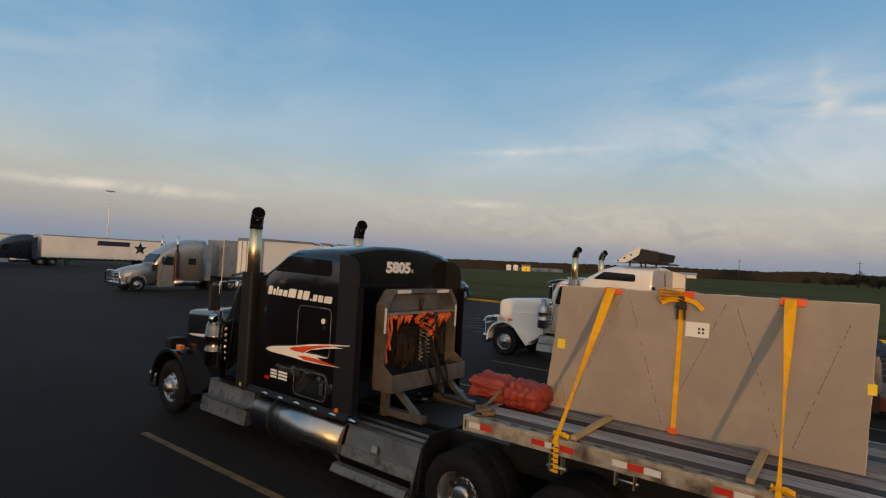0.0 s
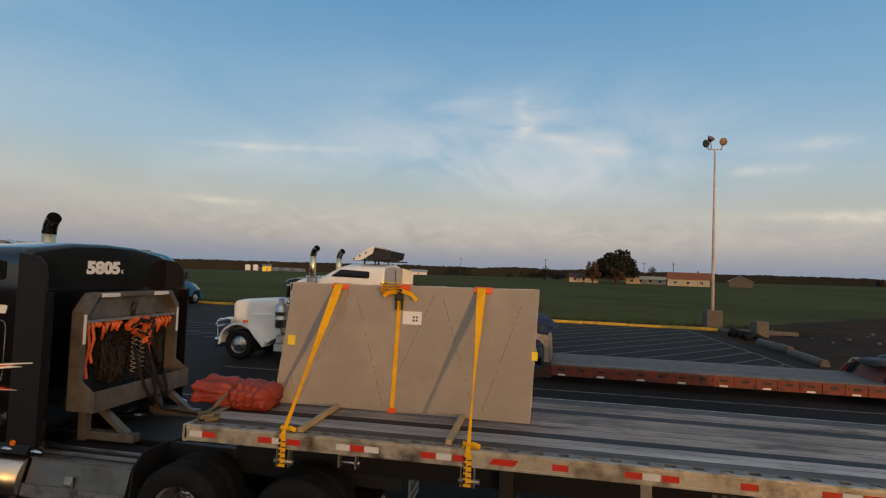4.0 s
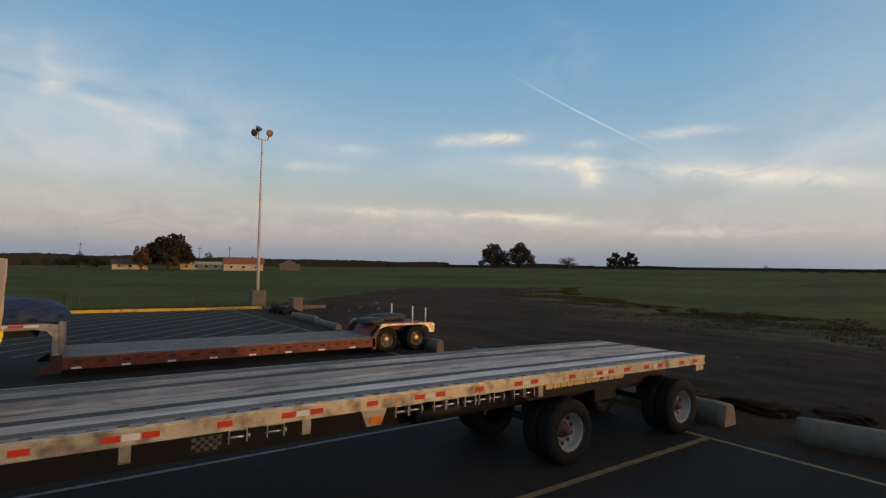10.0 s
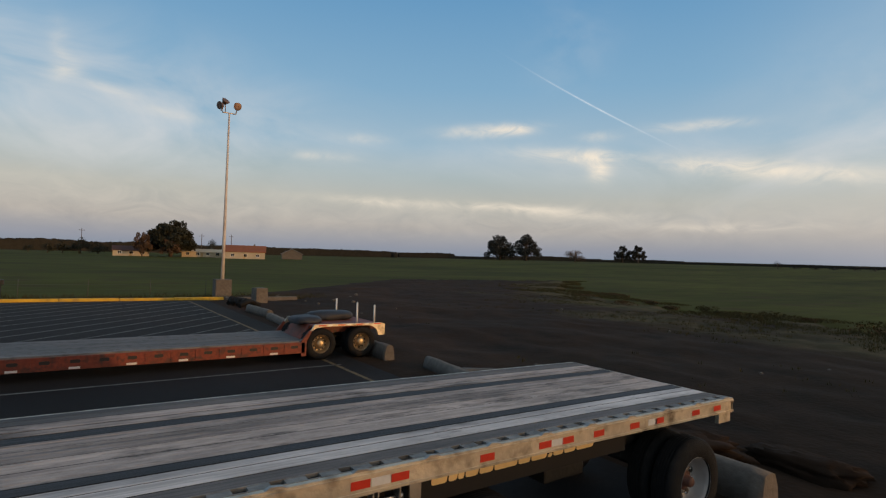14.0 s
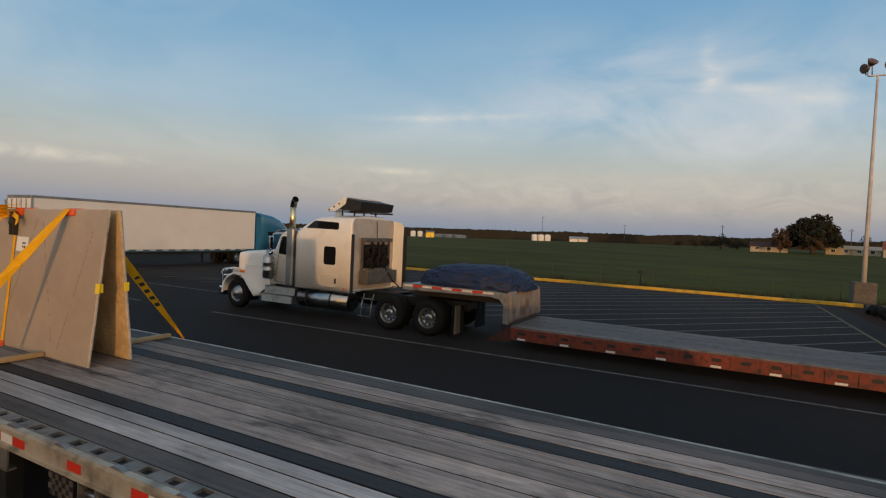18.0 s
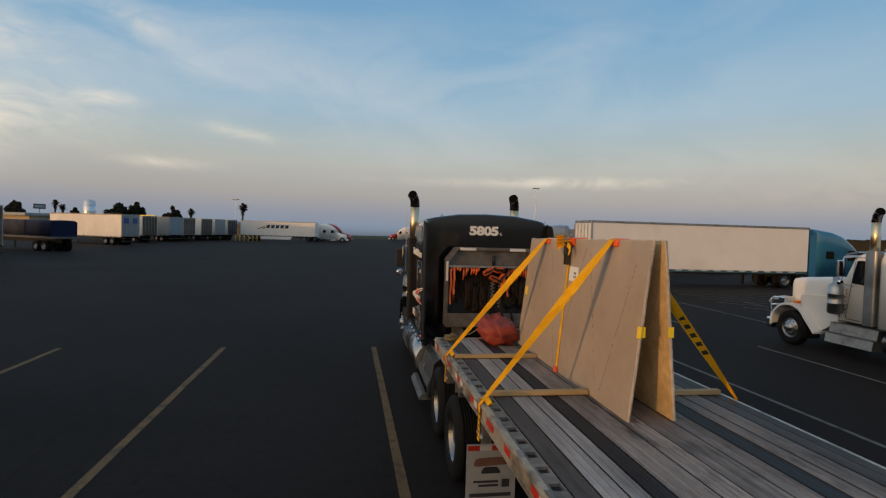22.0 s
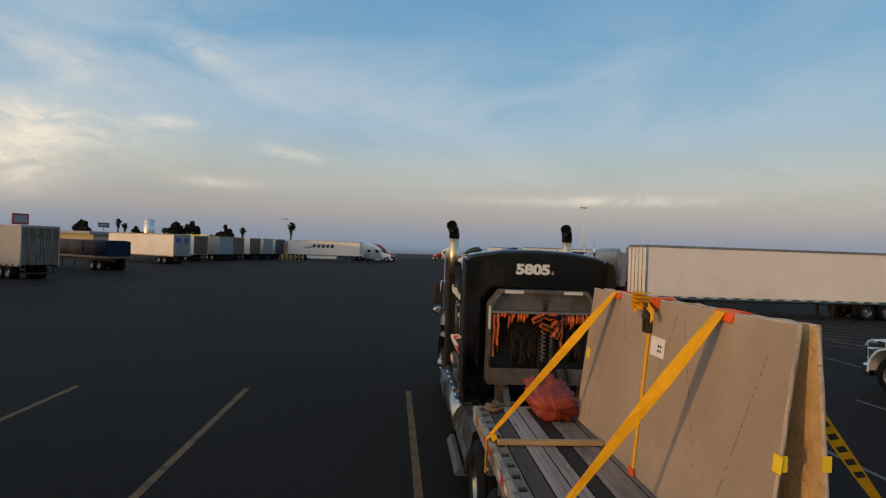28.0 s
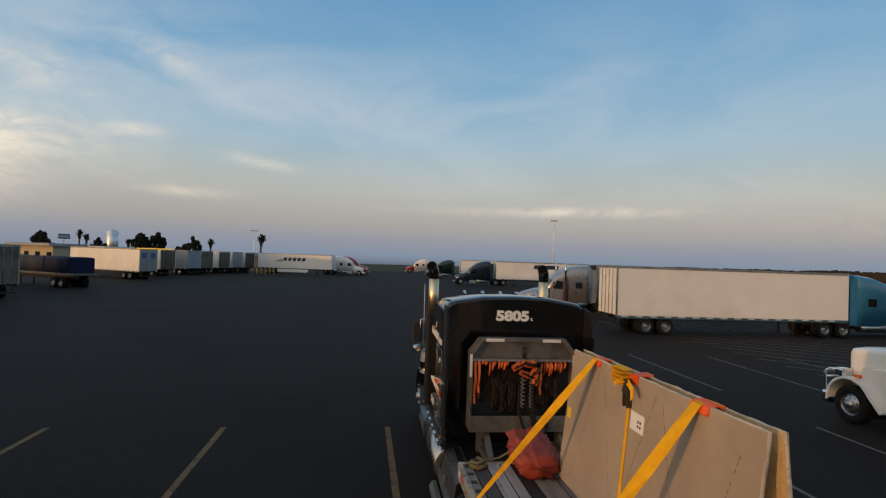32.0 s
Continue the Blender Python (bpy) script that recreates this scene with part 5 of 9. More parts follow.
def tractor(label, at, paint, front_hub, drives, rack, group="", turn=0.0, extras=None):
    t = thing("semi_tractor", label, "truck", at, turn, group)
    HW = 1.24
    back = -0.26 if paint is M_BLACK else 0.0      # the black sleeper's back wall stands between side extenders
    # sleeper
    bm = BM()
    hull_of(bm, [arch_row(-2.32, HW - 0.03, 0.98, 2.92, 0.2, 0.05), arch_row(-2.24, HW, 0.98, 2.99, 0.2, 0.05), arch_row(-1.6, HW, 0.98, 3.38, 0.22, 0.07), arch_row(-1.4, HW, 0.98, 3.44, 0.22, 0.08),
                 arch_row(-0.9, HW, 0.98, 3.47, 0.22, 0.09), arch_row(back - 0.10, HW, 0.98, 3.47, 0.22, 0.09), arch_row(back - 0.03, HW - 0.012, 0.99, 3.45, 0.2, 0.09), arch_row(back, HW - 0.03, 1.02, 3.42, 0.2, 0.09)])
    sleeper = part("sleeper", bm, paint, t)
    # cab with sloping windscreen
    bm = BM()
    hull_of(bm, [arch_row(-3.62, 0.98, 1.0, 2.12, 0.1, 0.03), arch_row(-3.5, 1.0, 1.0, 2.2, 0.1, 0.03), arch_row(-3.22, 1.02, 1.0, 2.82, 0.16, 0.05), arch_row(-3.05, 1.04, 1.0, 2.90, 0.16, 0.05), arch_row(-2.30, 1.08, 1.0, 2.93, 0.16, 0.05)])
    cab = part("cab", bm, paint, t)
    bm = BM()
    for s in (-1, 1):
        prism(bm, [(s * 0.06, 0), (s * 0.86, 0), (s * 0.82, 0.52), (s * 0.06, 0.55)], "x", 0, 0.01)
    ws = part("windscreen", bm, M_GLASS_D, cab)
    ws.location, ws.rotation_euler[1] = (-3.53, 0, 2.23), radians(24)
    for s in (-1, 1):
        bm = BM()
        y = s * 1.075
        side_plate(bm, rounded([(-3.22, 2.05), (-2.62, 2.0), (-2.62, 2.66), (-3.08, 2.66)], 0.06, 3), y, y + s * 0.006)
        part("side_window", bm, M_GLASS_D, cab)
        bm = BM()
        outline(bm, rounded([(-3.36, 1.08), (-2.54, 1.05), (-2.54, 2.74), (-3.12, 2.74)], 0.08, 3), s * 1.072, 0.014)
        part("door_seam", bm, M_FRAME, cab)
        bm = BM()
        box(bm, -2.74, -2.58, s * 1.085 - 0.012, s * 1.085 + 0.012, 1.86, 1.90, 0.005)
        part("door_handle", bm, M_CHROME, cab)
    bm = BM()
    prism(bm, [(-3.62, 2.72), (-3.50, 2.84), (-3.15, 2.90), (-3.15, 2.87), (-3.48, 2.79)], "y", -0.98, 0.98)
    part("sun_visor", bm, M_CHROME, t)
    for y in (-0.7, -0.35, 0, 0.35, 0.7):
        bm = BM()
        xr, zr = (-1.55, 3.43) if paint is M_BLACK else (-2.98, 2.93)
        hull_of(bm, [arch_row(xr + q, 0.034 * g, zr, zr + 0.055 * g, 0.012, 0.01) for q, g in ((0, 0.9), (0.03, 1.0), (0.09, 0.8), (0.16, 0.35), (0.19, 0.1))])
        for v in bm.verts:
            v.co.y += y
        lamp = part("roof_lamp", bm, M_CHROME, t)
        bm = BM()
        box(bm, xr - 0.012, xr, y - 0.026, y + 0.026, zr + 0.006, zr + 0.045, 0.008)
        part("lens", bm, M_AMBER, lamp)
    # hood, tapering forwards
    bm = BM()
    hull_of(bm, [arch_row(-5.68, 0.60, 0.95, 1.92, 0.1, 0.03), arch_row(-5.62, 0.63, 0.95, 2.0, 0.1, 0.03), arch_row(-5.5, 0.64, 0.95, 2.03, 0.11, 0.035), arch_row(-4.6, 0.74, 1.0, 2.11, 0.12, 0.04), arch_row(-3.55, 0.94, 1.0, 2.19, 0.13, 0.04)])
    hood = part("hood", bm, paint, t)
    bm = BM()
    box(bm, -5.74, -5.62, -0.50, 0.50, 0.78, 1.84, 0.03)
    grille = part("grille", bm, M_CHROME, hood)
    bm = BM()
    for i in range(14):
        y = -0.44 + i * 0.068
        box(bm, -5.752, -5.738, y, y + 0.02, 0.84, 1.78)
    part("grille_bars", bm, M_FRAME, grille)
    bm = BM()
    box(bm, -6.02, -5.78, -1.2, 1.2, 0.38, 0.72, 0.06)
    part("bumper", bm, M_CHROME, t)
    bm = BM()
    for s in (-1, 1):
        tube(bm, [(-5.98, s * 1.05, 0.7), (-6.05, s * 1.05, 1.2), (-5.95, s * 1.0, 1.34), (-5.75, s * 0.9, 1.34)], 0.035, 8)
    tube(bm, [(-6.03, -1.05, 1.1), (-6.06, 0, 1.1), (-6.03, 1.05, 1.1)], 0.03, 8)
    tube(bm, [(-6.05, -1.05, 1.28), (-6.08, 0, 1.28), (-6.05, 1.05, 1.28)], 0.03, 8)
    if paint is M_BLACK:
        bm.free()
    else:
        part("bull_bar", bm, M_CHROME, t)
    for s in (-1, 1):
        # front wing
        bm = BM()
        prof = []
        for i in range(13):
            a = math.pi * (1.02 - i / 12 * 0.86)
            prof.append((front_hub + 0.70 * math.cos(a) - 0.02, 0.60 + 0.66 * math.sin(a)))
        prof = [(front_hub - 0.74, 0.5)] + prof + [(front_hub + 0.95, 0.55), (front_hub + 0.95, 0.5)]
        inner = [(front_hub + 0.90, 0.5)] + [(front_hub + 0.635 * math.cos(math.pi * (0.16 + i / 12 * 0.86)) - 0.02, 0.60 + 0.60 * math.sin(math.pi * (0.16 + i / 12 * 0.86))) for i in range(13)] + [(front_hub - 0.68, 0.5)]
        prism(bm, prof + inner, "y", s * 0.62 if s > 0 else -1.22, 1.22 if s > 0 else -0.62)
        wing = part("wing", bm, paint, t)
        bm = BM()
        prism(bm, [(front_hub + 0.56, 0.98), (front_hub + 0.70, 0.70), (front_hub + 0.95, 0.60), (front_hub + 1.45, 0.92), (front_hub + 1.45, 1.62), (front_hub + 0.2, 1.55), (front_hub + 0.1, 1.22)], "y", min(s * 0.70, s * 0.98), max(s * 0.70, s * 0.98))
        part("inner_wing", bm, paint, wing)
        bm = BM()
        box(bm, front_hub + 0.10, front_hub + 0.26, s * 1.10 - 0.05, s * 1.10 + 0.05, 1.27, 1.36, 0.02)
        part("indicator", bm, M_AMBER, wing, "amber indicator lamp")
        bm = BM()
        prism(bm, rounded([(s * 0.66, 1.18), (s * 1.0, 1.18), (s * 1.0, 1.40), (s * 0.66, 1.40)], 0.05, 3), "x", front_hub - 0.66, front_hub - 0.42)
        head = part("headlamp", bm, M_MATTE if paint is M_BLACK else M_CHROME, wing)
        bm = BM()
        for q in (0.75, 0.92):
            cyl(bm, (front_hub - 0.67, s * q, 1.29), (front_hub - 0.66, s * q, 1.29), 0.075, n=14)
        part("headlamp_lens", bm, M_PAPER, head)
        wheel(t, front_hub, s * 1.17, 0.52, style="steer", side=s)
        bm = BM()
        box(bm, front_hub + 0.60, front_hub + 0.62, min(s * 0.7, s * 1.2), max(s * 0.7, s * 1.2), 0.3, 0.75)
        part("splash_flap", bm, M_RUBBER, t)
        # air cleaner
        bm = BM()
        lathe(bm, [(0.0, 0.0), (0.15, 0.0), (0.19, 0.04), (0.19, 0.26), (0.2, 0.27), (0.2, 0.30), (0.19, 0.31), (0.19, 0.52), (0.2, 0.53), (0.2, 0.56), (0.19, 0.57), (0.19, 0.72), (0.15, 0.80), (0.085, 0.84), (0.085, 1.0), (0.0, 1.0)], (-3.62, s * 1.14, 1.17), "z", 28)
        part("air_cleaner", bm, M_SMOKE if paint is M_BLACK else M_ALU, t, "dull chrome air cleaner canister")
        for k in range(6):
            bm = BM()
            cyl(bm, (-3.36, s * 1.09, 1.34 + k * 0.105), (-3.36, s * 1.13, 1.34 + k * 0.105), 0.036, 0.028, n=12)
            part("cab_marker_lamp", bm, M_CHROME, t)
        # stack with perforated guard
        bm = BM()
        sx_, sy_ = -2.52, s * 1.19
        cyl(bm, (sx_, sy_, 2.9), (sx_, sy_, 3.70), 0.105, n=32)
        part("exhaust_stack", bm, M_STACK, t, "chrome exhaust stack with the sun's gold put into its tint")
        bm = BM()
        tube(bm, [(sx_, sy_, 3.66), (sx_ + 0.004, sy_, 3.72), (sx_ + 0.022, sy_ - 0.008, 3.79), (sx_ + 0.065, sy_ - 0.03, 3.855), (sx_ + 0.125, sy_ - 0.06, 3.90), (sx_ + 0.17, sy_ - 0.082, 3.925)], 0.108, 20)
        tip = part("stack_tip", bm, M_BLACK if paint is M_BLACK else M_SMOKE, t, "curved dark stack tip")
        bm = BM()
        cyl(bm, (sx_ + 0.168, sy_ - 0.081, 3.924), (sx_ + 0.176, sy_ - 0.085, 3.928), 0.098, n=20)
        part("stack_mouth", bm, M_HOLLOW, tip, "black disc for the dark open mouth of the stack")
        bm = BM()
        prism(bm, rounded([(sx_ - 0.15, sy_ - 0.13), (sx_ + 0.15, sy_ - 0.13), (sx_ + 0.15, sy_ + 0.13), (sx_ - 0.15, sy_ + 0.13)], 0.06, 3), "z", 1.02, 2.93)
        part("stack_guard", bm, M_MATTE if paint is M_BLACK else M_ALU, t)
        # mirror
        bm = BM()
        tube(bm, [(-3.1, s * 1.06, 2.75), (-3.2, s * 1.38, 2.72), (-3.2, s * 1.40, 2.05), (-3.15, s * 1.06, 1.95)], 0.014, 6)
        part("mirror_arm", bm, M_CHROME, t)
        bm = BM()
        box(bm, -3.26, -3.19, s * 1.45 - 0.1, s * 1.45 + 0.1, 2.22, 2.66, 0.03)
        part("mirror", bm, M_FRAME if paint is M_BLACK else M_CHROME, t)
        bm = BM()
        cyl(bm, (-3.22, s * 1.45, 2.08), (-3.15, s * 1.45, 2.08), 0.09, 0.05, n=14)
        part("round_mirror", bm, M_CHROME, t)
        # cab step box, tank, rear step box
        bm = BM()
        prism(bm, [(s * 0.78, 0.92), (s * 1.12, 0.92), (s * 1.16, 0.66), (s * 1.26, 0.64), (s * 1.30, 0.40), (s * 0.78, 0.40)], "x", -3.75, -2.36)
        step = part("cab_step", bm, M_TREAD if paint is M_BLACK else M_ALU_D, t, "dull metal step and battery box")
        bm = BM()
        for a, b, zz in ((1.02, 1.16, 0.925), (1.17, 1.29, 0.66)):
            box(bm, -3.72, -2.40, min(s * a, s * b), max(s * a, s * b), zz, zz + 0.012)
        part("step_tread", bm, M_ALU, step)
        bm = BM()
        ty, tr = (1.02, 0.33) if paint is M_BLACK else (0.98, 0.31)
        cyl(bm, (-2.12, s * ty, 0.66), (-0.05, s * ty, 0.66), tr, n=40)
        tank = part("fuel_tank", bm, M_TANK, t, "polished aluminium fuel tank")
        for xx in (-1.66,) if paint is M_BLACK else (-1.75, -0.75):
            bm = BM()
            lathe(bm, [(tr + 0.001, -0.03), (tr + 0.011, -0.03), (tr + 0.011, 0.03), (tr + 0.001, 0.03)], (xx, s * ty, 0.66), "x", 36)
            part("tank_strap", bm, M_FRAME, tank)
        bm = BM()
        cyl(bm, (-2.15, s * 1.13, 0.95), (-2.15, s * 1.17, 0.99), 0.06, n=14)
        part("fuel_cap", bm, M_FRAME, tank)
        bm = BM()
        if paint is M_BLACK:
            prism(bm, [(s * 1.20, 1.09), (s * 1.25, 1.09), (s * 1.305, 1.015), (s * 1.29, 0.995), (s * 0.8, 0.995)], "x", -2.36, 0.02)
        else:
            box(bm, -2.32, 0.0, min(s * 0.80, s * 1.24), max(s * 0.80, s * 1.24), 0.965, 1.0)
        part("walkway", bm, M_MATTE if paint is M_BLACK else M_TREAD, t)
        for i in range(6):
            bm = BM()
            hull_of(bm, [arch_row(-2.24 + i * 0.4 + q, 0.035 * g, 0, 0.03 * g, 0.01, 0.012) for q, g in ((0, 0.3), (0.03, 0.9), (0.07, 1.0), (0.12, 0.6), (0.15, 0.2))])
            part("walkway_lamp", bm, M_CHROME, t).location = (0.3, s * 1.28 if paint is M_BLACK else s * 1.2, 1.04 if paint is M_BLACK else 1.0)
        # drive wheels, wings, flaps
        for xx in drives:
            wheel(t, xx, s * 1.25, 0.52, side=s, dual=True)
        bm = BM()
        f0, f1, g0, g1 = (0.63, 1.20, 0.07, 0.73) if paint is M_BLACK else (0.42, 1.18, 0.10, 0.92)
        box(bm, drives[1] + 0.78, drives[1] + 0.80, min(s * f0, s * f1), max(s * f0, s * f1), g0, g1)
        flap = part("mud_flap", bm, M_RUBBER if paint is not M_BLACK else mat("grey_white_flap", (0.40, 0.39, 0.37), 0.7, grain=6, vary=0.12, bump=0.1, dirt=(0.2, 0.18, 0.16), dirt_amount=0.5), t)
        if paint is M_BLACK:
            for j, m in enumerate((M_WHITE_T, M_RED_T, M_WHITE_T, M_RED_T)):
                bm = BM()
                a = s * 0.635 + j * 0.14 * s
                box(bm, drives[1] + 0.803, drives[1] + 0.808, min(a, a + s * 0.138), max(a, a + s * 0.138), 0.665, 0.72)
                part("reflective_tape", bm, m, flap)
            bm = BM()
            prism(bm, rounded([(s * 0.70, 0.50), (s * 1.13, 0.48), (s * 1.10, 0.575), (s * 0.75, 0.59)], 0.05, 3), "x", drives[1] + 0.802, drives[1] + 0.806)
            part("printed_shape", bm, mat("faded_red_brown_print", (0.20, 0.09, 0.06), 0.7), flap)
            bm = BM()
            prism(bm, rounded([(s * 0.80, 0.40), (s * 1.04, 0.40), (s * 1.0, 0.475), (s * 0.84, 0.475)], 0.03, 3), "x", drives[1] + 0.802, drives[1] + 0.806)
            for k_, (a, b, z0_, z1_) in enumerate(((0.70, 0.79, 0.24, 0.33), (0.83, 1.12, 0.295, 0.32), (0.83, 1.06, 0.25, 0.275), (0.68, 1.16, 0.135, 0.175))):
                box(bm, drives[1] + 0.802, drives[1] + 0.806, min(s * a, s * b), max(s * a, s * b), z0_, z1_)
            part("printed_bar", bm, M_INK, flap)
    # sides of the sleeper: window, locker doors
    for s in (-1, 1):
        y = s * (HW + 0.002)
        bm = BM()
        side_plate(bm, rounded([(-1.86, 2.99), (-0.5, 2.97), (-0.5, 3.20), (-1.50, 3.24)], 0.06, 3), y, y + s * 0.008)
        part("sleeper_window", bm, M_GLASS_D, sleeper)
        bm = BM()
        outline(bm, rounded([(-1.20, 1.78), (-0.45, 1.78), (-0.45, 2.50), (-1.20, 2.50)], 0.10, 3), y, 0.008)
        outline(bm, rounded([(-1.22, 1.15), (-0.48, 1.15), (-0.48, 1.53), (-1.22, 1.53)], 0.10, 3), y, 0.008)
        part("door_seam", bm, M_ALU_D if paint is M_BLACK else M_WHITE, sleeper)
        if paint is not M_BLACK:
            bm = BM()
            side_plate(bm, rrect(-1.08, -0.60, 1.83, 2.42, 0.08), y, y + s * 0.006)
            part("sleeper_window", bm, M_GLASS_D, sleeper)
        bm = BM()
        box(bm, -0.62, -0.55, y - 0.01, y + 0.01, 1.24, 1.40, 0.004)
        part("locker_latch", bm, M_FRAME if paint is not M_BLACK else M_ALU, sleeper)
        bm = BM()
        cyl(bm, (-0.22, y, 1.10), (-0.22, y + s * 0.02, 1.10), 0.035, n=12)
        part("side_lamp", bm, M_AMBER, sleeper)
        if paint is M_BLACK:
            bm = BM()
            prism(bm, [(-0.34, 0.98), (0.04, 0.98), (0.06, 1.1), (0.06, 3.02), (0.03, 3.17), (-0.06, 3.26), (-0.34, 3.30)], "y", min(s * 1.205, s * 1.236), max(s * 1.205, s * 1.236))
            part("side_extender", bm, M_MATTE, t, "dull black side extender beside the sleeper's back wall")
        # fairing fins behind the sleeper
        bm = BM()
        box(bm, 0.0 if s < 0 or paint is M_BLACK else 0.40, 0.15 if paint is M_BLACK else 0.10 if s < 0 else 0.54, min(s * 1.20, s * 1.23), max(s * 1.20, s * 1.23), 0.98, 2.85)
        part("side_fairing", bm, paint if paint is M_BLACK else M_FRAME, t)
    # chassis
    bm = BM()
    for y in (-0.45, 0.36):
        box(bm, -5.6, drives[1] + 0.95, y, y + 0.09, 0.72, 1.0)
    for xx in (0.6, 1.4, drives[0], drives[1], drives[1] + 0.85):
        box(bm, xx - 0.06, xx + 0.06, -0.4, 0.4, 0.74, 0.95)
    for xx in drives:
        cyl(bm, (xx, -0.95, 0.52), (xx, 0.95, 0.52), 0.10, n=12)
        bmesh.ops.create_icosphere(bm, subdivisions=2, radius=0.24, matrix=Matrix.Translation((xx, 0, 0.54)))
    cyl(bm, (front_hub, -0.95, 0.45), (front_hub, 0.95, 0.45), 0.07, n=10)
    part("chassis", bm, M_FRAME, t)
    bm = BM()
    box(bm, 0.15, 1.25, -0.50, 0.50, 1.0, 1.02)
    part("deck_plate", bm, M_FRAME, t)
    bm = BM()
    xm = (drives[0] + drives[1]) / 2
    prism(bm, [(xm - 0.42, -0.42), (xm + 0.25, -0.45), (xm + 0.55, -0.25), (xm + 0.15, -0.06), (xm + 0.15, 0.06), (xm + 0.55, 0.25), (xm + 0.25, 0.45), (xm - 0.42, 0.42)], "z", 1.08, 1.16)
    box(bm, xm - 0.25, xm + 0.25, -0.40, 0.40, 1.0, 1.08)
    part("fifth_wheel", bm, M_FRAME, t)
    # steps behind the sleeper, near side
    if paint is M_BLACK:
        bm = BM()
        x9 = drives[0] - 0.62
        prism(bm, [(-1.17, 0.93), (-0.80, 0.93), (-0.80, 0.38), (-1.30, 0.38), (-1.30, 0.52), (-1.275, 0.60)], "x", -0.02, x9)
        sb = part("toolbox_step", bm, M_STEEL, t, "brushed steel toolbox with steps")
        bm = BM()
        box(bm, -0.03, x9 + 0.01, -1.02, -0.62, 0.955, 0.985, 0.006)
        part("top_plate", bm, M_MATTE, sb)
        for y0_, zz in ((-1.06, 0.985), (-0.94, 1.005)):
            bm = BM()
            box(bm, 0.0, x9, y0_ - 0.012, y0_ + 0.012, zz - 0.03, zz + 0.012, 0.004)
            part("plate_edge", bm, M_ALU, sb)
        bm = BM()
        box(bm, -0.03, x9 + 0.01, -1.19, -1.03, 0.925, 0.945, 0.005)
        part("upper_tread", bm, M_TREAD, sb)
        bm = BM()
        prism(bm, [(-1.29, 0.55), (-1.30, 0.548), (-1.268, 0.67), (-1.256, 0.67)], "x", -0.04, x9 - 0.02)
        part("tread_strip", bm, M_TREAD, sb)
        bm = BM()
        box(bm, -0.02, x9 - 0.04, -1.312, -1.295, 0.455, 0.535)
        part("toe_slot", bm, M_HOLLOW, sb)
        bm = BM()
        prism(bm, [(-1.20, 0.44), (-1.37, 0.435), (-1.42, 0.355), (-1.42, 0.335), (-1.20, 0.335)], "x", -0.10, x9 - 0.05)
        part("step_tread", bm, M_TREAD, sb)
        for k in range(26):
            for j in range(3):
                bm = BM()
                x8 = -0.06 + k * (x9 - 0.0) / 26.5
                y8 = -1.25 - 0.045 * j
                prism(bm, [(x8, y8), (x8 + 0.012, y8 - 0.012), (x8 + 0.03, y8 - 0.004), (x8 + 0.018, y8 + 0.008)], "z", 0.4375, 0.4425)
                part("raised_stud", bm, M_ALU, sb)
        bm = BM()
        prism(bm, [(-1.27, 0.40), (-0.62, 0.40), (-0.62, 1.08), (-1.05, 1.08), (-1.20, 0.95)], "x", x9 + 0.03, x9 + 0.055)
        part("quarter_guard", bm, M_MATTE, t, "black quarter guard plate before the drive wheel")
        bm = BM()
        prism(bm, [(-1.285, 0.72), (-1.262, 0.80), (-1.25, 0.72), (-1.262, 0.66)], "x", 0.52, 0.62)
        part("latch", bm, M_ALU_D, sb)
    else:
        bm = BM()
        for xx in (0.42, 0.78):
            tube(bm, [(xx, -1.0, 1.0), (xx + 0.03, -1.18, 0.66), (xx + 0.06, -1.24, 0.30)], 0.02, 6)
        lad = part("ladder_rail", bm, M_ALU_D, t)
        for zz, yy in ((0.34, -1.24), (0.60, -1.20), (0.86, -1.10)):
            bm = BM()
            box(bm, 0.42, 0.86, yy - 0.09, yy + 0.03, zz - 0.015, zz + 0.015)
            part("ladder_step", bm, M_TREAD, lad)
    # headache rack
    if rack and paint is not M_BLACK:
        extras(t, None, 0.06, 0.85, 1.25, 2.75)
    elif rack:
        x0, hw, z0, z1 = 0.09, 0.88, 1.43, 2.83
        bm = BM()
        box(bm, x0 + 0.36, x0 + 0.385, -hw, hw, z0 - 0.03, z0 + 0.22, 0.004)
        box(bm, x0, x0 + 0.36, -hw + 0.02, hw - 0.02, z0 - 0.03, z0 - 0.01)
        rk = part("tray", bm, M_RACK, t, "grimy aluminium tray of the cab guard rack, shade in its colour")
        for s in (-1, 1):
            bm = BM()
            prism(bm, [(x0 + 0.16, z0 - 0.03), (x0 + 0.36, z0 - 0.03), (x0 + 0.36, z0 + 0.22), (x0 + 0.16, z0 + 0.36)], "y", min(s * (hw - 0.012), s * hw), max(s * (hw - 0.012), s * hw))
            part("tray_end", bm, M_RACK, rk)
        bm = BM()
        loop = [(-hw, z0 - 0.03), (-hw, z1 - 0.22), (-hw + 0.17, z1), (hw - 0.17, z1), (hw, z1 - 0.22), (hw, z0 - 0.03)]
        inner = [(y * 0.93, z - 0.05 if z > z1 - 0.3 else z) for y, z in loop]
        for (a, b), (c, d) in zip(zip(loop, loop[1:]), zip(inner, inner[1:])):
            prism(bm, [a, b, d, c], "x", x0, x0 + 0.16)
        part("rack_hoop", bm, M_RACK, rk)
        bm = BM()
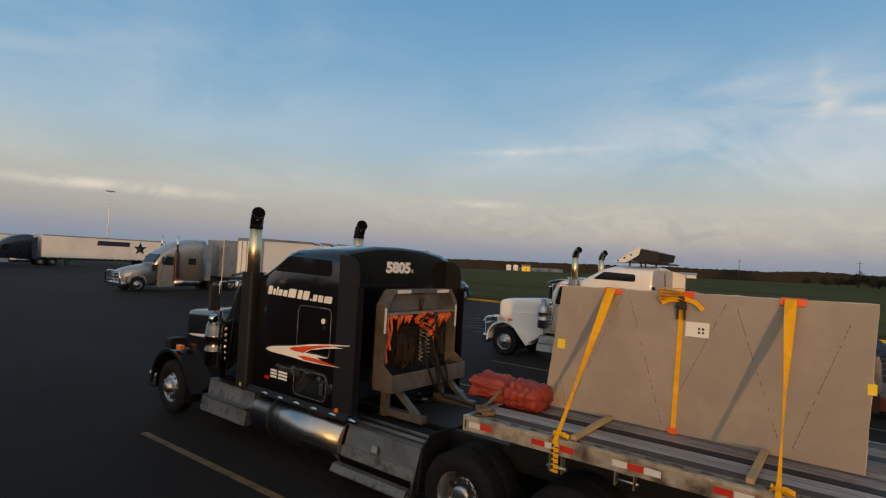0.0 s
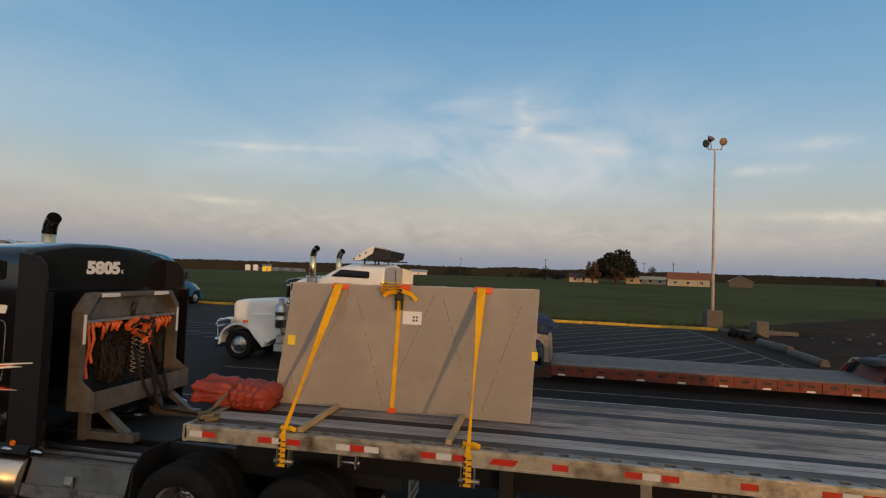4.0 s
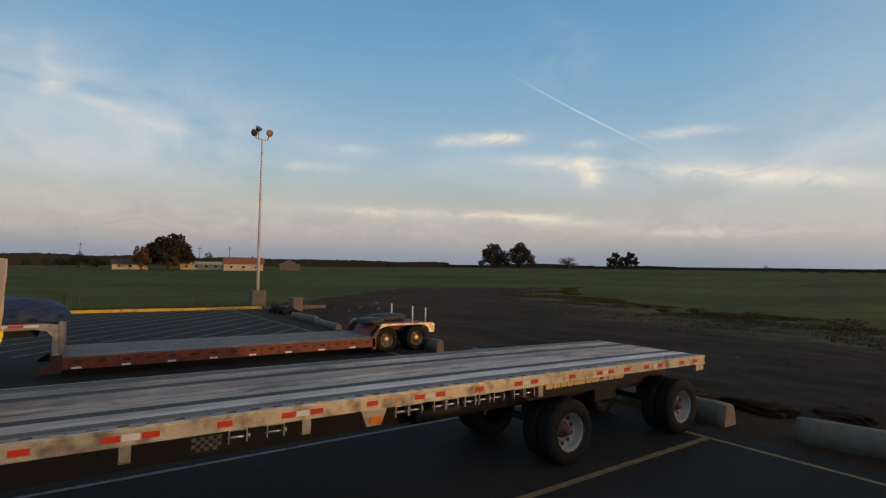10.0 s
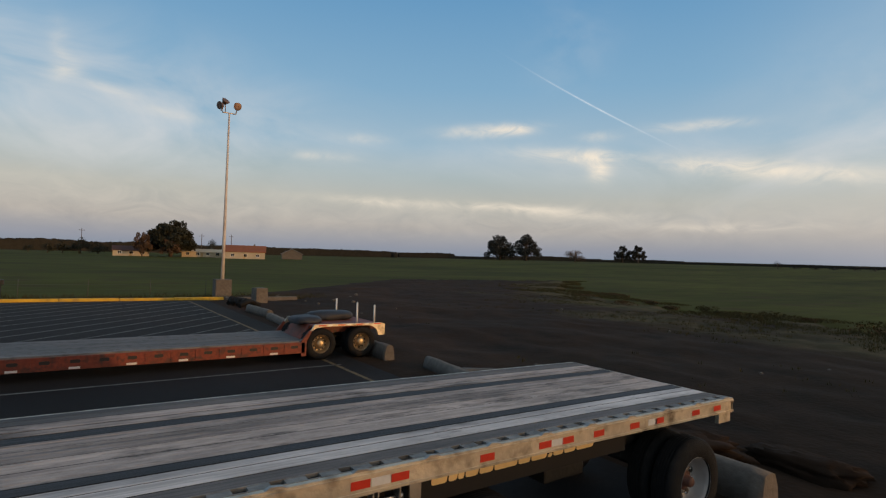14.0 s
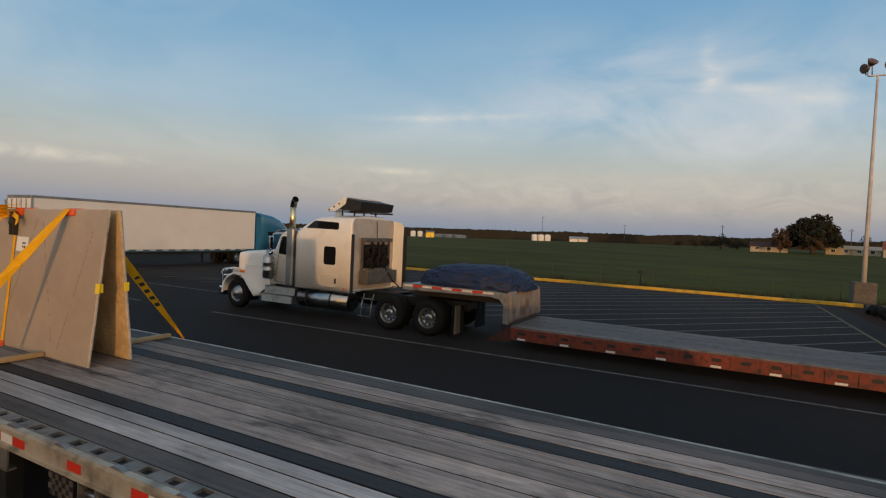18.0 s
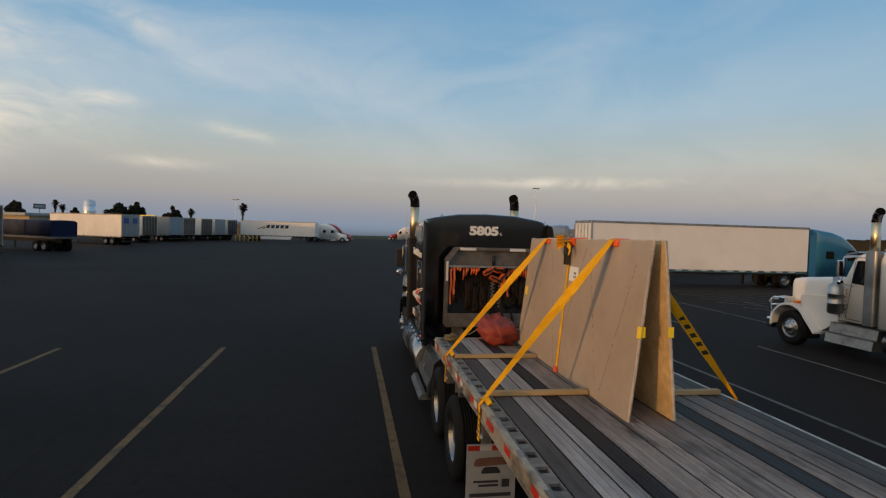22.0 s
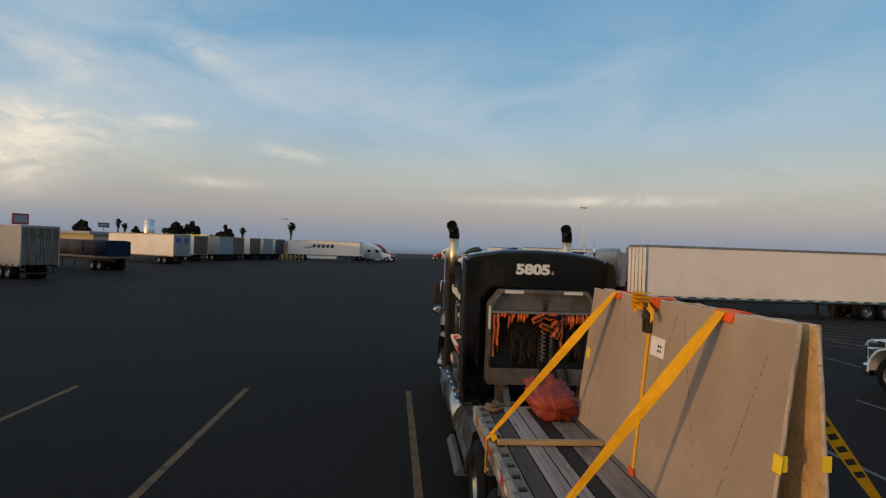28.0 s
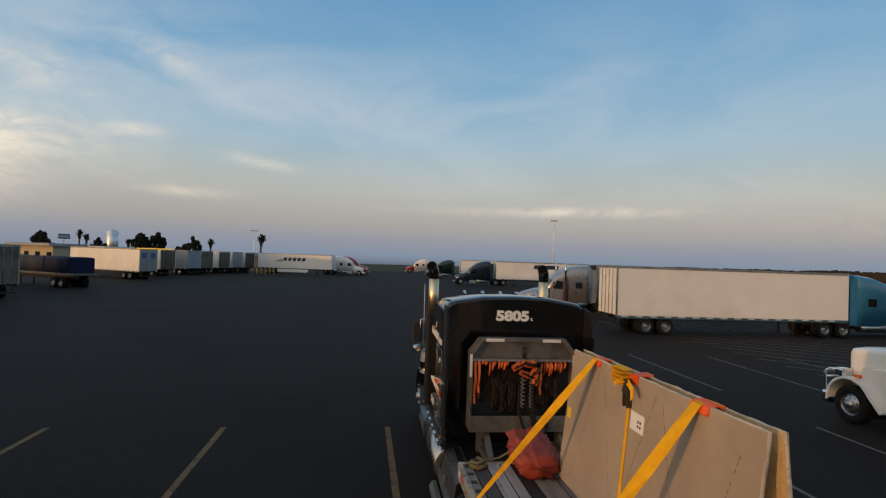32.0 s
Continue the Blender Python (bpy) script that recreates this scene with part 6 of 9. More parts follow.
        prism(bm, [(-hw + 0.04, z0 + 0.1), (-hw + 0.04, z1 - 0.24), (-hw + 0.18, z1 - 0.03), (hw - 0.18, z1 - 0.03), (hw - 0.04, z1 - 0.24), (hw - 0.04, z0 + 0.1)], "x", x0 - 0.05, x0 - 0.02)
        part("rack_panel", bm, M_FRAME, rk, "dark expanded-metal back panel")
        bm = BM()
        prism(bm, [(-hw + 0.06, z1 - 0.36), (-hw + 0.06, z1 - 0.24), (-hw + 0.2, z1 - 0.05), (hw - 0.2, z1 - 0.05), (hw - 0.06, z1 - 0.24), (hw - 0.06, z1 - 0.36)], "x", x0 + 0.03, x0 + 0.05)
        part("header_plate", bm, M_RACK, rk)
        bm = BM()
        box(bm, x0 + 0.05, x0 + 0.15, -hw + 0.06, hw - 0.06, z1 - 0.37, z1 - 0.335)
        part("rack_shelf", bm, M_ALU_D, rk)
        for s in (-1, 1):
            bm = BM()
            box(bm, x0 + 0.16, x0 + 0.166, min(s * 0.32, s * 0.62), max(s * 0.32, s * 0.62), z1 - 0.055, z1 - 0.005)
            part("reflective_tape", bm, M_WHITE_T, rk)
            bm = BM()
            box(bm, x0 + 0.16, x0 + 0.166, min(s * (hw - 0.05), s * (hw - 0.01)), max(s * (hw - 0.05), s * (hw - 0.01)), z1 - 0.62, z1 - 0.26)
            part("reflective_tape", bm, M_WHITE_T, rk)
            bm = BM()
            box(bm, x0 + 0.02, x0 + 0.12, s * 0.66 - 0.05, s * 0.66 + 0.05, 1.0, z0 - 0.03, 0.006)
            part("rack_leg", bm, M_RACK, t)
            bm = BM()
            prism(bm, [(x0 + 0.16, z0 - 0.03), (x0 + 0.28, z0 - 0.03), (x0 + 0.66, 1.12), (x0 + 0.55, 1.12)], "y", s * 0.60 - 0.045, s * 0.60 + 0.045)
            part("rack_brace", bm, M_RACK, t)
            bm = BM()
            box(bm, x0 + 0.0, x0 + 0.78, s * 0.62 - 0.06, s * 0.62 + 0.06, 1.02, 1.12, 0.006)
            part("base_beam", bm, M_RACK, t)
        extras(t, rk, x0, hw, z0, z1)
    return t, sleeper, cab


rc = random.Random(11)


def chain_rack(t, rk, x0, hw, z0, z1):
    """Hanging chains and orange binders in the rack."""
    link = [(0.022 * math.cos(a), 0, 0.034 * math.sin(a)) for a in steps(0, 2 * math.pi, 8)]
    cols = [-0.70 + 0.058 * i for i in range(24)]
    for i, y in enumerate(cols):
        bm = BM()
        top = z1 - 0.36
        bot = z0 + 0.20 + rc.uniform(0, 0.35)
        n = int((top - bot) / 0.05)
        for j in range(n):
            z = top - j * 0.05
            rot = Matrix.Rotation(radians(90 * (j % 2) + rc.uniform(-15, 15)), 4, "Z")
            vs = [rot @ Vector(p) for p in link]
            tube(bm, [v + Vector((x0 + 0.05 + rc.uniform(-0.01, 0.01), y + rc.uniform(-0.006, 0.006), z)) for v in vs], 0.009, 4)
        part("chain", bm, M_BINDER if i in (0, 20) else M_CHAIN, t)
    for i, y in enumerate([-0.76 + 0.052 * k + rc.uniform(-0.02, 0.02) for k in range(11)] + [0.30 + 0.052 * k + rc.uniform(-0.02, 0.02) for k in range(9)]):
        bm = BM()
        q = rc.uniform(0.04, 0.24)
        tube(bm, [(x0 + 0.10, y, z1 - 0.36), (x0 + 0.14, y + 0.008, z1 - 0.37 - q * 0.4), (x0 + 0.13, y - 0.008, z1 - 0.37 - q)], 0.02, 7, radii=[0.012, 0.024, 0.014])
        part("binder_hook", bm, M_BINDER, t)
    for y, z, a in ((-0.10, z1 - 0.44, 0.5), (0.03, z1 - 0.56, -0.4), (0.13, z1 - 0.40, 0.15), (0.18, z1 - 0.54, 0.9), (0.06, z1 - 0.40, -0.2), (0.22, z1 - 0.66, 1.2)):
        c, d = math.cos(a), math.sin(a)
        bm = BM()
        prism(bm, [(y + u * c - v * d, z + u * d + v * c) for u, v in ((-0.09, -0.045), (0.07, -0.055), (0.10, 0.0), (0.06, 0.05), (-0.08, 0.04))], "x", x0 + 0.13, x0 + 0.21, 0.012)
        body = part("ratchet_binder", bm, M_BINDER, t, "orange ratchet chain binder")
        bm = BM()
        tube(bm, [(x0 + 0.215, y - 0.07 * c, z - 0.07 * d), (x0 + 0.24, y + 0.02 * c, z + 0.02 * d), (x0 + 0.22, y + 0.16 * c, z + 0.16 * d)], 0.014, 6)
        part("handle", bm, M_CHAIN, body)
        bm = BM()
        box(bm, x0 + 0.208, x0 + 0.214, y - 0.03, y + 0.02, z - 0.015, z + 0.012)
        part("dark_slot", bm, M_HOLLOW, body)
    bm = BM()
    for k in range(2):
        y = 0.02 + 0.14 * k
        pts = [(x0 + 0.14 + 0.035 * math.cos(a), y + 0.035 * math.sin(a), z1 - 0.60 - a * 0.010) for a in steps(0, 2 * math.pi * 8, 96)]
        tube(bm, pts, 0.007, 4)
    part("air_hose_coil", bm, mat("grey_coil", (0.25, 0.25, 0.25), 0.5), t)
    bm = BM()
    tube(bm, [(x0 + 0.16, 0.05, z1 - 1.05), (x0 + 0.24, -0.05, z1 - 1.25), (x0 + 0.30, 0.1, z1 - 1.4), (x0 + 0.5, 0.2, z1 - 1.62), (x0 + 1.2, 0.1, 1.2)], 0.018, 7)
    tube(bm, [(x0 + 0.16, 0.18, z1 - 1.05), (x0 + 0.26, 0.28, z1 - 1.22), (x0 + 0.22, 0.2, z1 - 1.38), (x0 + 0.22, 0.0, z1 - 1.2)], 0.02, 7)
    part("air_hose", bm, M_RUBBER, t)
    bm = BM()
    lathe(bm, [(0.10, -0.015), (0.115, -0.01), (0.12, 0.0), (0.115, 0.01), (0.10, 0.015), (0.10, -0.015)], (x0 + 0.19, 0.12, z0 + 0.12), "x", 20)
    part("hose_loop", bm, M_RUBBER, t)
    for k, (yc, zc) in enumerate(((-0.42, z0 + 0.42), (-0.30, z0 + 0.36), (-0.15, z0 + 0.34), (0.32, z0 + 0.40), (0.45, z0 + 0.5), (0.6, z0 + 0.42))):
        bm = BM()
        for j in range(16):
            pts = [(x0 + 0.07 + rc.uniform(-0.03, 0.05), yc + rc.uniform(-0.07, 0.07), zc + 0.32 - 0.09 * q + rc.uniform(-0.03, 0.03)) for q in range(6)]
            tube(bm, pts, 0.011, 4)
        part("chain", bm, M_CHAIN, t, "bunched rusty chain")
    for k, (yc, zc, L) in enumerate(((-0.78, z1 - 0.5, 0.55), (-0.72, z1 - 0.45, 0.42), (0.30, z1 - 0.55, 0.35))):
        bm = BM()
        ribbon(bm, [(x0 + 0.14, yc, zc + 0.1), (x0 + 0.17, yc + 0.01, zc - L * 0.3), (x0 + 0.14, yc - 0.006, zc - L * 0.7), (x0 + 0.16, yc + 0.004, zc - L)], 0.035, (0.2, 1, 0))
        part("hanging_strap", bm, M_BINDER, t)
    for y9, q9 in ((-0.06, 0.0), (0.16, 0.04)):
        bm = BM()
        tube(bm, [(x0 + 0.2, y9, z1 - 0.72), (x0 + 0.36 + q9, y9 - 0.05, z0 + 0.30), (x0 + 0.44 + q9, y9 + 0.03, z0 + 0.02), (x0 + 0.46, y9 + 0.12, z0 - 0.12), (x0 + 0.43, y9 + 0.18, z0 + 0.05), (x0 + 0.40, y9 + 0.14, z0 + 0.26)], 0.022, 7)
        part("draped_hose", bm, M_RUBBER, t, "dark hose draped over the tray")
    bm = BM()
    cyl(bm, (x0 + 0.05, 0.05, z1 - 0.34), (x0 + 0.09, 0.03, z1 - 0.16), 0.03, n=10)
    part("work_lamp", bm, M_FRAME, t)


BT_X, BT_Y = -2.0, 1.295
black, b_sleeper, b_cab = tractor("black long-nosed semi tractor with chrome stacks, coupled to the flatbed", (BT_X, BT_Y, 0), M_BLACK, -5.14, (1.90, 3.27), True, extras=chain_rack)
flat_text("5805", 0.225, 0.003, b_sleeper, M_LETTER, (-0.256, -0.35, 3.065), (90, 0, 90), bold=0.012, name="unit_number").scale.x = 1.28
flat_text("c", 0.11, 0.003, b_sleeper, M_LETTER, (-0.256, 0.25, 3.065), (90, 0, 90), name="unit_letter")
HWB = 1.244
# web address as plain bars, pale, slightly rising forward
for i, (x, w, h) in enumerate([(-2.0, .125, .185), (-1.865, .07, .135), (-1.785, .05, .185), (-1.725, .11, .135), (-1.605, .12, .135), (-1.475, .22, .18), (-1.245, .12, .18), (-1.115, .16, .18), (-0.945, .045, .045), (-0.885, .11, .135), (-0.765, .125, .135), (-0.63, .20, .135)]):
    bm = BM()
    w, h = w * 0.84, h * 0.74
    z = 2.605 - 0.02 * (x + 2.0)
    lean = 0.22 * h
    side_plate(bm, rounded([(x, z), (x + w, z), (x + w + lean, z + h), (x + lean, z + h)], 0.018, 3), -HWB - 0.004, -HWB)
    part("lettering_bar", bm, M_LETTER, b_sleeper)
for m, poly in ((M_LETTER, [(-1.96, 1.725), (-1.9, 1.76), (-1.78, 1.79), (-1.55, 1.825), (-1.30, 1.86), (-0.81, 1.95), (-0.4, 2.0), (-0.03, 2.035), (-0.05, 2.02), (-0.42, 1.978), (-0.16, 1.975), (-0.5, 1.93), (-0.85, 1.86), (-0.98, 1.80), (-0.72, 1.808), (-0.45, 1.795),
                             (-0.72, 1.77), (-0.6, 1.735), (-0.21, 1.70), (-0.6, 1.68), (-1.0, 1.675), (-1.3, 1.69), (-1.6, 1.695), (-1.85, 1.70)]),
                (M_DECAL_R, [(-1.36, 1.805), (-1.28, 1.845), (-1.0, 1.895), (-0.6, 1.96), (-0.25, 1.998), (-0.42, 1.965), (-0.7, 1.91), (-0.92, 1.845), (-1.02, 1.79), (-1.2, 1.79)]),
                (M_DECAL_R, [(-1.15, 1.735), (-0.95, 1.752), (-0.72, 1.75), (-0.5, 1.728), (-0.25, 1.704), (-0.6, 1.692), (-1.0, 1.692)])):
    bm = BM()
    side_plate(bm, poly, -HWB - (0.004 if m is M_LETTER else 0.006), -HWB)
    part("swoosh_decal", bm, m, b_sleeper, "white and red swoosh decal")
for i in range(3):
    for j in range(2):
        bm = BM()
        side_plate(bm, [(-1.80 + j * 0.2, 1.40 - i * 0.048), (-1.64 + j * 0.26, 1.40 - i * 0.048), (-1.64 + j * 0.26, 1.432 - i * 0.048), (-1.80 + j * 0.2, 1.432 - i * 0.048)], -HWB - 0.004, -HWB)
        part("lettering_bar", bm, M_LETTER, b_sleeper)
bm = BM()
cyl(bm, (-0.607, -HWB, 2.31), (-0.607, -HWB - 0.012, 2.31), 0.04, n=16)
part("round_emblem", bm, M_PAPER, b_sleeper)
bm = BM()
cyl(bm, (-0.607, -HWB, 2.20), (-0.607, -HWB - 0.01, 2.20), 0.04, n=16)
part("round_lock", bm, M_SMOKE, b_sleeper)
bm = BM()
prism(bm, rounded([(-1.95, 1.26), (-1.83, 1.26), (-1.83, 1.31), (-1.95, 1.31)], 0.024, 4), "y", -HWB - 0.008, -HWB)
part("red_badge", bm, M_RED_L, b_sleeper, "small dark red oval badge")
for k in range(2):
    bm = BM()
    side_plate(bm, rrect(-2.52 + k * 0.055, -2.47 + k * 0.055, 1.04, 1.10, 0.006), -HWB - 0.085, -HWB - 0.08)
    part("inspection_sticker", bm, (M_YTAG, M_TARP_B)[k], b_sleeper)
bm = BM()
side_plate(bm, [(-5.15, 1.55), (-4.6, 1.50), (-4.15, 1.57), (-4.6, 1.60)], -0.86, -0.855)
part("swoosh_decal", bm, M_LETTER, b_cab)
bm = BM()
tube(bm, [(-3.3, -1.3, 2.1), (-3.27, -1.31, 3.5)], 0.009, 5)
part("antenna", bm, M_POLE_W, b_cab)


def white_back(t, rk, x0, hw, z0, z1):
    """A bare cab guard: top bar, tray at the foot, dark gear hung between; the sleeper's back is painted greyer for its
    weaker sunlight.
    """
    bm = BM()
    prism(bm, rounded([(-1.16, 1.08), (1.16, 1.08), (1.16, 3.36), (-1.16, 3.36)], 0.16, 4), "x", 0.001, 0.006)
    part("sleeper_back", bm, M_DIM_BACK, t, "white back wall of the sleeper, greyed for its weaker sunlight")
    bm = BM()
    box(bm, x0, x0 + 0.34, -hw, hw, z0, z0 + 0.03, 0.004)
    box(bm, x0 + 0.31, x0 + 0.34, -hw, hw, z0 + 0.03, z0 + 0.42, 0.004)
    box(bm, x0, x0 + 0.03, -hw, hw, z0 + 0.03, z0 + 0.42, 0.004)
    for y in (-hw, hw - 0.03):
        box(bm, x0 + 0.03, x0 + 0.31, y, y + 0.03, z0 + 0.03, z0 + 0.42)
    tray = part("gear_tray", bm, M_RACK, t, "dull aluminium tray of the cab guard")
    bm = BM()
    box(bm, x0, x0 + 0.16, -hw + 0.05, hw - 0.05, z1 - 0.13, z1, 0.015)
    part("top_bar", bm, M_RACK, t)
    for y in (-hw + 0.05, hw - 0.11):
        bm = BM()
        box(bm, x0, x0 + 0.07, y, y + 0.06, z0 + 0.42, z1 - 0.13)
        part("guard_post", bm, M_RACK, t)
    bm = BM()
    box(bm, x0 + 0.005, x0 + 0.03, -hw + 0.16, hw - 0.16, z0 + 0.5, z1 - 0.22)
    part("gear_panel", bm, M_MATTE, t)
    bm = BM()
    for y in (-0.35, 0.0, 0.3):
        tube(bm, [(x0 + 0.1, y, z1 - 0.12), (x0 + 0.16, y + 0.03, z1 - 0.5), (x0 + 0.13, y - 0.05, z1 - 0.8), (x0 + 0.22, y, z1 - 1.15)], 0.045, 8)
    part("hanging_gear", bm, M_RUBBER, t, "dark hoses and gear hung in the rack")
    for k, (y, z, r) in enumerate(((-0.5, z1 - 0.45, 0.17), (-0.15, z1 - 0.4, 0.14), (0.35, z1 - 0.45, 0.19), (0.1, z1 - 0.75, 0.16), (-0.42, z1 - 0.8, 0.15), (0.52, z1 - 0.8, 0.13))):
        bm = BM()
        for q in range(5):
            pts = [(x0 + 0.07 + 0.025 * q + 0.02 * math.sin(3 * a + q), y + (r - 0.015 * q) * math.cos(a), z + (r * 1.25 - 0.02 * q) * math.sin(a)) for a in steps(0, 2 * math.pi, 18)]
            tube(bm, pts, 0.022, 6)
        part("hose_coil", bm, M_RUBBER, t, "coil of black hose hung in the rack")
    bm = BM()
    tube(bm, [(0.02, 0.1, 3.3), (0.03, 0.12, 3.0), (0.05, 0.1, z1)], 0.012, 6)
    part("cable", bm, M_FRAME, t)
    for y, z, w in ((-0.5, z0 + 0.2, 0.3), (0.05, z0 + 0.22, 0.4), (0.5, z0 + 0.2, 0.26)):
        bm = BM()
        box(bm, x0 + 0.06, x0 + 0.28, y - w / 2, y + w / 2, z0 + 0.03, z + 0.28, 0.03)
        part("stowed_box", bm, M_TREAD, tray)
    bm = BM()
    tube(bm, [(x0 + 0.2, 0.3, z0 + 0.55), (x0 + 0.5, 0.34, z0 + 0.1), (x0 + 0.9, 0.2, z0 - 0.1), (x0 + 1.5, 0.1, z0 - 0.05)], 0.022, 7)
    part("air_hose", bm, M_RUBBER, t)


white, w_sleeper, w_cab = tractor("white long-nosed semi tractor with chrome tanks and roof wind deflector", (-1.29, 12.93, 0), M_WHITE, -5.12, (1.49, 2.85), True, extras=white_back)
# wind deflector on the white truck: a curved sheet on legs
bm = BM()
prism(bm, [(-0.98, 3.60), (-0.55, 3.70), (-0.30, 3.86), (-0.20, 4.05), (-0.16, 4.04), (-0.22, 3.82), (-0.5, 3.64), (-0.95, 3.57)], "y", -0.95, 0.95)
defl = part("wind_deflector", bm, M_WHITE, white, "curved white roof wind deflector")
defl.location.x = -0.3
for y in (-0.965, 0.945):
    bm = BM()
    prism(bm, [(-1.0, 3.585), (-0.78, 3.70), (-0.5, 3.90), (-0.22, 4.06), (-0.17, 4.05), (-0.24, 3.86), (-0.42, 3.68), (-0.62, 3.575)], "y", y, y + 0.02)
    part("deflector_side", bm, M_WHITE, defl, "white side plate with three holes")
# solid dark block stands in for the shade inside the open scoop
bm = BM()
prism(bm, [(-0.20, 4.02), (0.42, 3.90), (0.36, 3.66), (0.2, 3.62), (-0.30, 3.62), (-0.5, 3.66), (-0.25, 3.84)], "y", -0.93, 0.93)
part("deflector_back", bm, M_FRAME, defl, "dark block for the shaded hollow behind the deflector")
for y in (-0.6, 0.6):
    for x, h in ((-0.6, 3.66), (-0.1, 3.64)):
        bm = BM()
        cyl(bm, (x, y, 3.42), (x, y, h), 0.03, n=8)
        part("deflector_leg", bm, M_FRAME, defl)
    bm = BM()
    box(bm, -0.3, 0.6, y - 0.03, y + 0.03, 3.55, 3.60)
    part("deflector_rail", bm, M_FRAME, defl)
for i in range(3):
    bm = BM()
    cyl(bm, (-0.86 + i * 0.20, -0.965, 3.62 + i * 0.10), (-0.86 + i * 0.20, -0.972, 3.62 + i * 0.10), 0.033, n=12)
    part("lightening_hole", bm, M_FRAME, defl)
bm = BM()
prism(bm, [(-0.02, 1.05), (0.40, 1.05), (0.40, 3.14), (0.33, 3.28), (-0.02, 3.36)], "y", 1.19, 1.215)
part("side_extender", bm, M_WHITE, white, "white side extender catching the low sun")

# ---------------------------------------------------------------- lowboy trailer behind the white truck
LY0, LY1 = 11.62, 14.16
M_NOSE = mat("muddy_red_brown_paint", (0.05, 0.014, 0.008), 0.75, grain=12, vary=0.5, bump=0.4, dirt=(0.02, 0.016, 0.013), dirt_amount=0.9)
lowboy = thing("lowboy_trailer", "low gooseneck trailer with worn orange-red frame and grey deck", "trailer")
bm = BM()
for y0 in (LY0, LY1 - 0.14):
    prism(bm, [(0.72, 1.30), (0.72, 1.49), (3.72, 1.49), (4.08, 1.45), (4.10, 0.64), (3.93, 0.64), (3.93, 1.14), (3.80, 1.29), (3.55, 1.34)], "y", y0, y0 + 0.14)
box(bm, 0.72, 4.0, LY0 + 0.1, LY1 - 0.1, 1.36, 1.46)
part("gooseneck", bm, M_ALU_D, lowboy, "pale gooseneck")
bm = BM()
prism(bm, [(0.75, 1.10), (3.6, 1.10), (3.6, 1.36), (0.75, 1.36)], "y", LY0 + 0.6, LY1 - 0.6)
part("neck_beam", bm, M_FRAME, lowboy)
for i in range(9):
    bm = BM()
    box(bm, 0.76 + i * 0.32, 0.76 + i * 0.32 + 0.315, LY0 - 0.004, LY0 - 0.001, 1.40, 1.46)
    part("reflective_tape", bm, M_RED_T if i % 2 else M_WHITE_T, lowboy)
for y in (LY0 + 0.005, LY1 - 0.13):
    bm = BM()
    prism(bm, [(3.55, 0.14), (3.55, 0.22), (3.98, 0.50), (4.16, 0.56), (4.16, 0.18)], "y", y, y + 0.13)
    part("deck_nose", bm, M_NOSE, lowboy, "low muddy red-brown nose of the deck frame")
# dark block stands in for the shaded gap between neck and deck
bm = BM()
box(bm, 3.88, 4.155, LY0 + 0.02, LY1 - 0.02, 0.28, 0.66, 0.02)
part("neck_joint", bm, M_FRAME, lowboy)
bm = BM()
for y in (LY0, LY1 - 0.12):
    box(bm, 4.165, 13.43, y, y + 0.12, 0.25, 0.56, 0.01)
box(bm, 4.17, 13.42, LY0 + 0.1, LY1 - 0.1, 0.27, 0.34)
part("deck_frame", bm, M_LOWBOY, lowboy, "chipped orange-red side beam")
for i in range(16):
    x = 4.19 + i * 0.575
    bm = BM()
    box(bm, x, x + 0.05, LY0 - 0.02, LY0, 0.26, 0.54)
    part("side_rib", bm, M_LOWBOY, lowboy)
    bm = BM()
    prism(bm, rounded([(x + 0.20, 0.40), (x + 0.40, 0.40), (x + 0.40, 0.48), (x + 0.20, 0.48)], 0.03, 3), "y", LY0 - 0.006, LY0 + 0.002)
    part("lashing_hole", bm, M_FRAME, lowboy)
    if i % 2 == 0:
        bm = BM()
        box(bm, x + 0.18, x + 0.40, LY0 - 0.006, LY0 - 0.001, 0.265, 0.315)
        part("reflective_tape", bm, M_WHITE_T, lowboy)
for j in range(8):
    bm = BM()
    y = LY0 + 0.08 + j * 0.30
    box(bm, 4.12, 13.52, y, y + 0.29, 0.555, 0.595 + 0.003 * (j % 2))
    part("plank", bm, M_LOWDECK, lowboy)
REAR = -0.28      # the rear of the low trailer, along x
for y0 in (LY0, LY1 - 0.08):
    bm = BM()
    prism(bm, [(13.86, 0.86), (13.98, 1.055), (16.15, 1.04), (16.28, 1.0), (16.28, 0.66), (16.06, 0.66), (16.0, 0.82), (15.85, 0.95), (15.6, 0.985), (14.3, 0.985), (14.05, 0.955)], "y", y0, y0 + 0.08)
    part("rear_wing", bm, M_RAIL, lowboy, "pale scuffed rear wing over the wheels").location.x = REAR
    bm = BM()
    prism(bm, [(13.60, 0.16), (13.60, 0.60), (13.84, 0.90), (13.90, 0.86), (13.76, 0.60), (13.74, 0.16)], "y", y0, y0 + 0.08)
    part("wing_post", bm, M_LOWBOY, lowboy, "chipped red post before the wheels").location.x = REAR
bm = BM()
prism(bm, [(13.6, 0.56), (13.75, 0.62), (14.0, 0.99), (16.2, 0.99), (16.2, 0.80), (14.0, 0.70), (13.6, 0.2)], "y", LY0 + 0.5, LY1 - 0.5)
box(bm, 14.0, 16.2, LY0 + 0.05, LY1 - 0.05, 0.955, 1.0)
part("rear_deck", bm, M_LOWBOY, lowboy).location.x = REAR
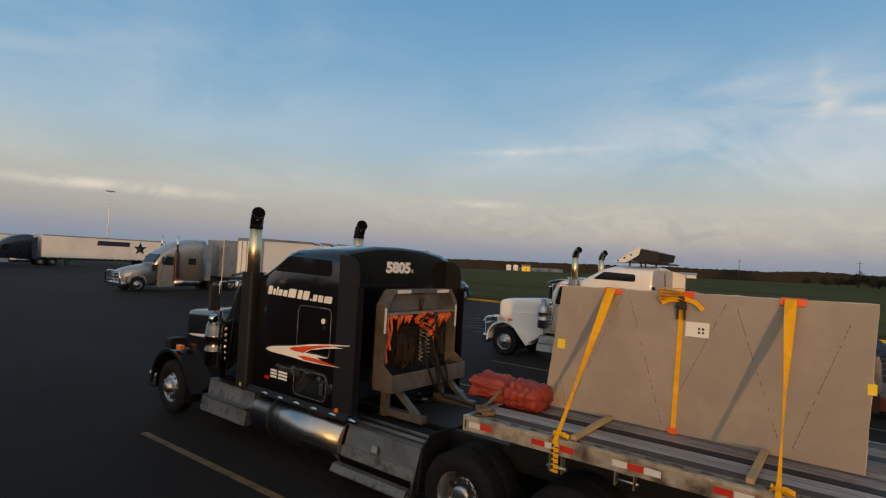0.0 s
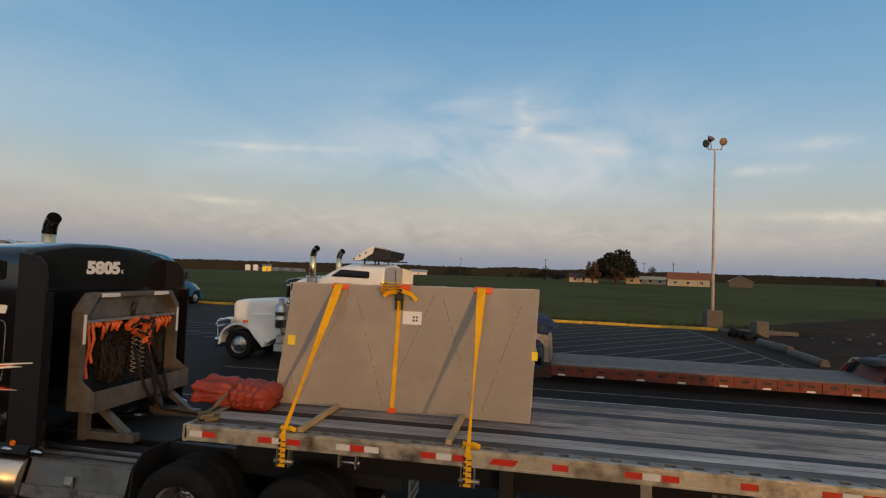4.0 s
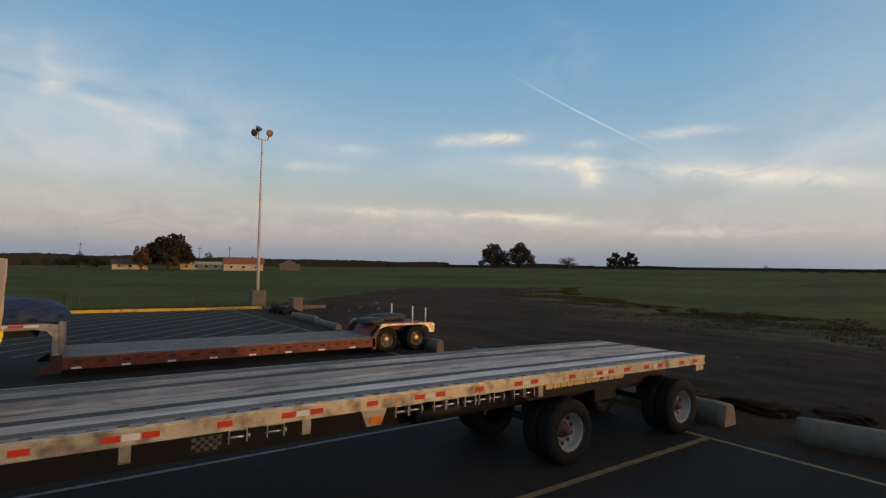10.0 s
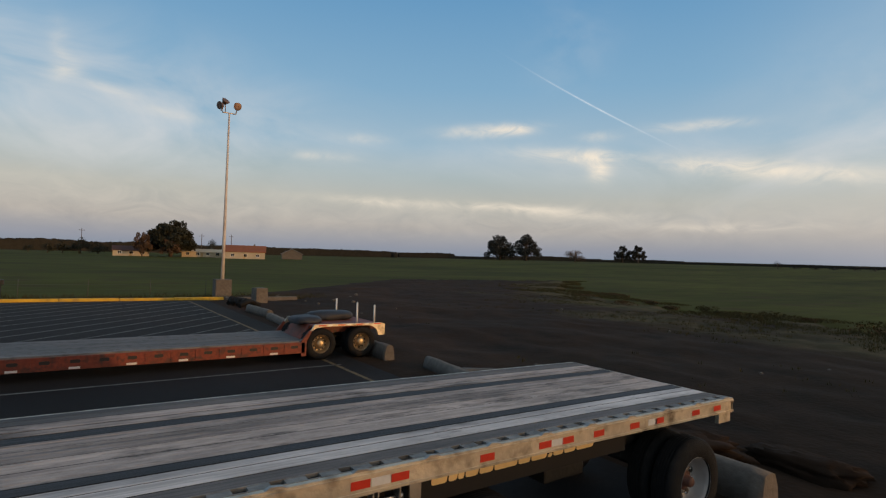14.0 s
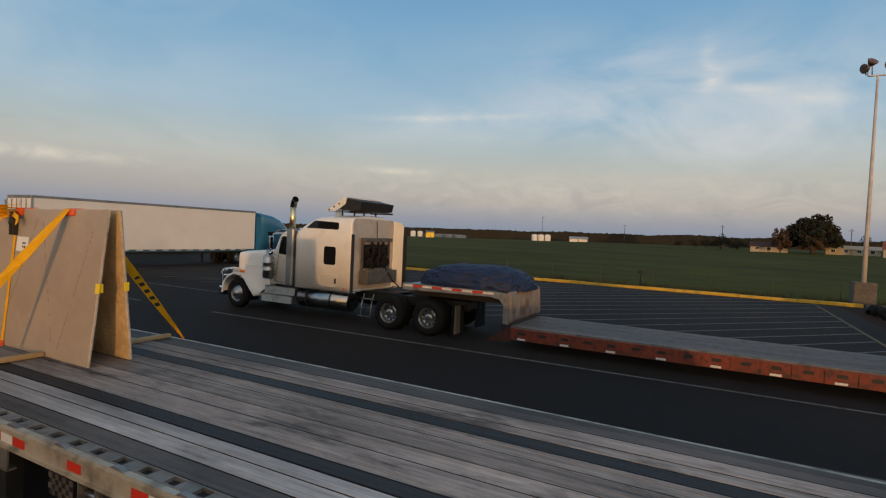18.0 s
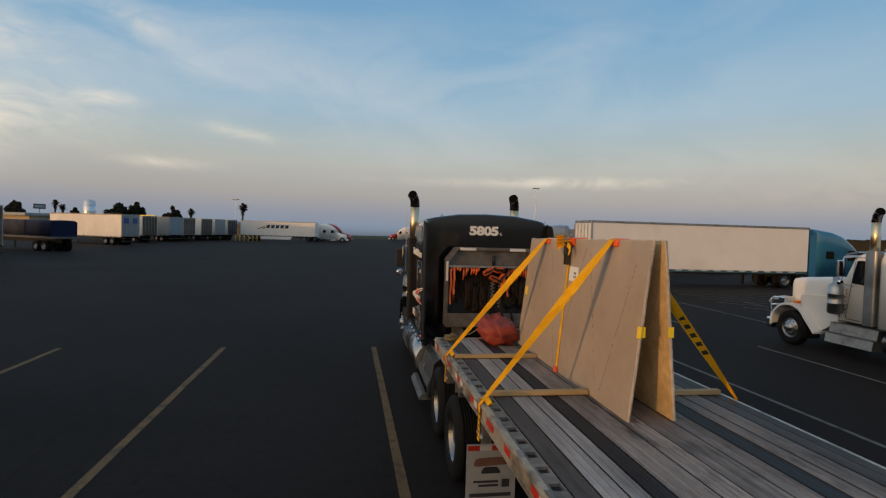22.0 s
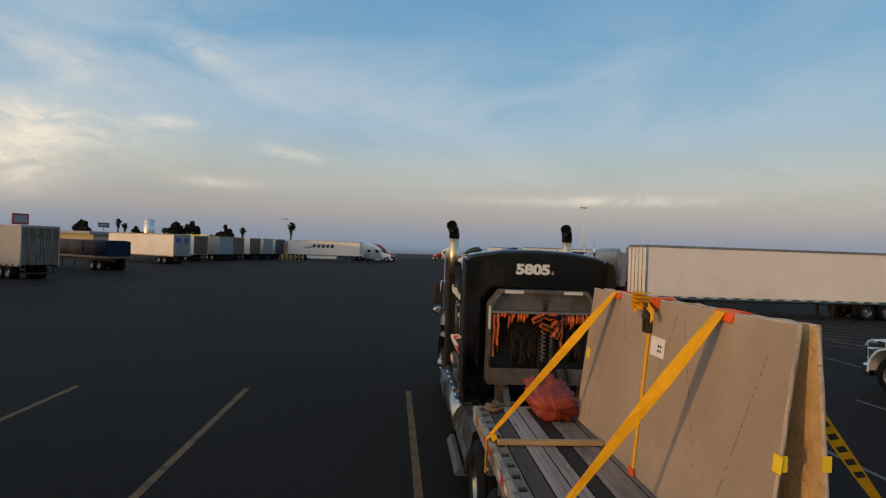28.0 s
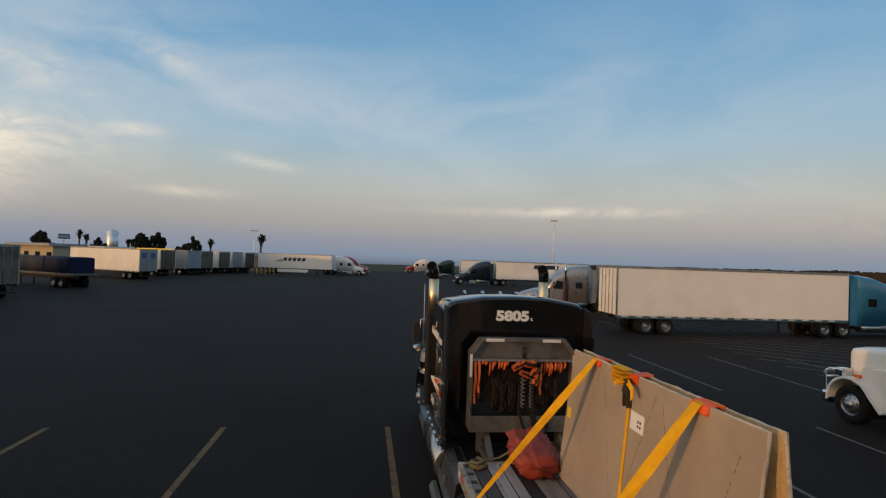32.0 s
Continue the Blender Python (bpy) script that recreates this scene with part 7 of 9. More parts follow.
for i in range(7):
    bm = BM()
    box(bm, 14.1 + i * 0.3, 14.1 + i * 0.3 + (0.24 if i % 2 == 0 else 0.13), LY0 - 0.004, LY0 - 0.001, 1.0, 1.035)
    part("reflective_tape", bm, M_WHITE_T if i % 2 else M_RED_T, lowboy).location.x = REAR
bm = BM()
for px, py, pz in ((15.45, LY0 + 0.3, 1.66), (15.45, LY1 - 0.6, 1.66), (16.05, LY0 + 0.3, 1.58)):
    bm = BM()
    cyl(bm, (px, py, 1.0), (px, py, pz), 0.03, n=8)
    part("stake_post", bm, M_WHITE_T, lowboy, "thin pale stake post").location.x = REAR
bm = BM()
cyl(bm, (16.28, LY0 + 0.12, 0.88), (16.30, LY0 + 0.12, 0.88), 0.06, n=12)
part("tail_lamp", bm, M_RED_L, lowboy).location.x = REAR - 0.13
for x in (13.93, 15.23):
    for s, y in ((-1, LY0 + 0.03), (1, LY1 - 0.03)):
        wheel(lowboy, x, y, 0.47, r=0.47, side=s, dual=True, rim_material=M_RIM_B)
    bm = BM()
    cyl(bm, (x, LY0 + 0.5, 0.47), (x, LY1 - 0.5, 0.47), 0.07, n=10)
    part("axle", bm, M_FRAME, lowboy)
bundle("tarpaulin", [((2.62, 12.88, 1.52), (1.68, 1.24, 0.60))], M_TARP_B, "blue tarpaulin heaped over the gooseneck", "tarpaulin", 0.06, 6, 6, 1.49)
bm = BM()
zz = []
for i in range(27):
    y = LY0 - 0.02 + i * (LY1 - LY0 + 0.04) / 26
    zz.append((4.14 + 0.05 * math.sin(i * 1.9) + 0.02 * math.sin(i * 4.3), y))
last = None
for x, y in zz:
    now = [bm.verts.new((x - 0.04, y, 1.52)), bm.verts.new((x, y, 1.40)), bm.verts.new((x + 0.05 * math.sin(y * 5), y, 0.75)), bm.verts.new((x - 0.03, y, 0.66)), bm.verts.new((x - 0.06, y, 0.68)), bm.verts.new((x - 0.09, y, 1.5))]
    if last:
        for q in range(6):
            f = bm.faces.new((last[q], last[(q + 1) % 6], now[(q + 1) % 6], now[q]))
            f.smooth = True
    else:
        bm.faces.new(now)
    last = now
bm.faces.new(last[::-1])
part("hanging_curtain", bm, M_TARP_W, lowboy, "pale stained hanging tarp with folds")
bundle("tarpaulin", [((13.85, 12.9, 1.05), (0.5, 0.6, 0.16)), ((14.85, 13.4, 1.12), (0.8, 0.5, 0.18))], mat("dark_tarp", (0.02, 0.022, 0.028), 0.6, grain=5, vary=0.3, bump=0.5), "dark rolled tarpaulin on the rear deck of the low trailer", "tarpaulin", 0.08, 9, 3, 0.995)
bm = BM()
box(bm, 2.42, 2.46, 11.75, 12.05, 0.15, 0.95)
part("mud_flap", bm, M_CONC, lowboy)

M_POST = mat("stainless_door_post", (0.6, 0.57, 0.5), 0.3, 1.0, grain=6, vary=0.15, bump=0.05, dirt=(0.3, 0.26, 0.2), dirt_amount=0.3)


# ---------------------------------------------------------------- box trailers (rear end at x = 0, front towards +x, y = 0 in the middle)
def van(label, at, turn, length=15.2, wall=M_TILE_W, door=M_WHITE, skirt=M_FRAME, axle=1.9, front_gear=True, group="parked box trailers", top=4.05, rear_dirty=None, shapes=None, near_side=True):
    v = thing("box_trailer", label, "trailer", at, turn, group)
    hw, zb = 1.28, 1.12
    bm = BM()
    box(bm, 0.08, length, -hw, hw, zb, top - 0.06, 0.02)
    body = part("body", bm, wall, v)
    bm = BM()
    for s in (-1, 1):
        box(bm, 0.0, length + 0.02, s * hw - 0.02, s * hw + 0.02, top - 0.14, top)
    box(bm, 0.0, 0.1, -hw, hw, top - 0.16, top)
    box(bm, 0.02, length, -hw, hw, top - 0.062, top - 0.02)
    part("roof_rail", bm, M_ALU_D, v)
    for s in (-1, 1):
        bm = BM()
        box(bm, 0.0, length, s * (hw + 0.008) - 0.012, s * (hw + 0.008) + 0.012, zb - 0.16, zb)
        part("lower_rail", bm, skirt, v)
        n = int(length / 0.9)
        for i in range(n):
            bm = BM()
            x = 0.3 + i * 0.9
            box(bm, x, x + 0.45, s * (hw + 0.024) - 0.004, s * (hw + 0.024) + 0.004, zb - 0.075, zb - 0.015)
            part("reflective_tape", bm, M_WHITE_T, v)
    for s in (-1, 1):
        bm = BM()
        box(bm, 0.0, 0.05, min(s * 0.02, s * (hw - 0.05)), max(s * 0.02, s * (hw - 0.05)), zb + 0.04, top - 0.18, 0.01)
        d = part("rear_door", bm, rear_dirty or door, v)
        for y in (s * 0.25, s * 0.75):
            bm = BM()
            cyl(bm, (-0.03, y, zb + 0.02), (-0.03, y, top - 0.2), 0.02, n=8)
            part("lock_rod", bm, M_ALU_D, d)
        bm = BM()
        box(bm, -0.02, 0.08, s * (hw - 0.03) - 0.04, s * (hw - 0.03) + 0.04, zb - 0.1, top - 0.02)
        part("door_post", bm, M_POST if wall is M_TILE_W else M_ALU_D, v)
        bm = BM()
        box(bm, 0.02, 0.10, s * 0.95 - 0.03, s * 0.95 + 0.03, 0.5, zb)
        part("bumper_post", bm, M_FRAME, v)
    bm = BM()
    box(bm, 0.0, 0.10, -hw + 0.05, hw - 0.05, 0.45, 0.56)
    part("underride_bar", bm, M_FRAME, v)
    bm = BM()
    for y in (-0.45, 0.40):
        box(bm, 0.3, length - 0.5, y, y + 0.06, zb - 0.3, zb - 0.02)
    for xx in (axle, axle + 1.25):
        cyl(bm, (xx, -0.95, 0.51), (xx, 0.95, 0.51), 0.07, n=10)
    part("chassis", bm, M_FRAME, v)
    for xx in (axle, axle + 1.25):
        for s in (-1, 1):
            wheel(v, xx, s * 1.24, 0.51, side=s, dual=True)
    if front_gear:
        for s in (-1, 1):
            bm = BM()
            box(bm, length - 3.3, length - 3.16, s * 0.6 - 0.06, s * 0.6 + 0.06, 0.12, zb)
            box(bm, length - 3.36, length - 3.1, s * 0.6 - 0.12, s * 0.6 + 0.12, 0.08, 0.12)
            part("landing_leg", bm, M_FRAME, v)
    if shapes:
        for mm, poly in shapes:
            bm = BM()
            prism(bm, poly, "y", *((-hw - 0.012, -hw - 0.004) if near_side else (hw + 0.004, hw + 0.012)))
            part("side_graphic", bm, mm, v)
    return v


# ---------------------------------------------------------------- rounded highway tractors (front towards -x, x = 0 at the sleeper's back)
def aero(label, at, turn, paint, group="parked highway tractors", accent=None):
    t = thing("highway_tractor", label, "truck", at, turn, group)
    hw = 1.2
    bm = BM()
    hull_of(bm, [arch_row(-3.75, 0.98, 0.75, 2.05, 0.1, 0.03), arch_row(-3.2, 1.02, 0.75, 2.85, 0.2, 0.06), arch_row(-2.7, 1.08, 0.75, 3.25, 0.25, 0.08), arch_row(-2.1, 1.16, 0.75, 3.62, 0.3, 0.1), arch_row(-1.3, hw, 0.75, 3.88, 0.3, 0.1), arch_row(-0.5, hw, 0.75, 3.98, 0.3, 0.1), arch_row(0.0, hw, 0.75, 3.98, 0.3, 0.1)])
    cab = part("cab", bm, paint, t)
    bm = BM()
    hull_of(bm, [arch_row(-5.75, 0.72, 0.55, 1.30, 0.2, 0.05), arch_row(-5.55, 0.86, 0.45, 1.58, 0.25, 0.06), arch_row(-4.8, 0.98, 0.5, 1.80, 0.3, 0.08), arch_row(-3.6, 1.05, 0.6, 2.06, 0.3, 0.08)])
    hood = part("hood", bm, accent or paint, t)
    bm = BM()
    box(bm, -5.80, -5.72, -0.5, 0.5, 0.75, 1.35, 0.03)
    part("grille", bm, M_CHROME, hood)
    for i in range(7):
        bm = BM()
        box(bm, -5.815, -5.80, -0.46, 0.46, 0.80 + i * 0.075, 0.835 + i * 0.075)
        part("grille_bar", bm, M_FRAME, hood)
    if paint is M_SILVER:
        guard = part("bull_bar", tube(BM(), [(-6.05, -1.2, 0.5), (-6.1, -1.2, 1.3), (-6.05, -0.9, 1.42), (-6.05, 0.9, 1.42), (-6.1, 1.2, 1.3), (-6.05, 1.2, 0.5)], 0.05, 8), M_CHROME, t, "chrome bull bar")
        for zz in (0.62, 0.86, 1.10, 1.28):
            part("cross_bar", tube(BM(), [(-6.07, -1.18, zz), (-6.1, 0, zz), (-6.07, 1.18, zz)], 0.035, 6), M_CHROME, guard)
    bm = BM()
    box(bm, -5.95, -5.65, -1.15, 1.15, 0.35, 0.65, 0.08)
    part("bumper", bm, M_CHROME if paint is M_SILVER else paint, t)
    bm = BM()
    prism(bm, [(-0.9, 0), (0.9, 0), (0.84, 0.75), (-0.84, 0.75)], "x", 0, 0.02)
    w = part("windscreen", bm, M_GLASS_D, cab)
    w.location, w.rotation_euler[1] = (-3.77, 0, 2.1), radians(34)
    for s in (-1, 1):
        bm = BM()
        prism(bm, [(-5.5, 0.62), (-5.4, 1.05), (-4.95, 1.22), (-4.45, 1.12), (-4.25, 0.62), (-4.32, 0.62), (-4.5, 0.98), (-4.95, 1.1), (-5.3, 0.98), (-5.42, 0.62)], "y", s * 0.85 if s > 0 else -1.22, 1.22 if s > 0 else -0.85)
        part("wing", bm, accent or paint, hood)
        bm = BM()
        prism(bm, rounded([(-5.70, 1.02), (-5.30, 1.12), (-5.2, 1.36), (-5.62, 1.24)], 0.05, 3), "y", s * 0.86 - 0.1, s * 0.86 + 0.1)
        part("headlamp", bm, M_PAPER, hood)
        bm = BM()
        side_plate(bm, rounded([(-3.25, 1.95), (-2.45, 1.90), (-2.45, 2.55), (-2.95, 2.60)], 0.08, 3), s * 1.15, s * 1.16)
        part("side_window", bm, M_GLASS_D, cab)
        bm = BM()
        outline(bm, rounded([(-3.4, 0.85), (-2.3, 0.85), (-2.3, 2.7), (-2.9, 2.72)], 0.1, 3), s * 1.16, 0.02)
        part("door_seam", bm, M_FRAME, cab)
        bm = BM()
        side_plate(bm, rrect(-1.35, -0.75, 2.0, 2.5, 0.06), s * (hw + 0.004), s * (hw + 0.01))
        part("sleeper_window", bm, M_GLASS_D, cab)
        bm = BM()
        box(bm, -3.35, -3.27, s * 1.36 - 0.09, s * 1.36 + 0.09, 2.0, 2.55, 0.03)
        tube(bm, [(-3.2, s * 1.05, 2.5), (-3.3, s * 1.4, 2.5)], 0.02, 6)
        part("mirror", bm, M_FRAME, t)
        bm = BM()
        cyl(bm, (-2.3, s * 0.92, 0.66), (-0.3, s * 0.92, 0.66), 0.30, n=20)
        part("fuel_tank", bm, M_ALU, t)
        bm = BM()
        prism(bm, [(s * 0.8, 0.78), (s * 1.15, 0.78), (s * 1.2, 0.34), (s * 0.8, 0.34)], "x", -3.5, -2.4)
        part("cab_step", bm, M_ALU_D, t)
        wheel(t, -4.87, s * 1.18, 0.51, style="steer", side=s)
        for xx in (0.95, 2.25):
            wheel(t, xx, s * 1.22, 0.51, side=s, dual=True)
        bm = BM()
        box(bm, 0.0, 0.5, s * 1.17 - 0.015, s * 1.17 + 0.015, 0.8, 3.6)
        part("side_fairing", bm, paint, t)
        if paint is M_SILVER:
            bm = BM()
            cyl(bm, (-2.25, s * 1.22, 2.9), (-2.25, s * 1.22, 4.15), 0.075, n=12)
            part("exhaust_stack", bm, M_CHROME, t)
            bm = BM()
            prism(bm, rounded([(-2.37, s * 1.22 - 0.1), (-2.13, s * 1.22 - 0.1), (-2.13, s * 1.22 + 0.1), (-2.37, s * 1.22 + 0.1)], 0.05, 3), "z", 0.95, 2.95)
            part("stack_guard", bm, mat("dark_maroon_guard", (0.05, 0.018, 0.016), 0.4, grain=5, vary=0.2, bump=0.1), t, "dark maroon stack guard")
            bm = BM()
            prism(bm, rounded([(-3.52, 0.80), (-2.42, 0.80), (-2.42, 2.66), (-2.98, 2.66), (-3.52, 2.02)], 0.06, 3), "y", min(s * 1.085, s * 1.145), max(s * 1.085, s * 1.145))
            part("door_panel", bm, mat("grey_door_paint", (0.30, 0.295, 0.29), 0.35, 0.4, grain=3, vary=0.1, bump=0.0, coat=0.3), cab)
            bm = BM()
            box(bm, -3.9, -3.6, min(s * 1.0, s * 1.08), max(s * 1.0, s * 1.08), 1.5, 1.95, 0.02)
            part("vent_louvre", bm, M_FRAME, hood)
            bm = BM()
            box(bm, -3.45, -2.3, min(s * 1.12, s * 1.19), max(s * 1.12, s * 1.19), 0.40, 0.80, 0.02)
            part("side_skirt", bm, M_SILVER, t)
            bm = BM()
            box(bm, -0.22, 0.04, min(s * 1.195, s * 1.212), max(s * 1.195, s * 1.212), 1.0, 3.7, 0.006)
            part("corner_trim", bm, M_ALU, t)
    bm = BM()
    for y in (-0.45, 0.36):
        box(bm, -5.4, 3.0, y, y + 0.09, 0.7, 0.98)
    box(bm, 1.1, 2.1, -0.45, 0.45, 0.98, 1.1)
    part("chassis", bm, M_FRAME, t)
    return t


# white box trailer and its blue tractor, parked nose towards +y
van("long white box trailer with silver roof rail and teal lower rail", (-24.6, 13.0, 0), 90, 15.2, skirt=mat("teal_rail", (0.03, 0.09, 0.12), 0.5))
aero("blue highway tractor coupled to a white box trailer", (-24.6, 28.9, 0), -90, M_BLUE)
# silver tractor with trailer, nose towards -y
aero("silver highway tractor with chrome stacks and bull bar", (-37.7, 16.9, 0), 90, M_SILVER)
van("grey box trailer behind a silver tractor", (-37.7, 33.6, 0), -90, 15.2, wall=M_SILVER)
# far line of trucks
STAR = [(M_NAVY, [(3.6 + 1.0 * r * math.sin(2 * math.pi * i / 10), 2.75 + 1.0 * r * math.cos(2 * math.pi * i / 10)) for i, r in ((k, 1.0 if k % 2 == 0 else 0.42) for k in range(10))]),
        (M_NAVY, [(5.1, 2.95), (9.3, 2.95), (9.2, 3.6), (5.0, 3.6)])]
van("white box trailer with a dark blue star graphic", (-81.0, 34.2, 0), -90, 15.6, shapes=[(m, [(x, z) for x, z in p]) for m, p in STAR], near_side=False)
aero("dark blue highway tractor with a white trailer", (-81.0, 17.6, 0), 90, M_NAVY)
aero("dark green highway tractor far across the lot", (-113, 15.8, 0), 90, mat("dark_green_paint", (0.012, 0.03, 0.028), 0.3, coat=0.3, bump=0))
van("white box trailer far across the lot", (-114, 33.5, 0), -90, 15.6)
aero("white tow tractor with red stripes far off", (-143, 13, 0), 90, M_WHITE, accent=M_REDP)
# trailer with tractor across the far end, nose towards +y
M_TAN = mat("tan_graphic", (0.32, 0.22, 0.10), 0.5)
SW = [(M_NAVY, [(5.2 + 0.95 * k, 2.62), (5.9 + 0.95 * k, 2.62), (6.05 + 0.95 * k, 3.28), (5.35 + 0.95 * k, 3.28)]) for k in range(5)] + [(M_TAN, [(3.2 + 0.9 * k, 2.4), (4.9 + 0.3 * k, 3.05 - 0.18 * k), (5.1 + 0.3 * k, 2.9 - 0.18 * k), (3.7 + 0.9 * k, 2.4)]) for k in range(2)]
sw_van = van("white box trailer with a dark slanted graphic far across the lot", (-108.0, -25.0, 0), 82, 15.2, shapes=[(m, p) for m, p in SW])
bm = BM()
prism(bm, [(4.1, 1.1), (10.6, 1.1), (10.2, 0.35), (4.1, 0.35)], "y", -1.27, -1.23)
part("side_skirt", bm, M_TILE_W, sw_van)
aero("white highway tractor at the far end of the lot", (-110.2, -9.4, 0), -98, M_WHITE)
aero("red highway tractor behind a white one", (-118.0, -8.6, 0), -98, M_REDP)

# the long row of trailers that show their back doors
M_DIRTYDOOR = mat("rust_stained_door", (0.15, 0.128, 0.105), 0.7, grain=3, vary=0.5, big_vary=0.6, bump=0.2, dirt=(0.055, 0.03, 0.017), dirt_amount=0.9)
M_BLUEDOOR = mat("pale_blue_door", (0.25, 0.32, 0.38), 0.5, grain=3, vary=0.1, bump=0.1)
M_BROWNDOOR = mat("brown_stained_door", (0.10, 0.08, 0.06), 0.7, grain=3, vary=0.3, bump=0.2, dirt=(0.08, 0.06, 0.05), dirt_amount=0.7)
M_GREYSIDE = mat("pale_grey_side", (0.27, 0.29, 0.31), 0.5, grain=1, vary=0.1, bump=0.05)
ROW = [(-35.4, -28.0, M_GREYSIDE, M_DIRTYDOOR, "grey box trailer with rust-stained pale back doors"), (-67.8, -30.8, M_TILE_W, M_GREYSIDE, "white box trailer with two blue squares on grey back doors"),
       (-78.5, -32.3, M_TILE_W, M_BROWNDOOR, "white box trailer with brown stained doors"), (-85.8, -30.9, M_GREYSIDE, M_BLUEDOOR, "box trailer with pale blue back doors"), (-89.6, -30.0, M_TILE_W, M_DIRTYDOOR, "box trailer with streaked back doors"),
       (-95.8, -28.8, M_TILE_W, M_BROWNDOOR, "box trailer with dark back doors"), (-99.6, -27.4, M_TILE_W, M_GREYSIDE, "box trailer with grey back doors"), (-103.4, -26.0, M_TILE_W, M_NAVY, "box trailer with dark blue doors")]
for i, (x, y, wall, door, label) in enumerate(ROW):
    v = van(label, (x, y, 0), -122, 14.6, wall=wall, rear_dirty=door, group="row of parked trailers")
    if i == 1:
        for s in (-1, 1):
            bm = BM()
            box(bm, -0.06, -0.045, s * 0.62 - 0.33, s * 0.62 + 0.33, 2.85, 3.55)
            part("blue_square", bm, mat("blue_panel", (0.05, 0.10, 0.28), 0.5), v)
    if i == 2:
        bm = BM()
        box(bm, 0.5, 9, -1.30, -1.27, 3.6, 4.2)
        part("yellow_panel", bm, M_YTAG, v)
# flatbed with a dark blue tarped load
load = thing("flatbed_trailer", "old flatbed trailer carrying a load under dark blue tarps", "trailer", (-49.0, -29.0, 0), -122, "row of parked trailers")
bm = BM()
box(bm, 0, 13.5, -1.28, 1.28, 1.25, 1.45, 0.02)
part("deck", bm, M_LOWDECK, load)
bm = BM()
for y in (-0.5, 0.4):
    box(bm, 0.3, 13, y, y + 0.1, 0.85, 1.25)
part("chassis", bm, M_FRAME, load)
for a, b, mm, nm in ((0.6, 4.6, mat("navy_tarp", (0.008, 0.014, 0.045), 0.75, grain=2, vary=0.3, bump=0.4, spec=0.2), "tarped_load"), (4.7, 13.0, mat("grey_blue_tarp", (0.022, 0.032, 0.055), 0.7, grain=1.5, vary=0.5, big_vary=0.5, bump=0.6, spec=0.2, dirt=(0.07, 0.075, 0.09), dirt_amount=0.5), "tarped_load")):
    bm = BM()
    hull_of(bm, [arch_row(a, 1.22, 1.46, 2.95, 0.1, 0.04), arch_row(a + 0.2, 1.25, 1.46, 3.05, 0.15, 0.05), arch_row((a + b) / 2, 1.25, 1.46, 3.0, 0.15, 0.05), arch_row(b - 0.2, 1.25, 1.46, 3.06, 0.15, 0.05), arch_row(b, 1.2, 1.46, 2.95, 0.1, 0.04)])
    part(nm, bm, mm, load)
for xx in (1.8, 3.1):
    for s in (-1, 1):
        wheel(load, xx, s * 1.22, 0.51, side=s, dual=True)
for xx in (9.6,):
    bm = BM()
    for s in (-0.6, 0.6):
        box(bm, xx, xx + 0.14, s - 0.06, s + 0.06, 0.1, 0.9)
    part("landing_leg", bm, M_FRAME, load)
for i in range(6):
    bm = BM()
    cyl(bm, (0, 0, 0), (0, 0, 1.2), 0.09, n=12)
    solid("bollard", bm, M_KERB_Y, "yellow steel bollard at the far end of the lot", "bollard", (-96.9 - 0.17 * i, -24.0 + i * 0.75, 0), group="yellow bollards")

# ---------------------------------------------------------------- lamp mast by the kerb
mast = thing("light_mast", "tall thin lot light mast on a concrete block", "lamp post", (16.45, 37.4, 0))
bm = BM()
prism(bm, rounded([(-0.55, -0.55), (0.55, -0.55), (0.55, 0.55), (-0.55, 0.55)], 0.05, 2), "z", -0.1, 1.25)
part("base_block", bm, M_CONC, mast)
bm = BM()
tube(bm, [(0, 0, 1.25), (0, 0, 5), (0, 0, 9), (0, 0, 13.3)], 0.1, 12, radii=[0.13, 0.11, 0.085, 0.06])
part("mast_pole", bm, M_POLE_W, mast, "peeling pale painted pole")
bm = BM()
tube(bm, [(-0.5, -0.1, 13.7), (-0.46, 0, 13.3), (0.46, 0, 13.3), (0.5, -0.1, 13.7)], 0.045, 8)
part("cross_arm", bm, M_POLE, mast)
for x, y, z, d in ((-0.62, -0.15, 13.72, (-0.75, -0.5, -0.2)), (-0.30, 0.05, 14.1, (0.3, -0.5, 0.6)), (0.5, -0.1, 13.85, (0.1, -0.95, -0.2))):
    bm = BM()
    d = Vector(d).normalized()
    p = Vector((x, y, z))
    u, v = frame_of(d)
    prof = [(0.07, -0.22), (0.13, -0.18), (0.24, 0.0), (0.29, 0.12), (0.27, 0.13), (0.0, 0.09)]
    last = None
    for r, a in prof:
        now = ring(bm, p + d * a, u, v, max(r, 0.001), 16)
        if last:
            skin(bm, last, now)
        last = now
    cyl(bm, p, (x * 0.9, 0, 13.35), 0.03, n=6)
    part("floodlight", bm, mat("rusty_lamp_shell", (0.16, 0.10, 0.08), 0.5, 0.3, grain=6, vary=0.4, bump=0.2), mast)
for px, py, pz in ((-135.5, 47.1, 15.5), (-159.5, -37.7, 10.5)):
    t = thing("light_mast", "tall slender light mast far off", "lamp post", (px, py, 0), group="far light masts")
    bm = BM()
    cyl(bm, (0, 0, 0), (0, 0, pz), 0.16, 0.1, n=10)
    part("mast_pole", bm, M_WHITE, t)
    bm = BM()
    box(bm, -0.15, 0.15, -1.0, 1.0, pz, pz + 0.3, 0.05)
    part("floodlight", bm, M_POLE, t)

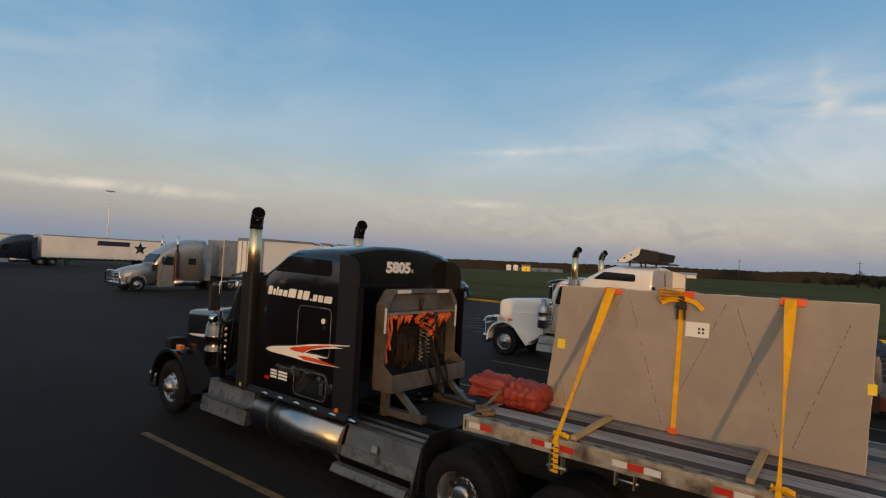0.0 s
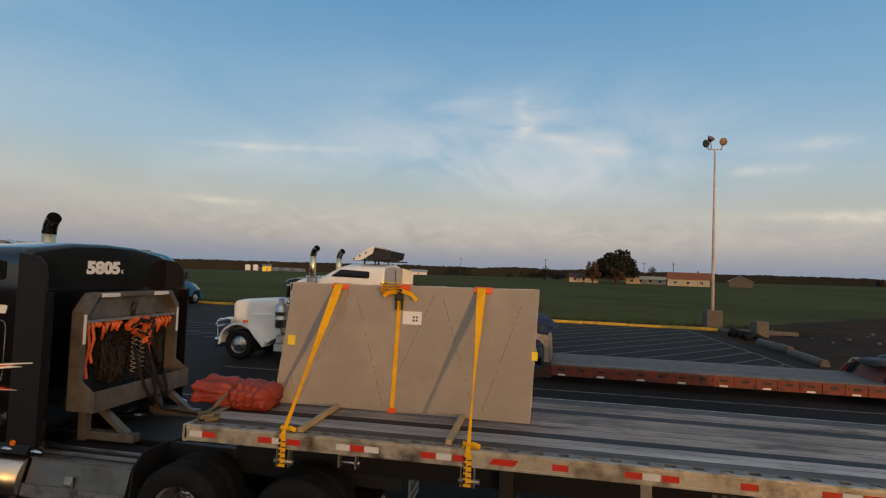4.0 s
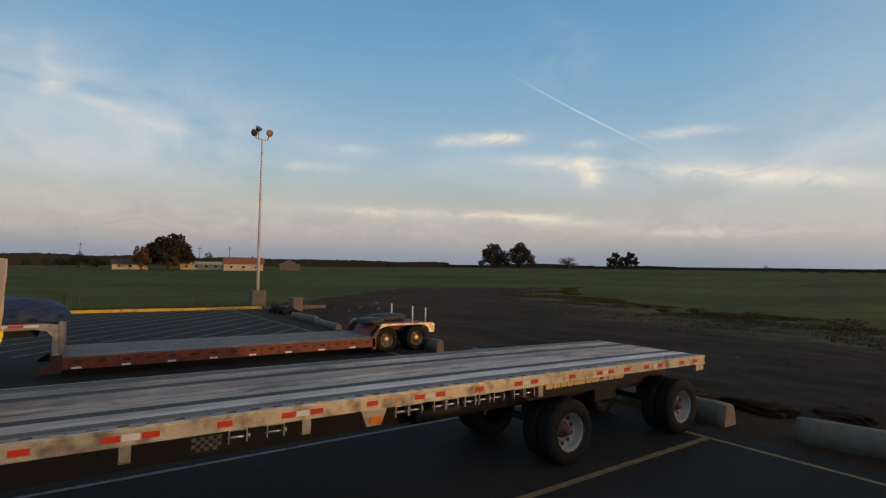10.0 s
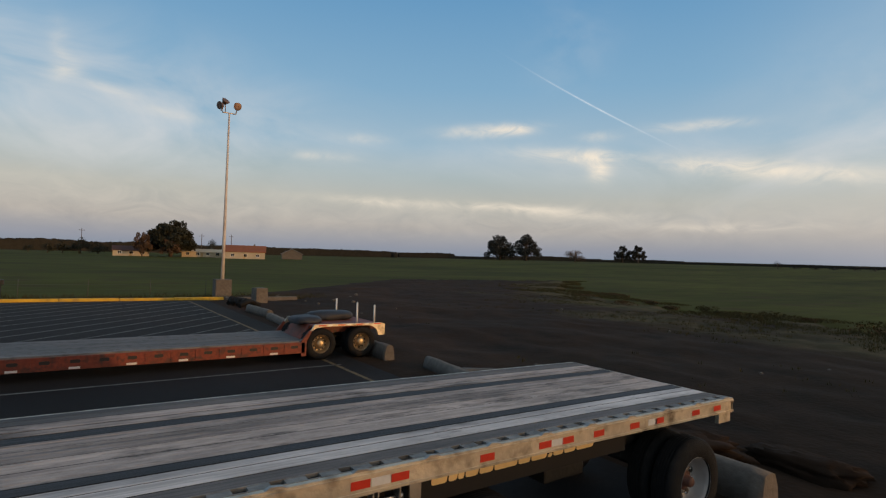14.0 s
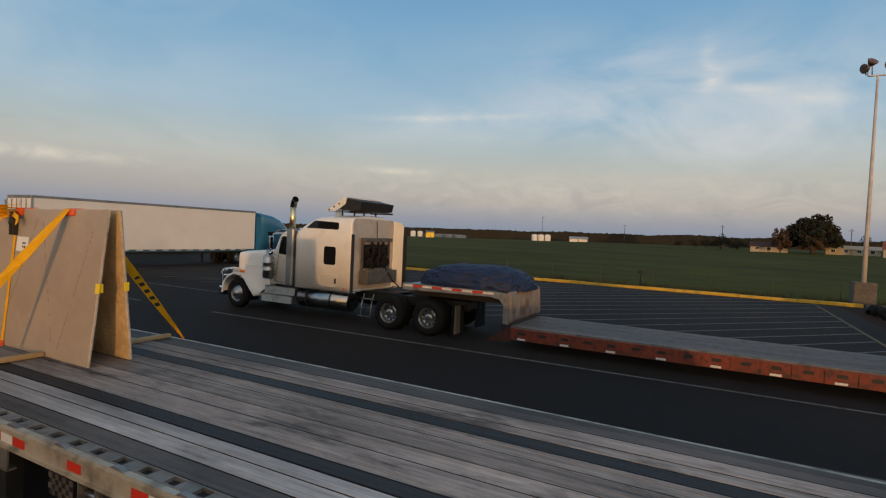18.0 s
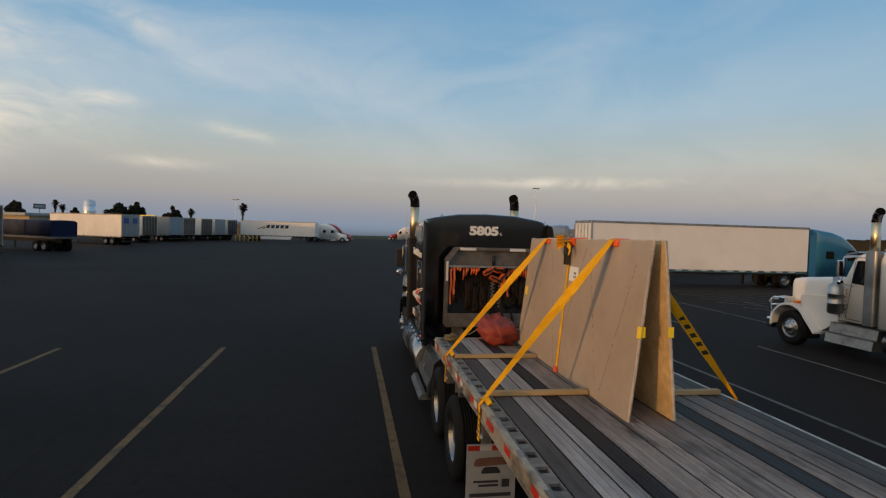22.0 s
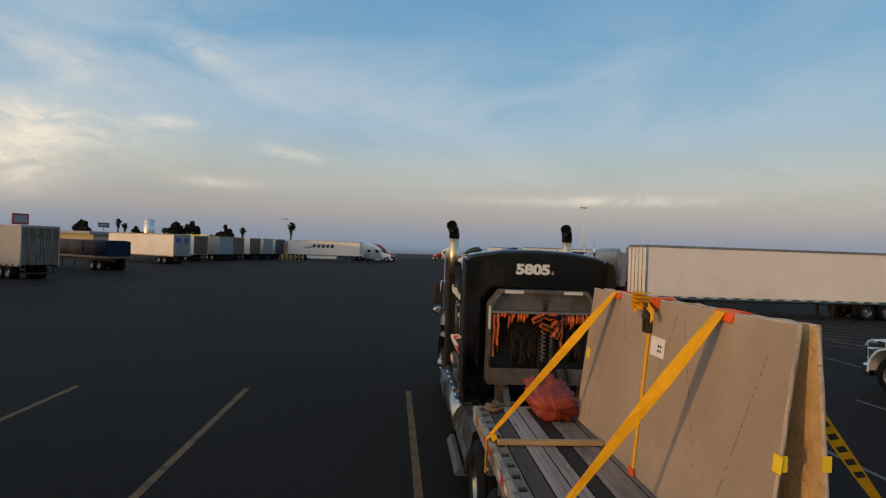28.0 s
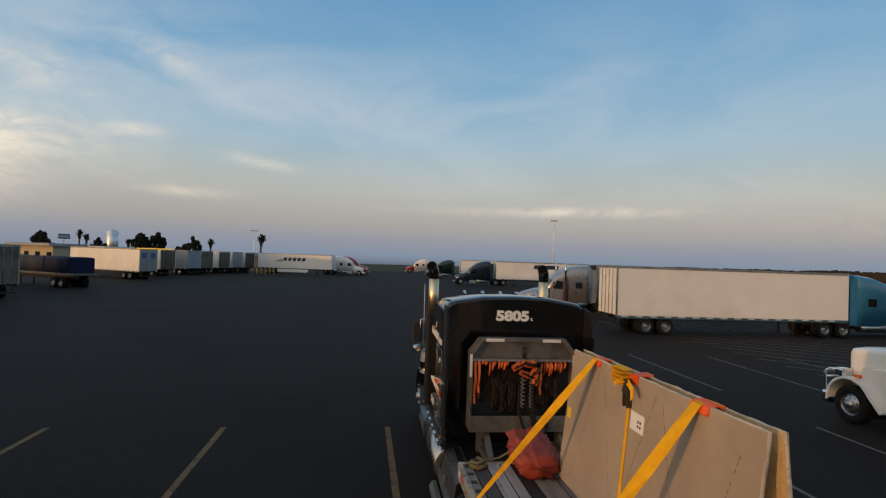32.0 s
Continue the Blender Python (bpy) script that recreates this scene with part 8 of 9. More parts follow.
# ---------------------------------------------------------------- concrete blocks, boulders, fence, rubbish
def wheel_stop(x0, y0, x1, y1, label, h=0.42, w=0.36):
    d = Vector((x1 - x0, y1 - y0))
    bm = BM()
    n = 10
    rows = []
    r2 = random.Random(int(x0 * 7 + y0 * 3))
    for i in range(n + 1):
        f = i / n
        j = lambda: r2.uniform(-0.012, 0.012)
        rows.append([(d.length * f, -w / 2 + j(), -0.05), (d.length * f, -w * 0.42 + j(), h * 0.55 + j()), (d.length * f, -w * 0.28 + j(), h * 0.93 + j()), (d.length * f, -w * 0.12, h + j()), (d.length * f, w * 0.12, h + j()), (d.length * f, w * 0.28 + j(), h * 0.93 + j()), (d.length * f, w * 0.42 + j(), h * 0.55 + j()), (d.length * f, w / 2 + j(), -0.05)])
    hull_of(bm, rows)
    return solid("wheel_stop", bm, M_CONC, label, "wheel stop", (x0, y0, 0), math.degrees(math.atan2(d.y, d.x)), "concrete wheel stops")


wheel_stop(15.45, -0.08, 15.52, 2.6, "chipped concrete wheel stop behind the flatbed", 0.42, 0.42)
wheel_stop(15.58, -1.25, 16.3, -3.9, "pale concrete wheel stop on bare earth")
wheel_stop(15.85, 10.95, 15.85, 13.6, "concrete wheel stop behind the low trailer", 0.42)
wheel_stop(16.32, 9.5, 16.0, 6.5, "pale concrete wheel stop lying at the asphalt edge", 0.30)
wheel_stop(16.7, 8.35, 17.6, 7.7, "broken flat piece of pale concrete on the earth", 0.14, 0.5)
wheel_stop(15.45, 19.4, 15.7, 23.0, "pale concrete wheel stop near the kerb", 0.26)
wheel_stop(15.85, 23.4, 15.68, 26.8, "yellow-faced concrete wheel stop near the kerb", 0.34)
bm = BM()
box(bm, -0.4, 0.4, -0.35, 0.35, -0.1, 0.95, 0.04)
solid("concrete_block", bm, M_CONC, "rough pale concrete block standing by the kerb", "concrete block", (17.65, 32.0, 0), 12)
r3 = random.Random(21)
for i in range(20):
    x, y = (r3.uniform(19, 27), r3.uniform(30, 40)) if i < 7 else (r3.uniform(17, 36), r3.uniform(-8, 26))
    s = r3.uniform(0.06, 0.16) if i < 7 else r3.uniform(0.03, 0.08)
    bm = BM()
    rr = bmesh.ops.create_icosphere(bm, subdivisions=2, radius=s)
    for v in rr["verts"]:
        v.co *= 1 + 0.35 * noise.noise(v.co * (2 / s) + Vector((i, 0, 0)))
        v.co.z *= 0.7
    solid("stone", bm, M_CONC, "pale stone lying on the bare earth", "stone", (x, y, s * 0.35), group="stones on the earth")
for i in range(5):
    bm = BM()
    tube(bm, [(15.6 + 0.2 * math.sin(i), 28.6 + 0.5 * i, 0.1), (15.9 + 0.4 * math.cos(i), 29.0 + 0.5 * i, 0.35), (16.6, 29.3 + 0.45 * i, 0.22), (17.0, 29.6 + 0.5 * i, 0.05)], 0.14, 8)
    solid("tyre_strip", bm, M_RUBBER, "dark strip of old tyre lying by the kerb", "rubbish", group="tyre strips by the kerb")
for c, s in (((16.6, 2.2, 0.0), (0.6, 1.3, 0.30)), ((17.4, 0.3, -0.02), (0.45, 0.8, 0.22)), ((18.4, -1.1, -0.04), (0.5, 0.6, 0.18))):
    bundle("earth_heap", [(c, s)], M_DIRT, "low dark heap of earth behind the flatbed", "earth heap", 0.25, 4, 4, -0.1)
M_FENCE = mat("weathered_fence_steel", (0.08, 0.07, 0.06), 0.7, 0.2, grain=6, vary=0.3, bump=0.2)
fence = thing("wire_fence", "low wire fence on thin posts at the field edge", "fence", kind="")
for i in range(17):
    bm = BM()
    x = -42 + i * 3.6
    cyl(bm, (x, 38.4 + 0.04 * (x - 6), -0.3), (x + 0.02, 38.4 + 0.04 * (x - 6), 1.15), 0.02, n=6)
    part("post", bm, M_FENCE, fence)
for z in (0.45, 0.8, 1.1):
    bm = BM()
    tube(bm, [(-42, 36.5, z), (0, 38.2, z - 0.02), (15.6, 38.8, z)], 0.004, 4)
    part("wire", bm, M_FENCE, fence)
yl = thing("standpipe", "dark post with a box top beyond the kerb", "post", (4.0, 38.0, 0))
bm = BM()
cyl(bm, (0, 0, -0.05), (0, 0, 0.8), 0.06, n=8)
part("stem", bm, M_FRAME, yl)
bm = BM()
box(bm, -0.18, 0.18, -0.18, 0.18, 0.8, 1.1, 0.03)
part("head", bm, M_FRAME, yl)

# weeds along the field edge and the bare earth
def weeds(name, spots, label, material, h0, h1, seed, base=-0.05):
    rg = random.Random(seed)
    bm = BM()
    for x, y in spots:
        for k in range(5):
            a = rg.uniform(0, 6.28)
            h = rg.uniform(h0, h1)
            dx, dy = math.cos(a) * h * 0.5, math.sin(a) * h * 0.5
            ox, oy = x + rg.uniform(-0.15, 0.15), y + rg.uniform(-0.15, 0.15)
            wx, wy = -math.sin(a) * 0.02, math.cos(a) * 0.02
            bm.faces.new([bm.verts.new(p) for p in ((ox - wx, oy - wy, base), (ox + wx, oy + wy, base), (ox + dx, oy + dy, base + 0.05 + h))])
    return solid(name, bm, material, label, "weeds", kind="stuff")


rg = random.Random(4)
spots = []
for i in range(22000):
    y = rg.uniform(-40, 70)
    a, b = earth_edge(y)
    x = b - abs(rg.gauss(0, 7.5)) + 3.5
    if x > a + 2 and noise.noise(Vector((x * 0.12, y * 0.12, 6))) > -0.1:
        spots.append((x, y))
weeds("weeds", spots, "patchy low weeds on the edge of bare earth", M_GRASS, 0.03, 0.13, 3)
spots = [(rg.uniform(-60, 24), 35.1 + abs(rg.gauss(0, 2.2))) for i in range(4200)]
weeds("weeds", spots, "dry grass along the fence behind the kerb", M_GRASS, 0.12, 0.5, 5, -0.24)


# ---------------------------------------------------------------- trees and houses beyond the field
def leafy(bm, blobs, count, size, rg):
    """Many small leaf clumps through the blobs' volumes, thick near the surface, with gaps."""
    total = sum(b[1][0] * b[1][1] * b[1][2] for b in blobs)
    for c, s in blobs:
        for i in range(max(4, int(count * s[0] * s[1] * s[2] / total))):
            while True:
                p = Vector((rg.uniform(-1, 1), rg.uniform(-1, 1), rg.uniform(-1, 1)))
                if 0.3 < p.length < 1 and noise.noise(p * 2.2 + Vector(c)) > -0.28:
                    break
            q = Vector((c[0] + p.x * s[0], c[1] + p.y * s[1], c[2] + p.z * s[2]))
            n = Vector((rg.gauss(0, 1), rg.gauss(0, 1), rg.gauss(0, 1))).normalized()
            u, v = frame_of(n)
            k = size * rg.uniform(0.5, 1.3)
            pts = [q + u * k * math.cos(a) * rg.uniform(0.6, 1.1) + v * k * math.sin(a) * rg.uniform(0.6, 1.1) for a in (0.2, 1.5, 2.6, 3.9, 5.2)]
            bm.faces.new([bm.verts.new(w) for w in pts])


def tree(at, h, w, label, seed, leaf=M_LEAF, count=2200, trunk=0.3, group="", bare=False, lift=0.25, size=None, dome=0):
    rg = random.Random(seed)
    t = thing("tree", label, "tree", at, 0, group)
    bm = BM()
    tube(bm, [(0, 0, -0.5), (0.1, 0, h * 0.2), (-0.1, 0.1, h * 0.45), (0, 0, h * 0.7)], 0.1, 8, radii=[w * 0.035, w * 0.028, w * 0.02, w * 0.008])
    blobs = []
    for i in range(dome):
        a, q = i * 2.4, math.sqrt((i + 0.5) / dome)
        q *= rg.uniform(0.78, 1.16)
        hi = math.sqrt(max(0.04, 1 - 0.8 * q * q)) * rg.uniform(0.82, 1.08)
        z = h * (lift + (0.84 - lift) * hi * (1.0, 0.62, 0.86, 0.42)[i % 4])
        c = (w * 0.40 * q * math.cos(a), w * 0.40 * q * math.sin(a), max(z, h * (lift + 0.1)))
        g = rg.uniform(0.09, 0.14)
        blobs.append((c, (w * g, w * g, h * g * 1.05)))
        tube(bm, [(0, 0, h * rg.uniform(0.1, 0.35)), (c[0] * 0.5, c[1] * 0.5, c[2] * 0.7), c], 0.1, 5, radii=[w * 0.012, w * 0.008, w * 0.003])
    for i in range(0 if dome else 11 if not bare else 12):
        a = i * 2.4 + rg.uniform(-0.3, 0.3)
        rr = w * 0.32 * math.sqrt((i + 0.5) / 11)
        z = h * (lift + 0.16 + rg.uniform(0.0, 0.66 - lift) * (1.15 - rr / (w * 0.5)))
        c = (rr * math.cos(a), rr * math.sin(a), min(z, h * 0.84))
        blobs.append((c, (w * rg.uniform(0.17, 0.24), w * rg.uniform(0.17, 0.24), h * rg.uniform(0.15, 0.22))))
        tube(bm, [(0, 0, h * rg.uniform(0.15, 0.4)), (c[0] * 0.5, c[1] * 0.5, c[2] * 0.75), c], 0.1, 5, radii=[w * 0.014, w * 0.009, w * 0.003])
        if bare:
            for k in range(7):
                e = (c[0] + rg.uniform(-1, 1) * w * 0.17, c[1] + rg.uniform(-1, 1) * w * 0.17, c[2] + rg.uniform(-0.3, 1) * h * 0.15)
                tube(bm, [c, e], 0.05, 4, radii=[w * 0.004, w * 0.0015])
    part("trunk", bm, M_BARK, t)
    bm = BM()
    leafy(bm, blobs, count, size or w * 0.03, rg)
    part("crown", bm, leaf, t)
    return t


# small dry bushes along the border of the bare earth
rb = random.Random(31)
for i in range(34):
    y = rb.uniform(-38, 40)
    a, b = earth_edge(y)
    x = b + rb.uniform(-3.5, 4.5)
    w = rb.uniform(0.5, 1.5)
    h = rb.uniform(0.14, 0.3)
    bm = BM()
    leafy(bm, [((rb.uniform(-0.5, 0.5) * w, rb.uniform(-0.9, 0.9) * w, h * 0.5), (w * 0.6, w, h)) for k in range(3)], 420, 0.055, rb)
    solid("dry_bush", bm, (M_GRASS, M_DRY)[i % 2], "low dry tan bush at the edge of the field", "bush", (x, y, -0.1), group="dry bushes by the field")


def ground_z(x, y):
    return rise(x, y) - 0.24


tree((44.5, 291.5, ground_z(44, 291)), 18.5, 27, "large dense dark round tree by the farmhouses", 2, count=14000, lift=0.1, group="farm trees", size=0.5, dome=60)
for x, y, h, w, s in ((31.4, 283, 12.5, 9, 3), (43.4, 282, 9.5, 9.5, 4)):
    tree((x, y, ground_z(x, y)), h, w, "brown bare-twigged tree before the farmhouses", s, M_LEAF_B, 7000, lift=0.1, group="farm trees", size=0.2, dome=18)
for x, y, h, w, s in ((33, 296, 14, 6, 9), (81, 387, 12, 8, 5), (-6, 325, 6, 7, 6), (0, 326, 7.5, 9, 7), (7, 325, 8.5, 11, 8), (15, 322, 8, 11, 10), (-14, 330, 5, 6, 16)):
    tree((x, y, ground_z(x, y)), h, w, "dark green tree at the edge of the farm", s, count=900, lift=0.08, group="farm trees")
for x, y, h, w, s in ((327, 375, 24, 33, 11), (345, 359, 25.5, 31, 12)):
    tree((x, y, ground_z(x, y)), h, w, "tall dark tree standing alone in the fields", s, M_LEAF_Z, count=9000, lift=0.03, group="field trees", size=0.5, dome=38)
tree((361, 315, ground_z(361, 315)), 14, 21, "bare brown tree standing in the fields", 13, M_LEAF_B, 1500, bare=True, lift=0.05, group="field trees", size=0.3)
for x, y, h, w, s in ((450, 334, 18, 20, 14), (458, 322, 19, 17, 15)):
    tree((x, y, ground_z(x, y)), h, w, "far tree in the fields, haze put into its leaf colour", s, M_LEAF_H, 2400, lift=0.1, group="field trees", size=0.6, dome=20)
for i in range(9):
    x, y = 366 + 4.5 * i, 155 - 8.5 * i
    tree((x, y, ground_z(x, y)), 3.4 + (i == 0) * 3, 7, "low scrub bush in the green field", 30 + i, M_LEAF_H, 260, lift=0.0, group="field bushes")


def house(label, at, turn, length, depth, wall_h, roof_h, roof=M_ROOF, windows=3, wall=M_HOUSE):
    h = thing("house", label, "house", at, turn, "farm buildings")
    bm = BM()
    prism(bm, [(-depth / 2, -0.5), (depth / 2, -0.5), (depth / 2, wall_h), (0, wall_h + roof_h * 0.97), (-depth / 2, wall_h)], "x", 0, length)
    w = part("wall", bm, wall, h)
    bm = BM()
    for s in (-1, 1):
        prism(bm, [(s * (depth / 2 + 0.5), wall_h - 0.35), (0, wall_h + roof_h), (0, wall_h + roof_h + 0.25), (s * (depth / 2 + 0.5), wall_h - 0.1)], "x", -0.5, length + 0.5)
    r = part("roof", bm, roof, h)
    bm = BM()
    box(bm, length * 0.7, length * 0.7 + 0.8, 0.3, 1.0, wall_h + roof_h * 0.6, wall_h + roof_h + 1.0)
    part("chimney", bm, M_CONC, r)
    for i in range(windows):
        x = length * (i + 0.6) / (windows + 0.2)
        bm = BM()
        box(bm, x - 0.85, x + 0.85, -depth / 2 - 0.06, -depth / 2 - 0.01, 1.0, 2.4)
        f = part("window", bm, M_PAPER, h)
        for k in (-1, 1):
            bm = BM()
            box(bm, x + k * 0.38 - 0.33, x + k * 0.38 + 0.33, -depth / 2 - 0.08, -depth / 2 - 0.05, 1.1, 2.3)
            part("pane", bm, M_GLASS_D, f)
    bm = BM()
    box(bm, length * 0.45, length * 0.45 + 1.0, -depth / 2 - 0.06, -depth / 2 - 0.01, 0, 2.1)
    part("door", bm, M_TIMBER, h)
    return h


house("long tan farmhouse with a red-brown roof", (68.0, 280.5, ground_z(70, 280)), -15, 18.8, 9, 3.6, 2.9)
house("pale gabled shed with a grey roof", (101.5, 279.0, ground_z(100, 280)), 75, 8, 10.5, 3.0, 2.4, M_ROOF_G, 1, M_CONC)
house("low farmhouse with a dark roof behind bare trees", (20.3, 294, ground_z(20, 294)), -4, 15, 8, 2.8, 1.8, mat("dark_roof", (0.06, 0.03, 0.025), 0.85, grain=2, vary=0.2, bump=0.2), 3)
house("low pale farm building lit by the evening sun", (50.3, 297, ground_z(50, 297)), -8, 19.5, 8, 2.8, 1.2, M_HOUSE, 4)
house("long low white shed beyond the field", (-95.7, 405.3, ground_z(-95, 405)), 12, 13, 8, 2.6, 1.2, M_GREYSIDE, 0, M_PAPER)
house("small yellow building beyond the field", (-213.3, 389.7, ground_z(-213, 390)), 28, 6.8, 5, 4.2, 0.8, M_ROOF_G, 0, M_YTAG)
for i, (x, y) in enumerate(((-115, 378.5), (-110.5, 380), (-106, 381.5), (-223, 384.5), (-218, 387.5))):
    bm = BM()
    lathe(bm, [(0.01, 0), (2.1, 0), (2.15, 0.2), (2.15, 4.0), (2.0, 4.4), (0.01, 4.9)], (0, 0, 0), "z", 20)
    solid("storage_tank", bm, M_PAPER, "white cylindrical storage tank beyond the field", "tank", (x, y, ground_z(x, y)), group="white tanks")
for x, y, h in ((71.9, 286.8, 12), (7.7, 324.6, 13), (-110, 380.4, 18), (60, 300, 12), (-55, 400, 14)):
    bm = BM()
    cyl(bm, (0, 0, -0.3), (0, 0, h), 0.2, 0.13, n=8)
    box(bm, -1.2, 1.2, -0.08, 0.08, h - 1.2, h - 1.0)
    solid("utility_pole", bm, M_BARK, "thin wooden utility pole", "utility pole", (x, y, ground_z(x, y)), group="utility poles")
bm = BM()
rg = random.Random(77)
for i in range(9000):
    th_ = rg.uniform(-80, 75)
    d = rg.uniform(480, 600) + (120 if th_ < -30 else 0)
    x, y = -math.sin(radians(th_)) * d, math.cos(radians(th_)) * d
    tall = (8.5 if th_ > 0 else 8.5 + th_ * 0.08) + 1.4 * noise.noise(Vector((th_ * 0.25, 0, 0)))
    if th_ < -36 and noise.noise(Vector((th_ * 0.12, 3, 0))) < -0.05:
        tall *= 0.55
    tall = max(tall, 2.5) * rg.uniform(0.84, 1.0)
    z = ground_z(x, y)
    r = tall * rg.uniform(0.2, 0.34)
    base = [bm.verts.new((x + r * math.cos(a), y + r * math.sin(a), z - 1)) for a in (0, 1.26, 2.51, 3.77, 5.03)]
    mid = [bm.verts.new((x + r * rg.uniform(0.8, 1.2) * math.cos(a), y + r * rg.uniform(0.8, 1.2) * math.sin(a), z + tall * rg.uniform(0.5, 0.75))) for a in (0, 1.26, 2.51, 3.77, 5.03)]
    top = [bm.verts.new((x + r * 0.5 * math.cos(a), y + r * 0.5 * math.sin(a), z + tall * rg.uniform(0.88, 1.0))) for a in (0, 1.26, 2.51, 3.77, 5.03)]
    skin(bm, base, mid, False)
    skin(bm, mid, top, False)
    bm.faces.new(top)
last = None
for i in range(621):
    th_ = -80 + i * 0.25
    d = 476 + (120 if th_ < -30 else 0)
    x, y = -math.sin(radians(th_)) * d, math.cos(radians(th_)) * d
    tall = max((8.5 if th_ > 0 else 8.5 + th_ * 0.08) + 1.4 * noise.noise(Vector((th_ * 0.25, 0, 0))), 2.5) * (0.8 + 0.16 * noise.noise(Vector((i * 0.9, 4, 0))))
    if th_ < -36 and noise.noise(Vector((th_ * 0.12, 3, 0))) < -0.05:
        tall *= 0.55
    z = ground_z(x, y)
    now = [bm.verts.new((x, y, z - 1)), bm.verts.new((x, y, z + tall)), bm.verts.new((x * 1.02, y * 1.02, z + tall * 0.9)), bm.verts.new((x * 1.02, y * 1.02, z - 1))]
    if last and abs(th_ + 29.75) > 0.3:
        for q in range(3):
            bm.faces.new((last[q], last[q + 1], now[q + 1], now[q]))
    last = now
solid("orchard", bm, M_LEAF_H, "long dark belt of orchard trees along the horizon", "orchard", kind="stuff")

cover = thing("crop_cover", "long low blue-grey covered rows beyond the field", "crop cover", (0, 420, 0))
for k in range(14):
    x0 = -335 + k * 10.2
    bm = BM()
    hull_of(bm, [arch_row(x0, 4, -1.5, 2.4 + 0.2 * math.sin(k * 2.1), 0.4, 0.3), arch_row(x0 + 10.2, 4, -1.5, 2.4 + 0.2 * math.sin(k * 2.1 + 2.1), 0.4, 0.3)])
    part("netting_bay", bm, mat("blue_grey_netting", (0.16, 0.20, 0.25), 0.8, grain=0.3, vary=0.2, bump=0.0), cover)

# ---------------------------------------------------------------- behind the row of trailers
def palm(at, h, label, s):
    rg = random.Random(s)
    t = thing("palm_tree", label, "palm tree", at, 0, "palms beyond the lot")
    bm = BM()
    tube(bm, [(0, 0, -0.5), (0.1, 0, h * 0.5), (0.05, 0.1, h - 1)], 0.3, 8, radii=[0.42, 0.3, 0.26])
    part("trunk", bm, M_BARK, t)
    bm = BM()
    for i in range(70):
        a, e = rg.uniform(0, 6.28), rg.uniform(-1.25, 1.2)
        L = rg.uniform(1.2, 1.9)
        d = Vector((math.cos(a) * math.cos(e), math.sin(a) * math.cos(e), math.sin(e)))
        o = Vector((0.05, 0.1, h - 1.1))
        u = Vector((-math.sin(a), math.cos(a), 0)) * 0.28
        m = o + d * L * 0.6
        tip = o + d * L + Vector((0, 0, -0.3))
        bm.faces.new([bm.verts.new(q) for q in (o, m + u, tip, m - u)])
    for i in range(40):
        a = rg.uniform(0, 6.28)
        z = rg.uniform(1.6, 3.2)
        o = Vector((0, 0, h - z))
        d = Vector((math.cos(a), math.sin(a), 0)) * rg.uniform(0.3, 0.6)
        bm.faces.new([bm.verts.new(q) for q in (o, o + d + Vector((0.15, 0, -0.2)), o + d + Vector((-0.1, 0.1, -1.0)))])
    part("crown", bm, M_LEAF, t)


for i, (x, y, h) in enumerate(((-224.7, -119.9, 10.8), (-225.8, -117.8, 9.4), (-214, -66.2, 8.8), (-169.7, -37.8, 10.0), (-231, -104, 8.0))):
    palm((x, y, 0), h, "tall thin palm behind the trailers", 60 + i)
for i, (x, y, h, w) in enumerate(((-201.5, -120.5, 9.9, 8), (-206, -88.8, 11, 8), (-208, -83.5, 11.6, 7), (-202.6, -69.2, 9.8, 7.5), (-218.5, -109.5, 8.2, 7), (-214, -78, 7, 4))):
    tree((x, y, 0), h, w, "dark tree behind the row of trailers", 80 + i, count=2600, lift=0.12, group="trees beyond the lot", bare=(i == 5), leaf=M_LEAF_B if i == 5 else M_LEAF, size=0.4, dome=0 if i == 5 else 16)
tank = thing("water_tank", "tall white silo catching the low sun on its side", "silo", (-229.6, -109.7, 0))
bm = BM()
lathe(bm, [(0.01, 0), (2.2, 0), (2.2, 11.0), (0.4, 11.6), (0.01, 11.6)], (0, 0, 0), "z", 48)
part("shell", bm, mat("bright_steel", (0.74, 0.75, 0.76), 0.4, 0.9, grain=0.6, vary=0.06, bump=0.0), tank)
bm = BM()
for i in range(4):
    lathe(bm, [(2.2, i * 2.6 + 1.4), (2.23, i * 2.6 + 1.42), (2.23, i * 2.6 + 1.5), (2.2, i * 2.6 + 1.52)], (0, 0, 0), "z", 48)
part("hoop", bm, M_GREYSIDE, tank)
